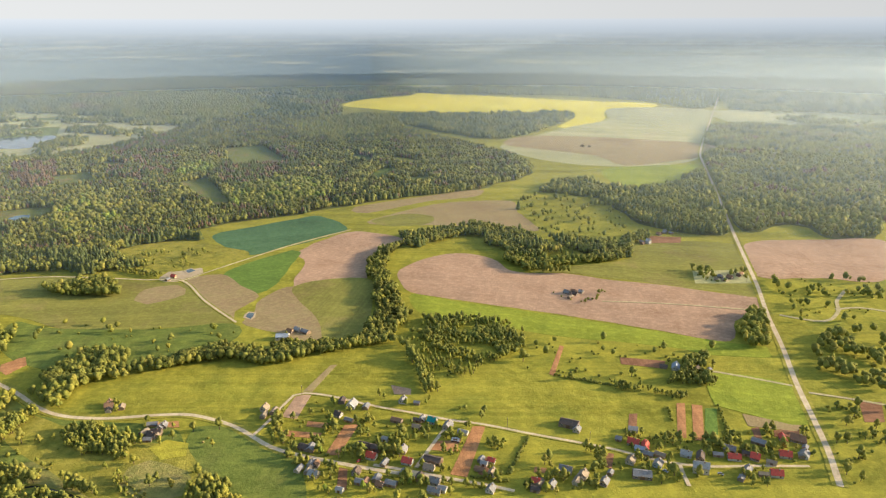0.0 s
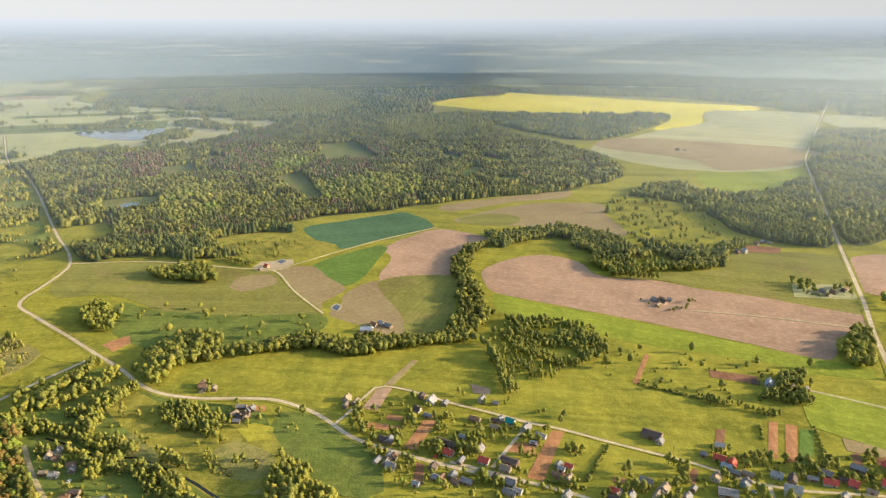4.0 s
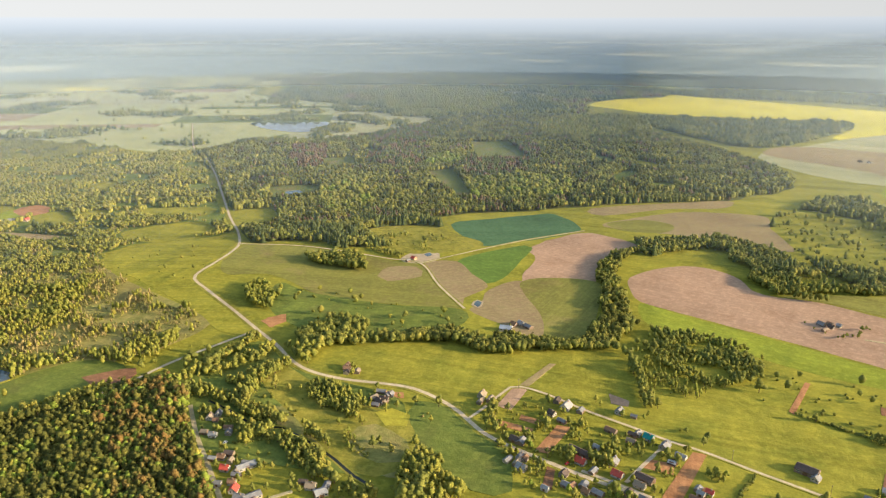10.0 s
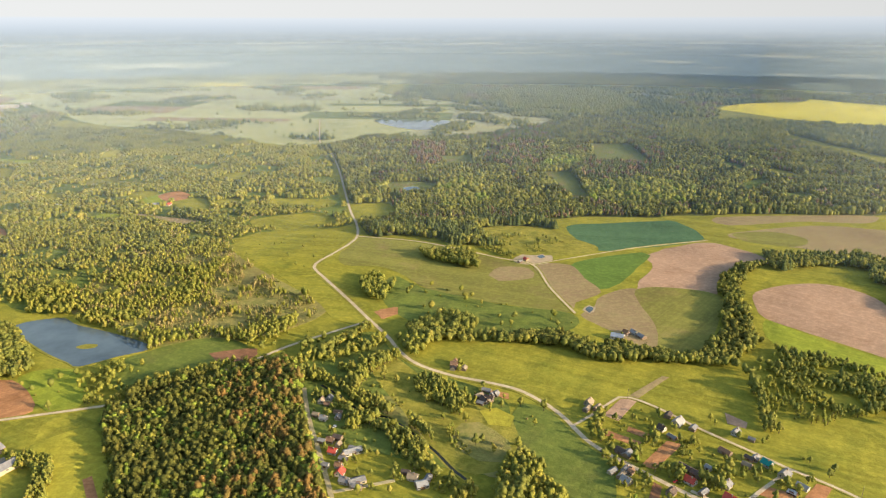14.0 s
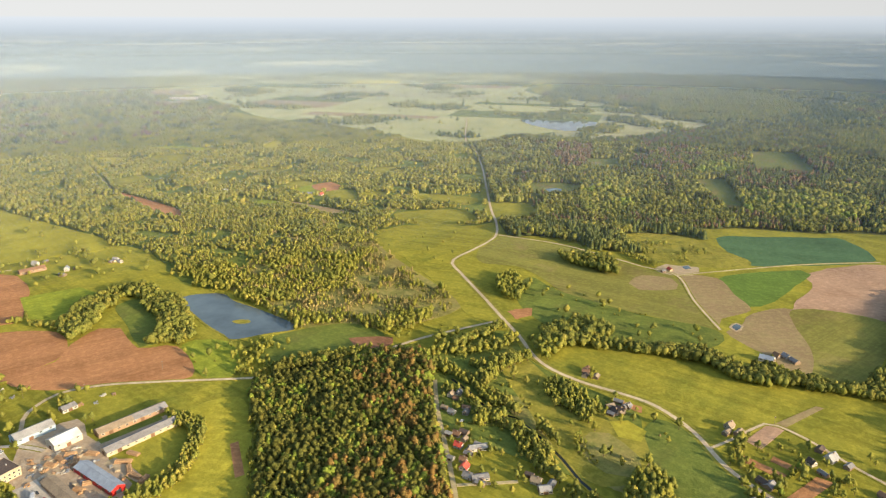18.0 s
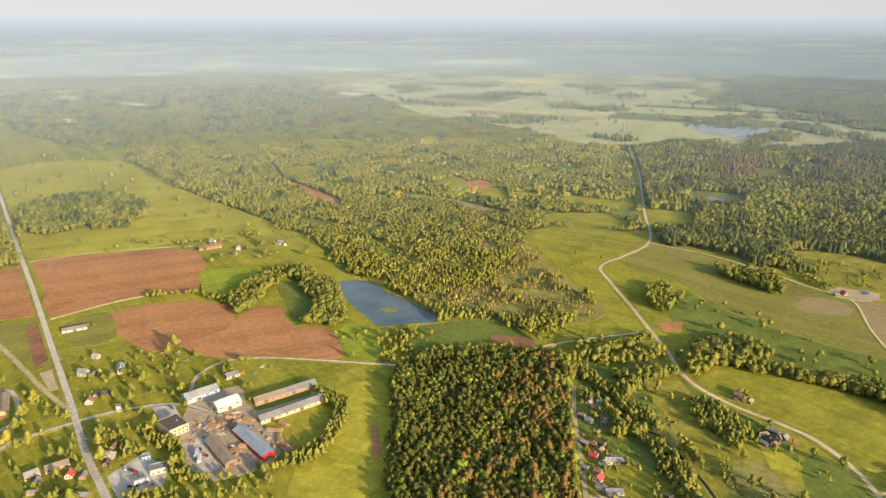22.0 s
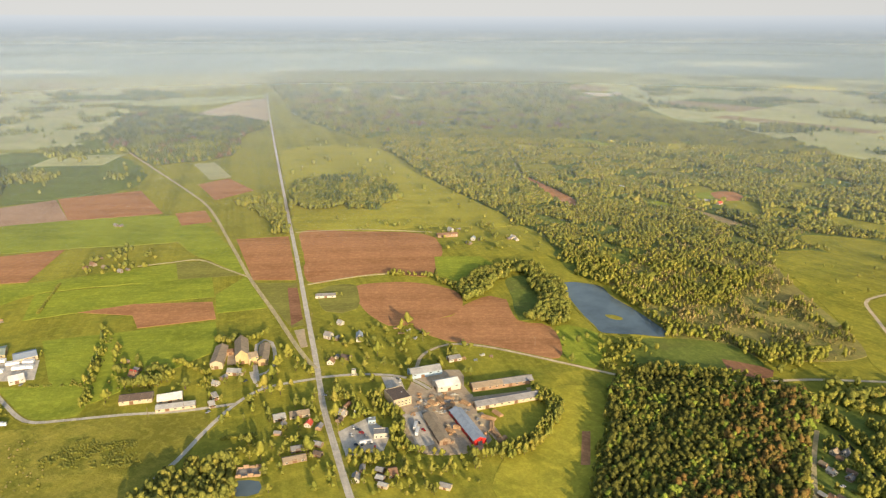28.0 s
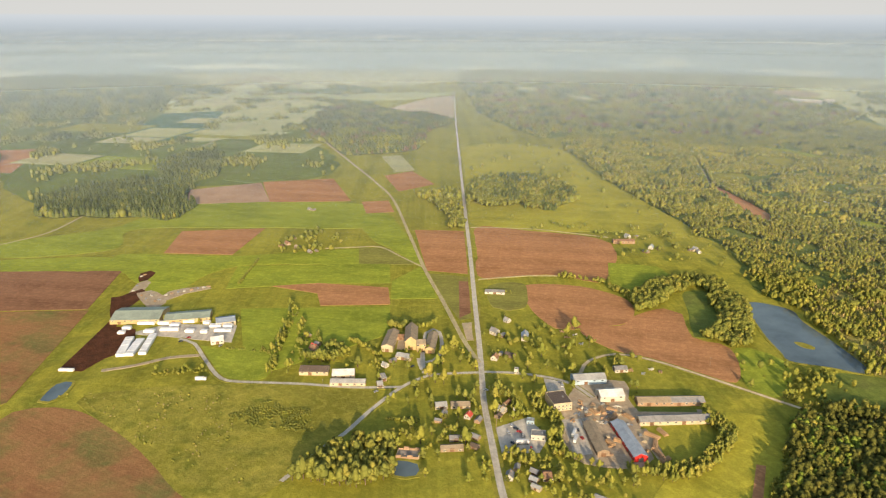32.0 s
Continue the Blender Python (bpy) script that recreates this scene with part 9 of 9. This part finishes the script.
wood("low_bushes", [(-492, -161), (-515, -142), (-516, -116), (-499, -90), (-468, -89), (-470, -119), (-480, -150)], {"bush": 2, "lightbush": 1}, "dense low bushes in rough grass", 2.7, 0.44, 11, 0.44, 1.0, keep_open=False, floor="")
scattered("field_trees", [(-537, -340), (-534, -175), (-402.7, -123.8), (-429.4, -186.7), (-508, -279)], 220, {"lightbush": 2, "drybush": 3}, "low bushes in rough grass", 0.55)
scattered("field_trees", [(-982, -224), (-1025, -138), (-913, -117), (-884, -204)], 40, {"light": 1, "broad": 2}, "trees round a homestead", 0.9)
scattered("field_trees", [(-1055, 155), (-997, 418), (-851, 351), (-896, 146)], 110, {"light": 1, "broad": 1, "lightbush": 1}, "trees round a farm", 0.8)
scattered("field_trees", [(-721, 356), (-550, 323), (-500, 299), (-523, 252), (-632, 300)], 50, {"broad": 1, "light": 1, "lightbush": 2, "bush": 1}, "bushes beside the lake", 0.7)
scattered("field_trees", [(421, 865), (583, 864), (472, 681), (371, 681)], 170, {"broad": 1, "light": 1, "lightbush": 2, "bush": 1}, "trees and bushes round farm tracks", 0.9)
scattered("field_trees", [(369, 653), (454, 652), (378, 526), (331, 536)], 140, {"broad": 3, "light": 1, "bush": 1}, "loose grove of leafy trees", 1.0)
scattered("field_trees", [(307, 508), (367, 508), (299.7, 397.9), (272.7, 410.2)], 120, {"broad": 1, "light": 1, "lightbush": 2, "bush": 1}, "trees and bushes by the road", 0.8)
scattered("field_trees", [(165, 783), (197, 795), (190, 737), (159, 734)], 60, {"broad": 2, "bush": 1}, "trees round a farmstead in a field", 0.9)
scattered("field_trees", [(322, 851), (400, 842), (380, 802), (312, 799)], 30, {"broad": 1, "light": 1, "lightbush": 2, "bush": 1}, "bushes round a farmstead", 0.8)
scattered("field_trees", [(139, 1267), (305, 1238), (300, 998), (165, 959), (138, 1075)], 120, {"broad": 2, "bush": 2, "light": 1}, "trees and bushes in a clearing", 0.9)
scattered("field_trees", [(63, 649), (270, 617), (237, 551), (84, 547)], 50, {"broad": 1, "bush": 2}, "lone bushes in meadows", 0.8)
scattered("field_trees", [(-743, 681), (-638, 834), (-565, 653), (-635, 630)], 40, {"broad": 1, "light": 1, "lightbush": 2, "bush": 1}, "lone bushes on a hill meadow", 0.7)
scattered("field_trees", [(-2073, -1257), (-2466, -234), (-1365, -134), (-1049, -665)], 160, {"broad": 2, "bush": 1}, "lone trees on the green plain", 1.0)
scattered("field_trees", [(-2982, 1668), (-3465, 3176), (-2124, 4193), (-2199, 3663), (-972, 2311), (-1227, 1503), (-2054, 1400)], 170, {"broad": 2, "dark": 1}, "lone trees on the far plain", 1.1)
scattered("field_trees", [(-2001, 121), (-1737, 347), (-985, 395), (-1051, 66)], 70, {"broad": 2, "bush": 1}, "lone trees on a wide meadow", 0.9)
scattered("field_trees", [(-1188, 426), (-974, 585), (-818, 556), (-713, 418), (-784, 388), (-959, 333)], 110, {"light": 2, "broad": 1, "lightbush": 1}, "trees round meadows", 0.9)
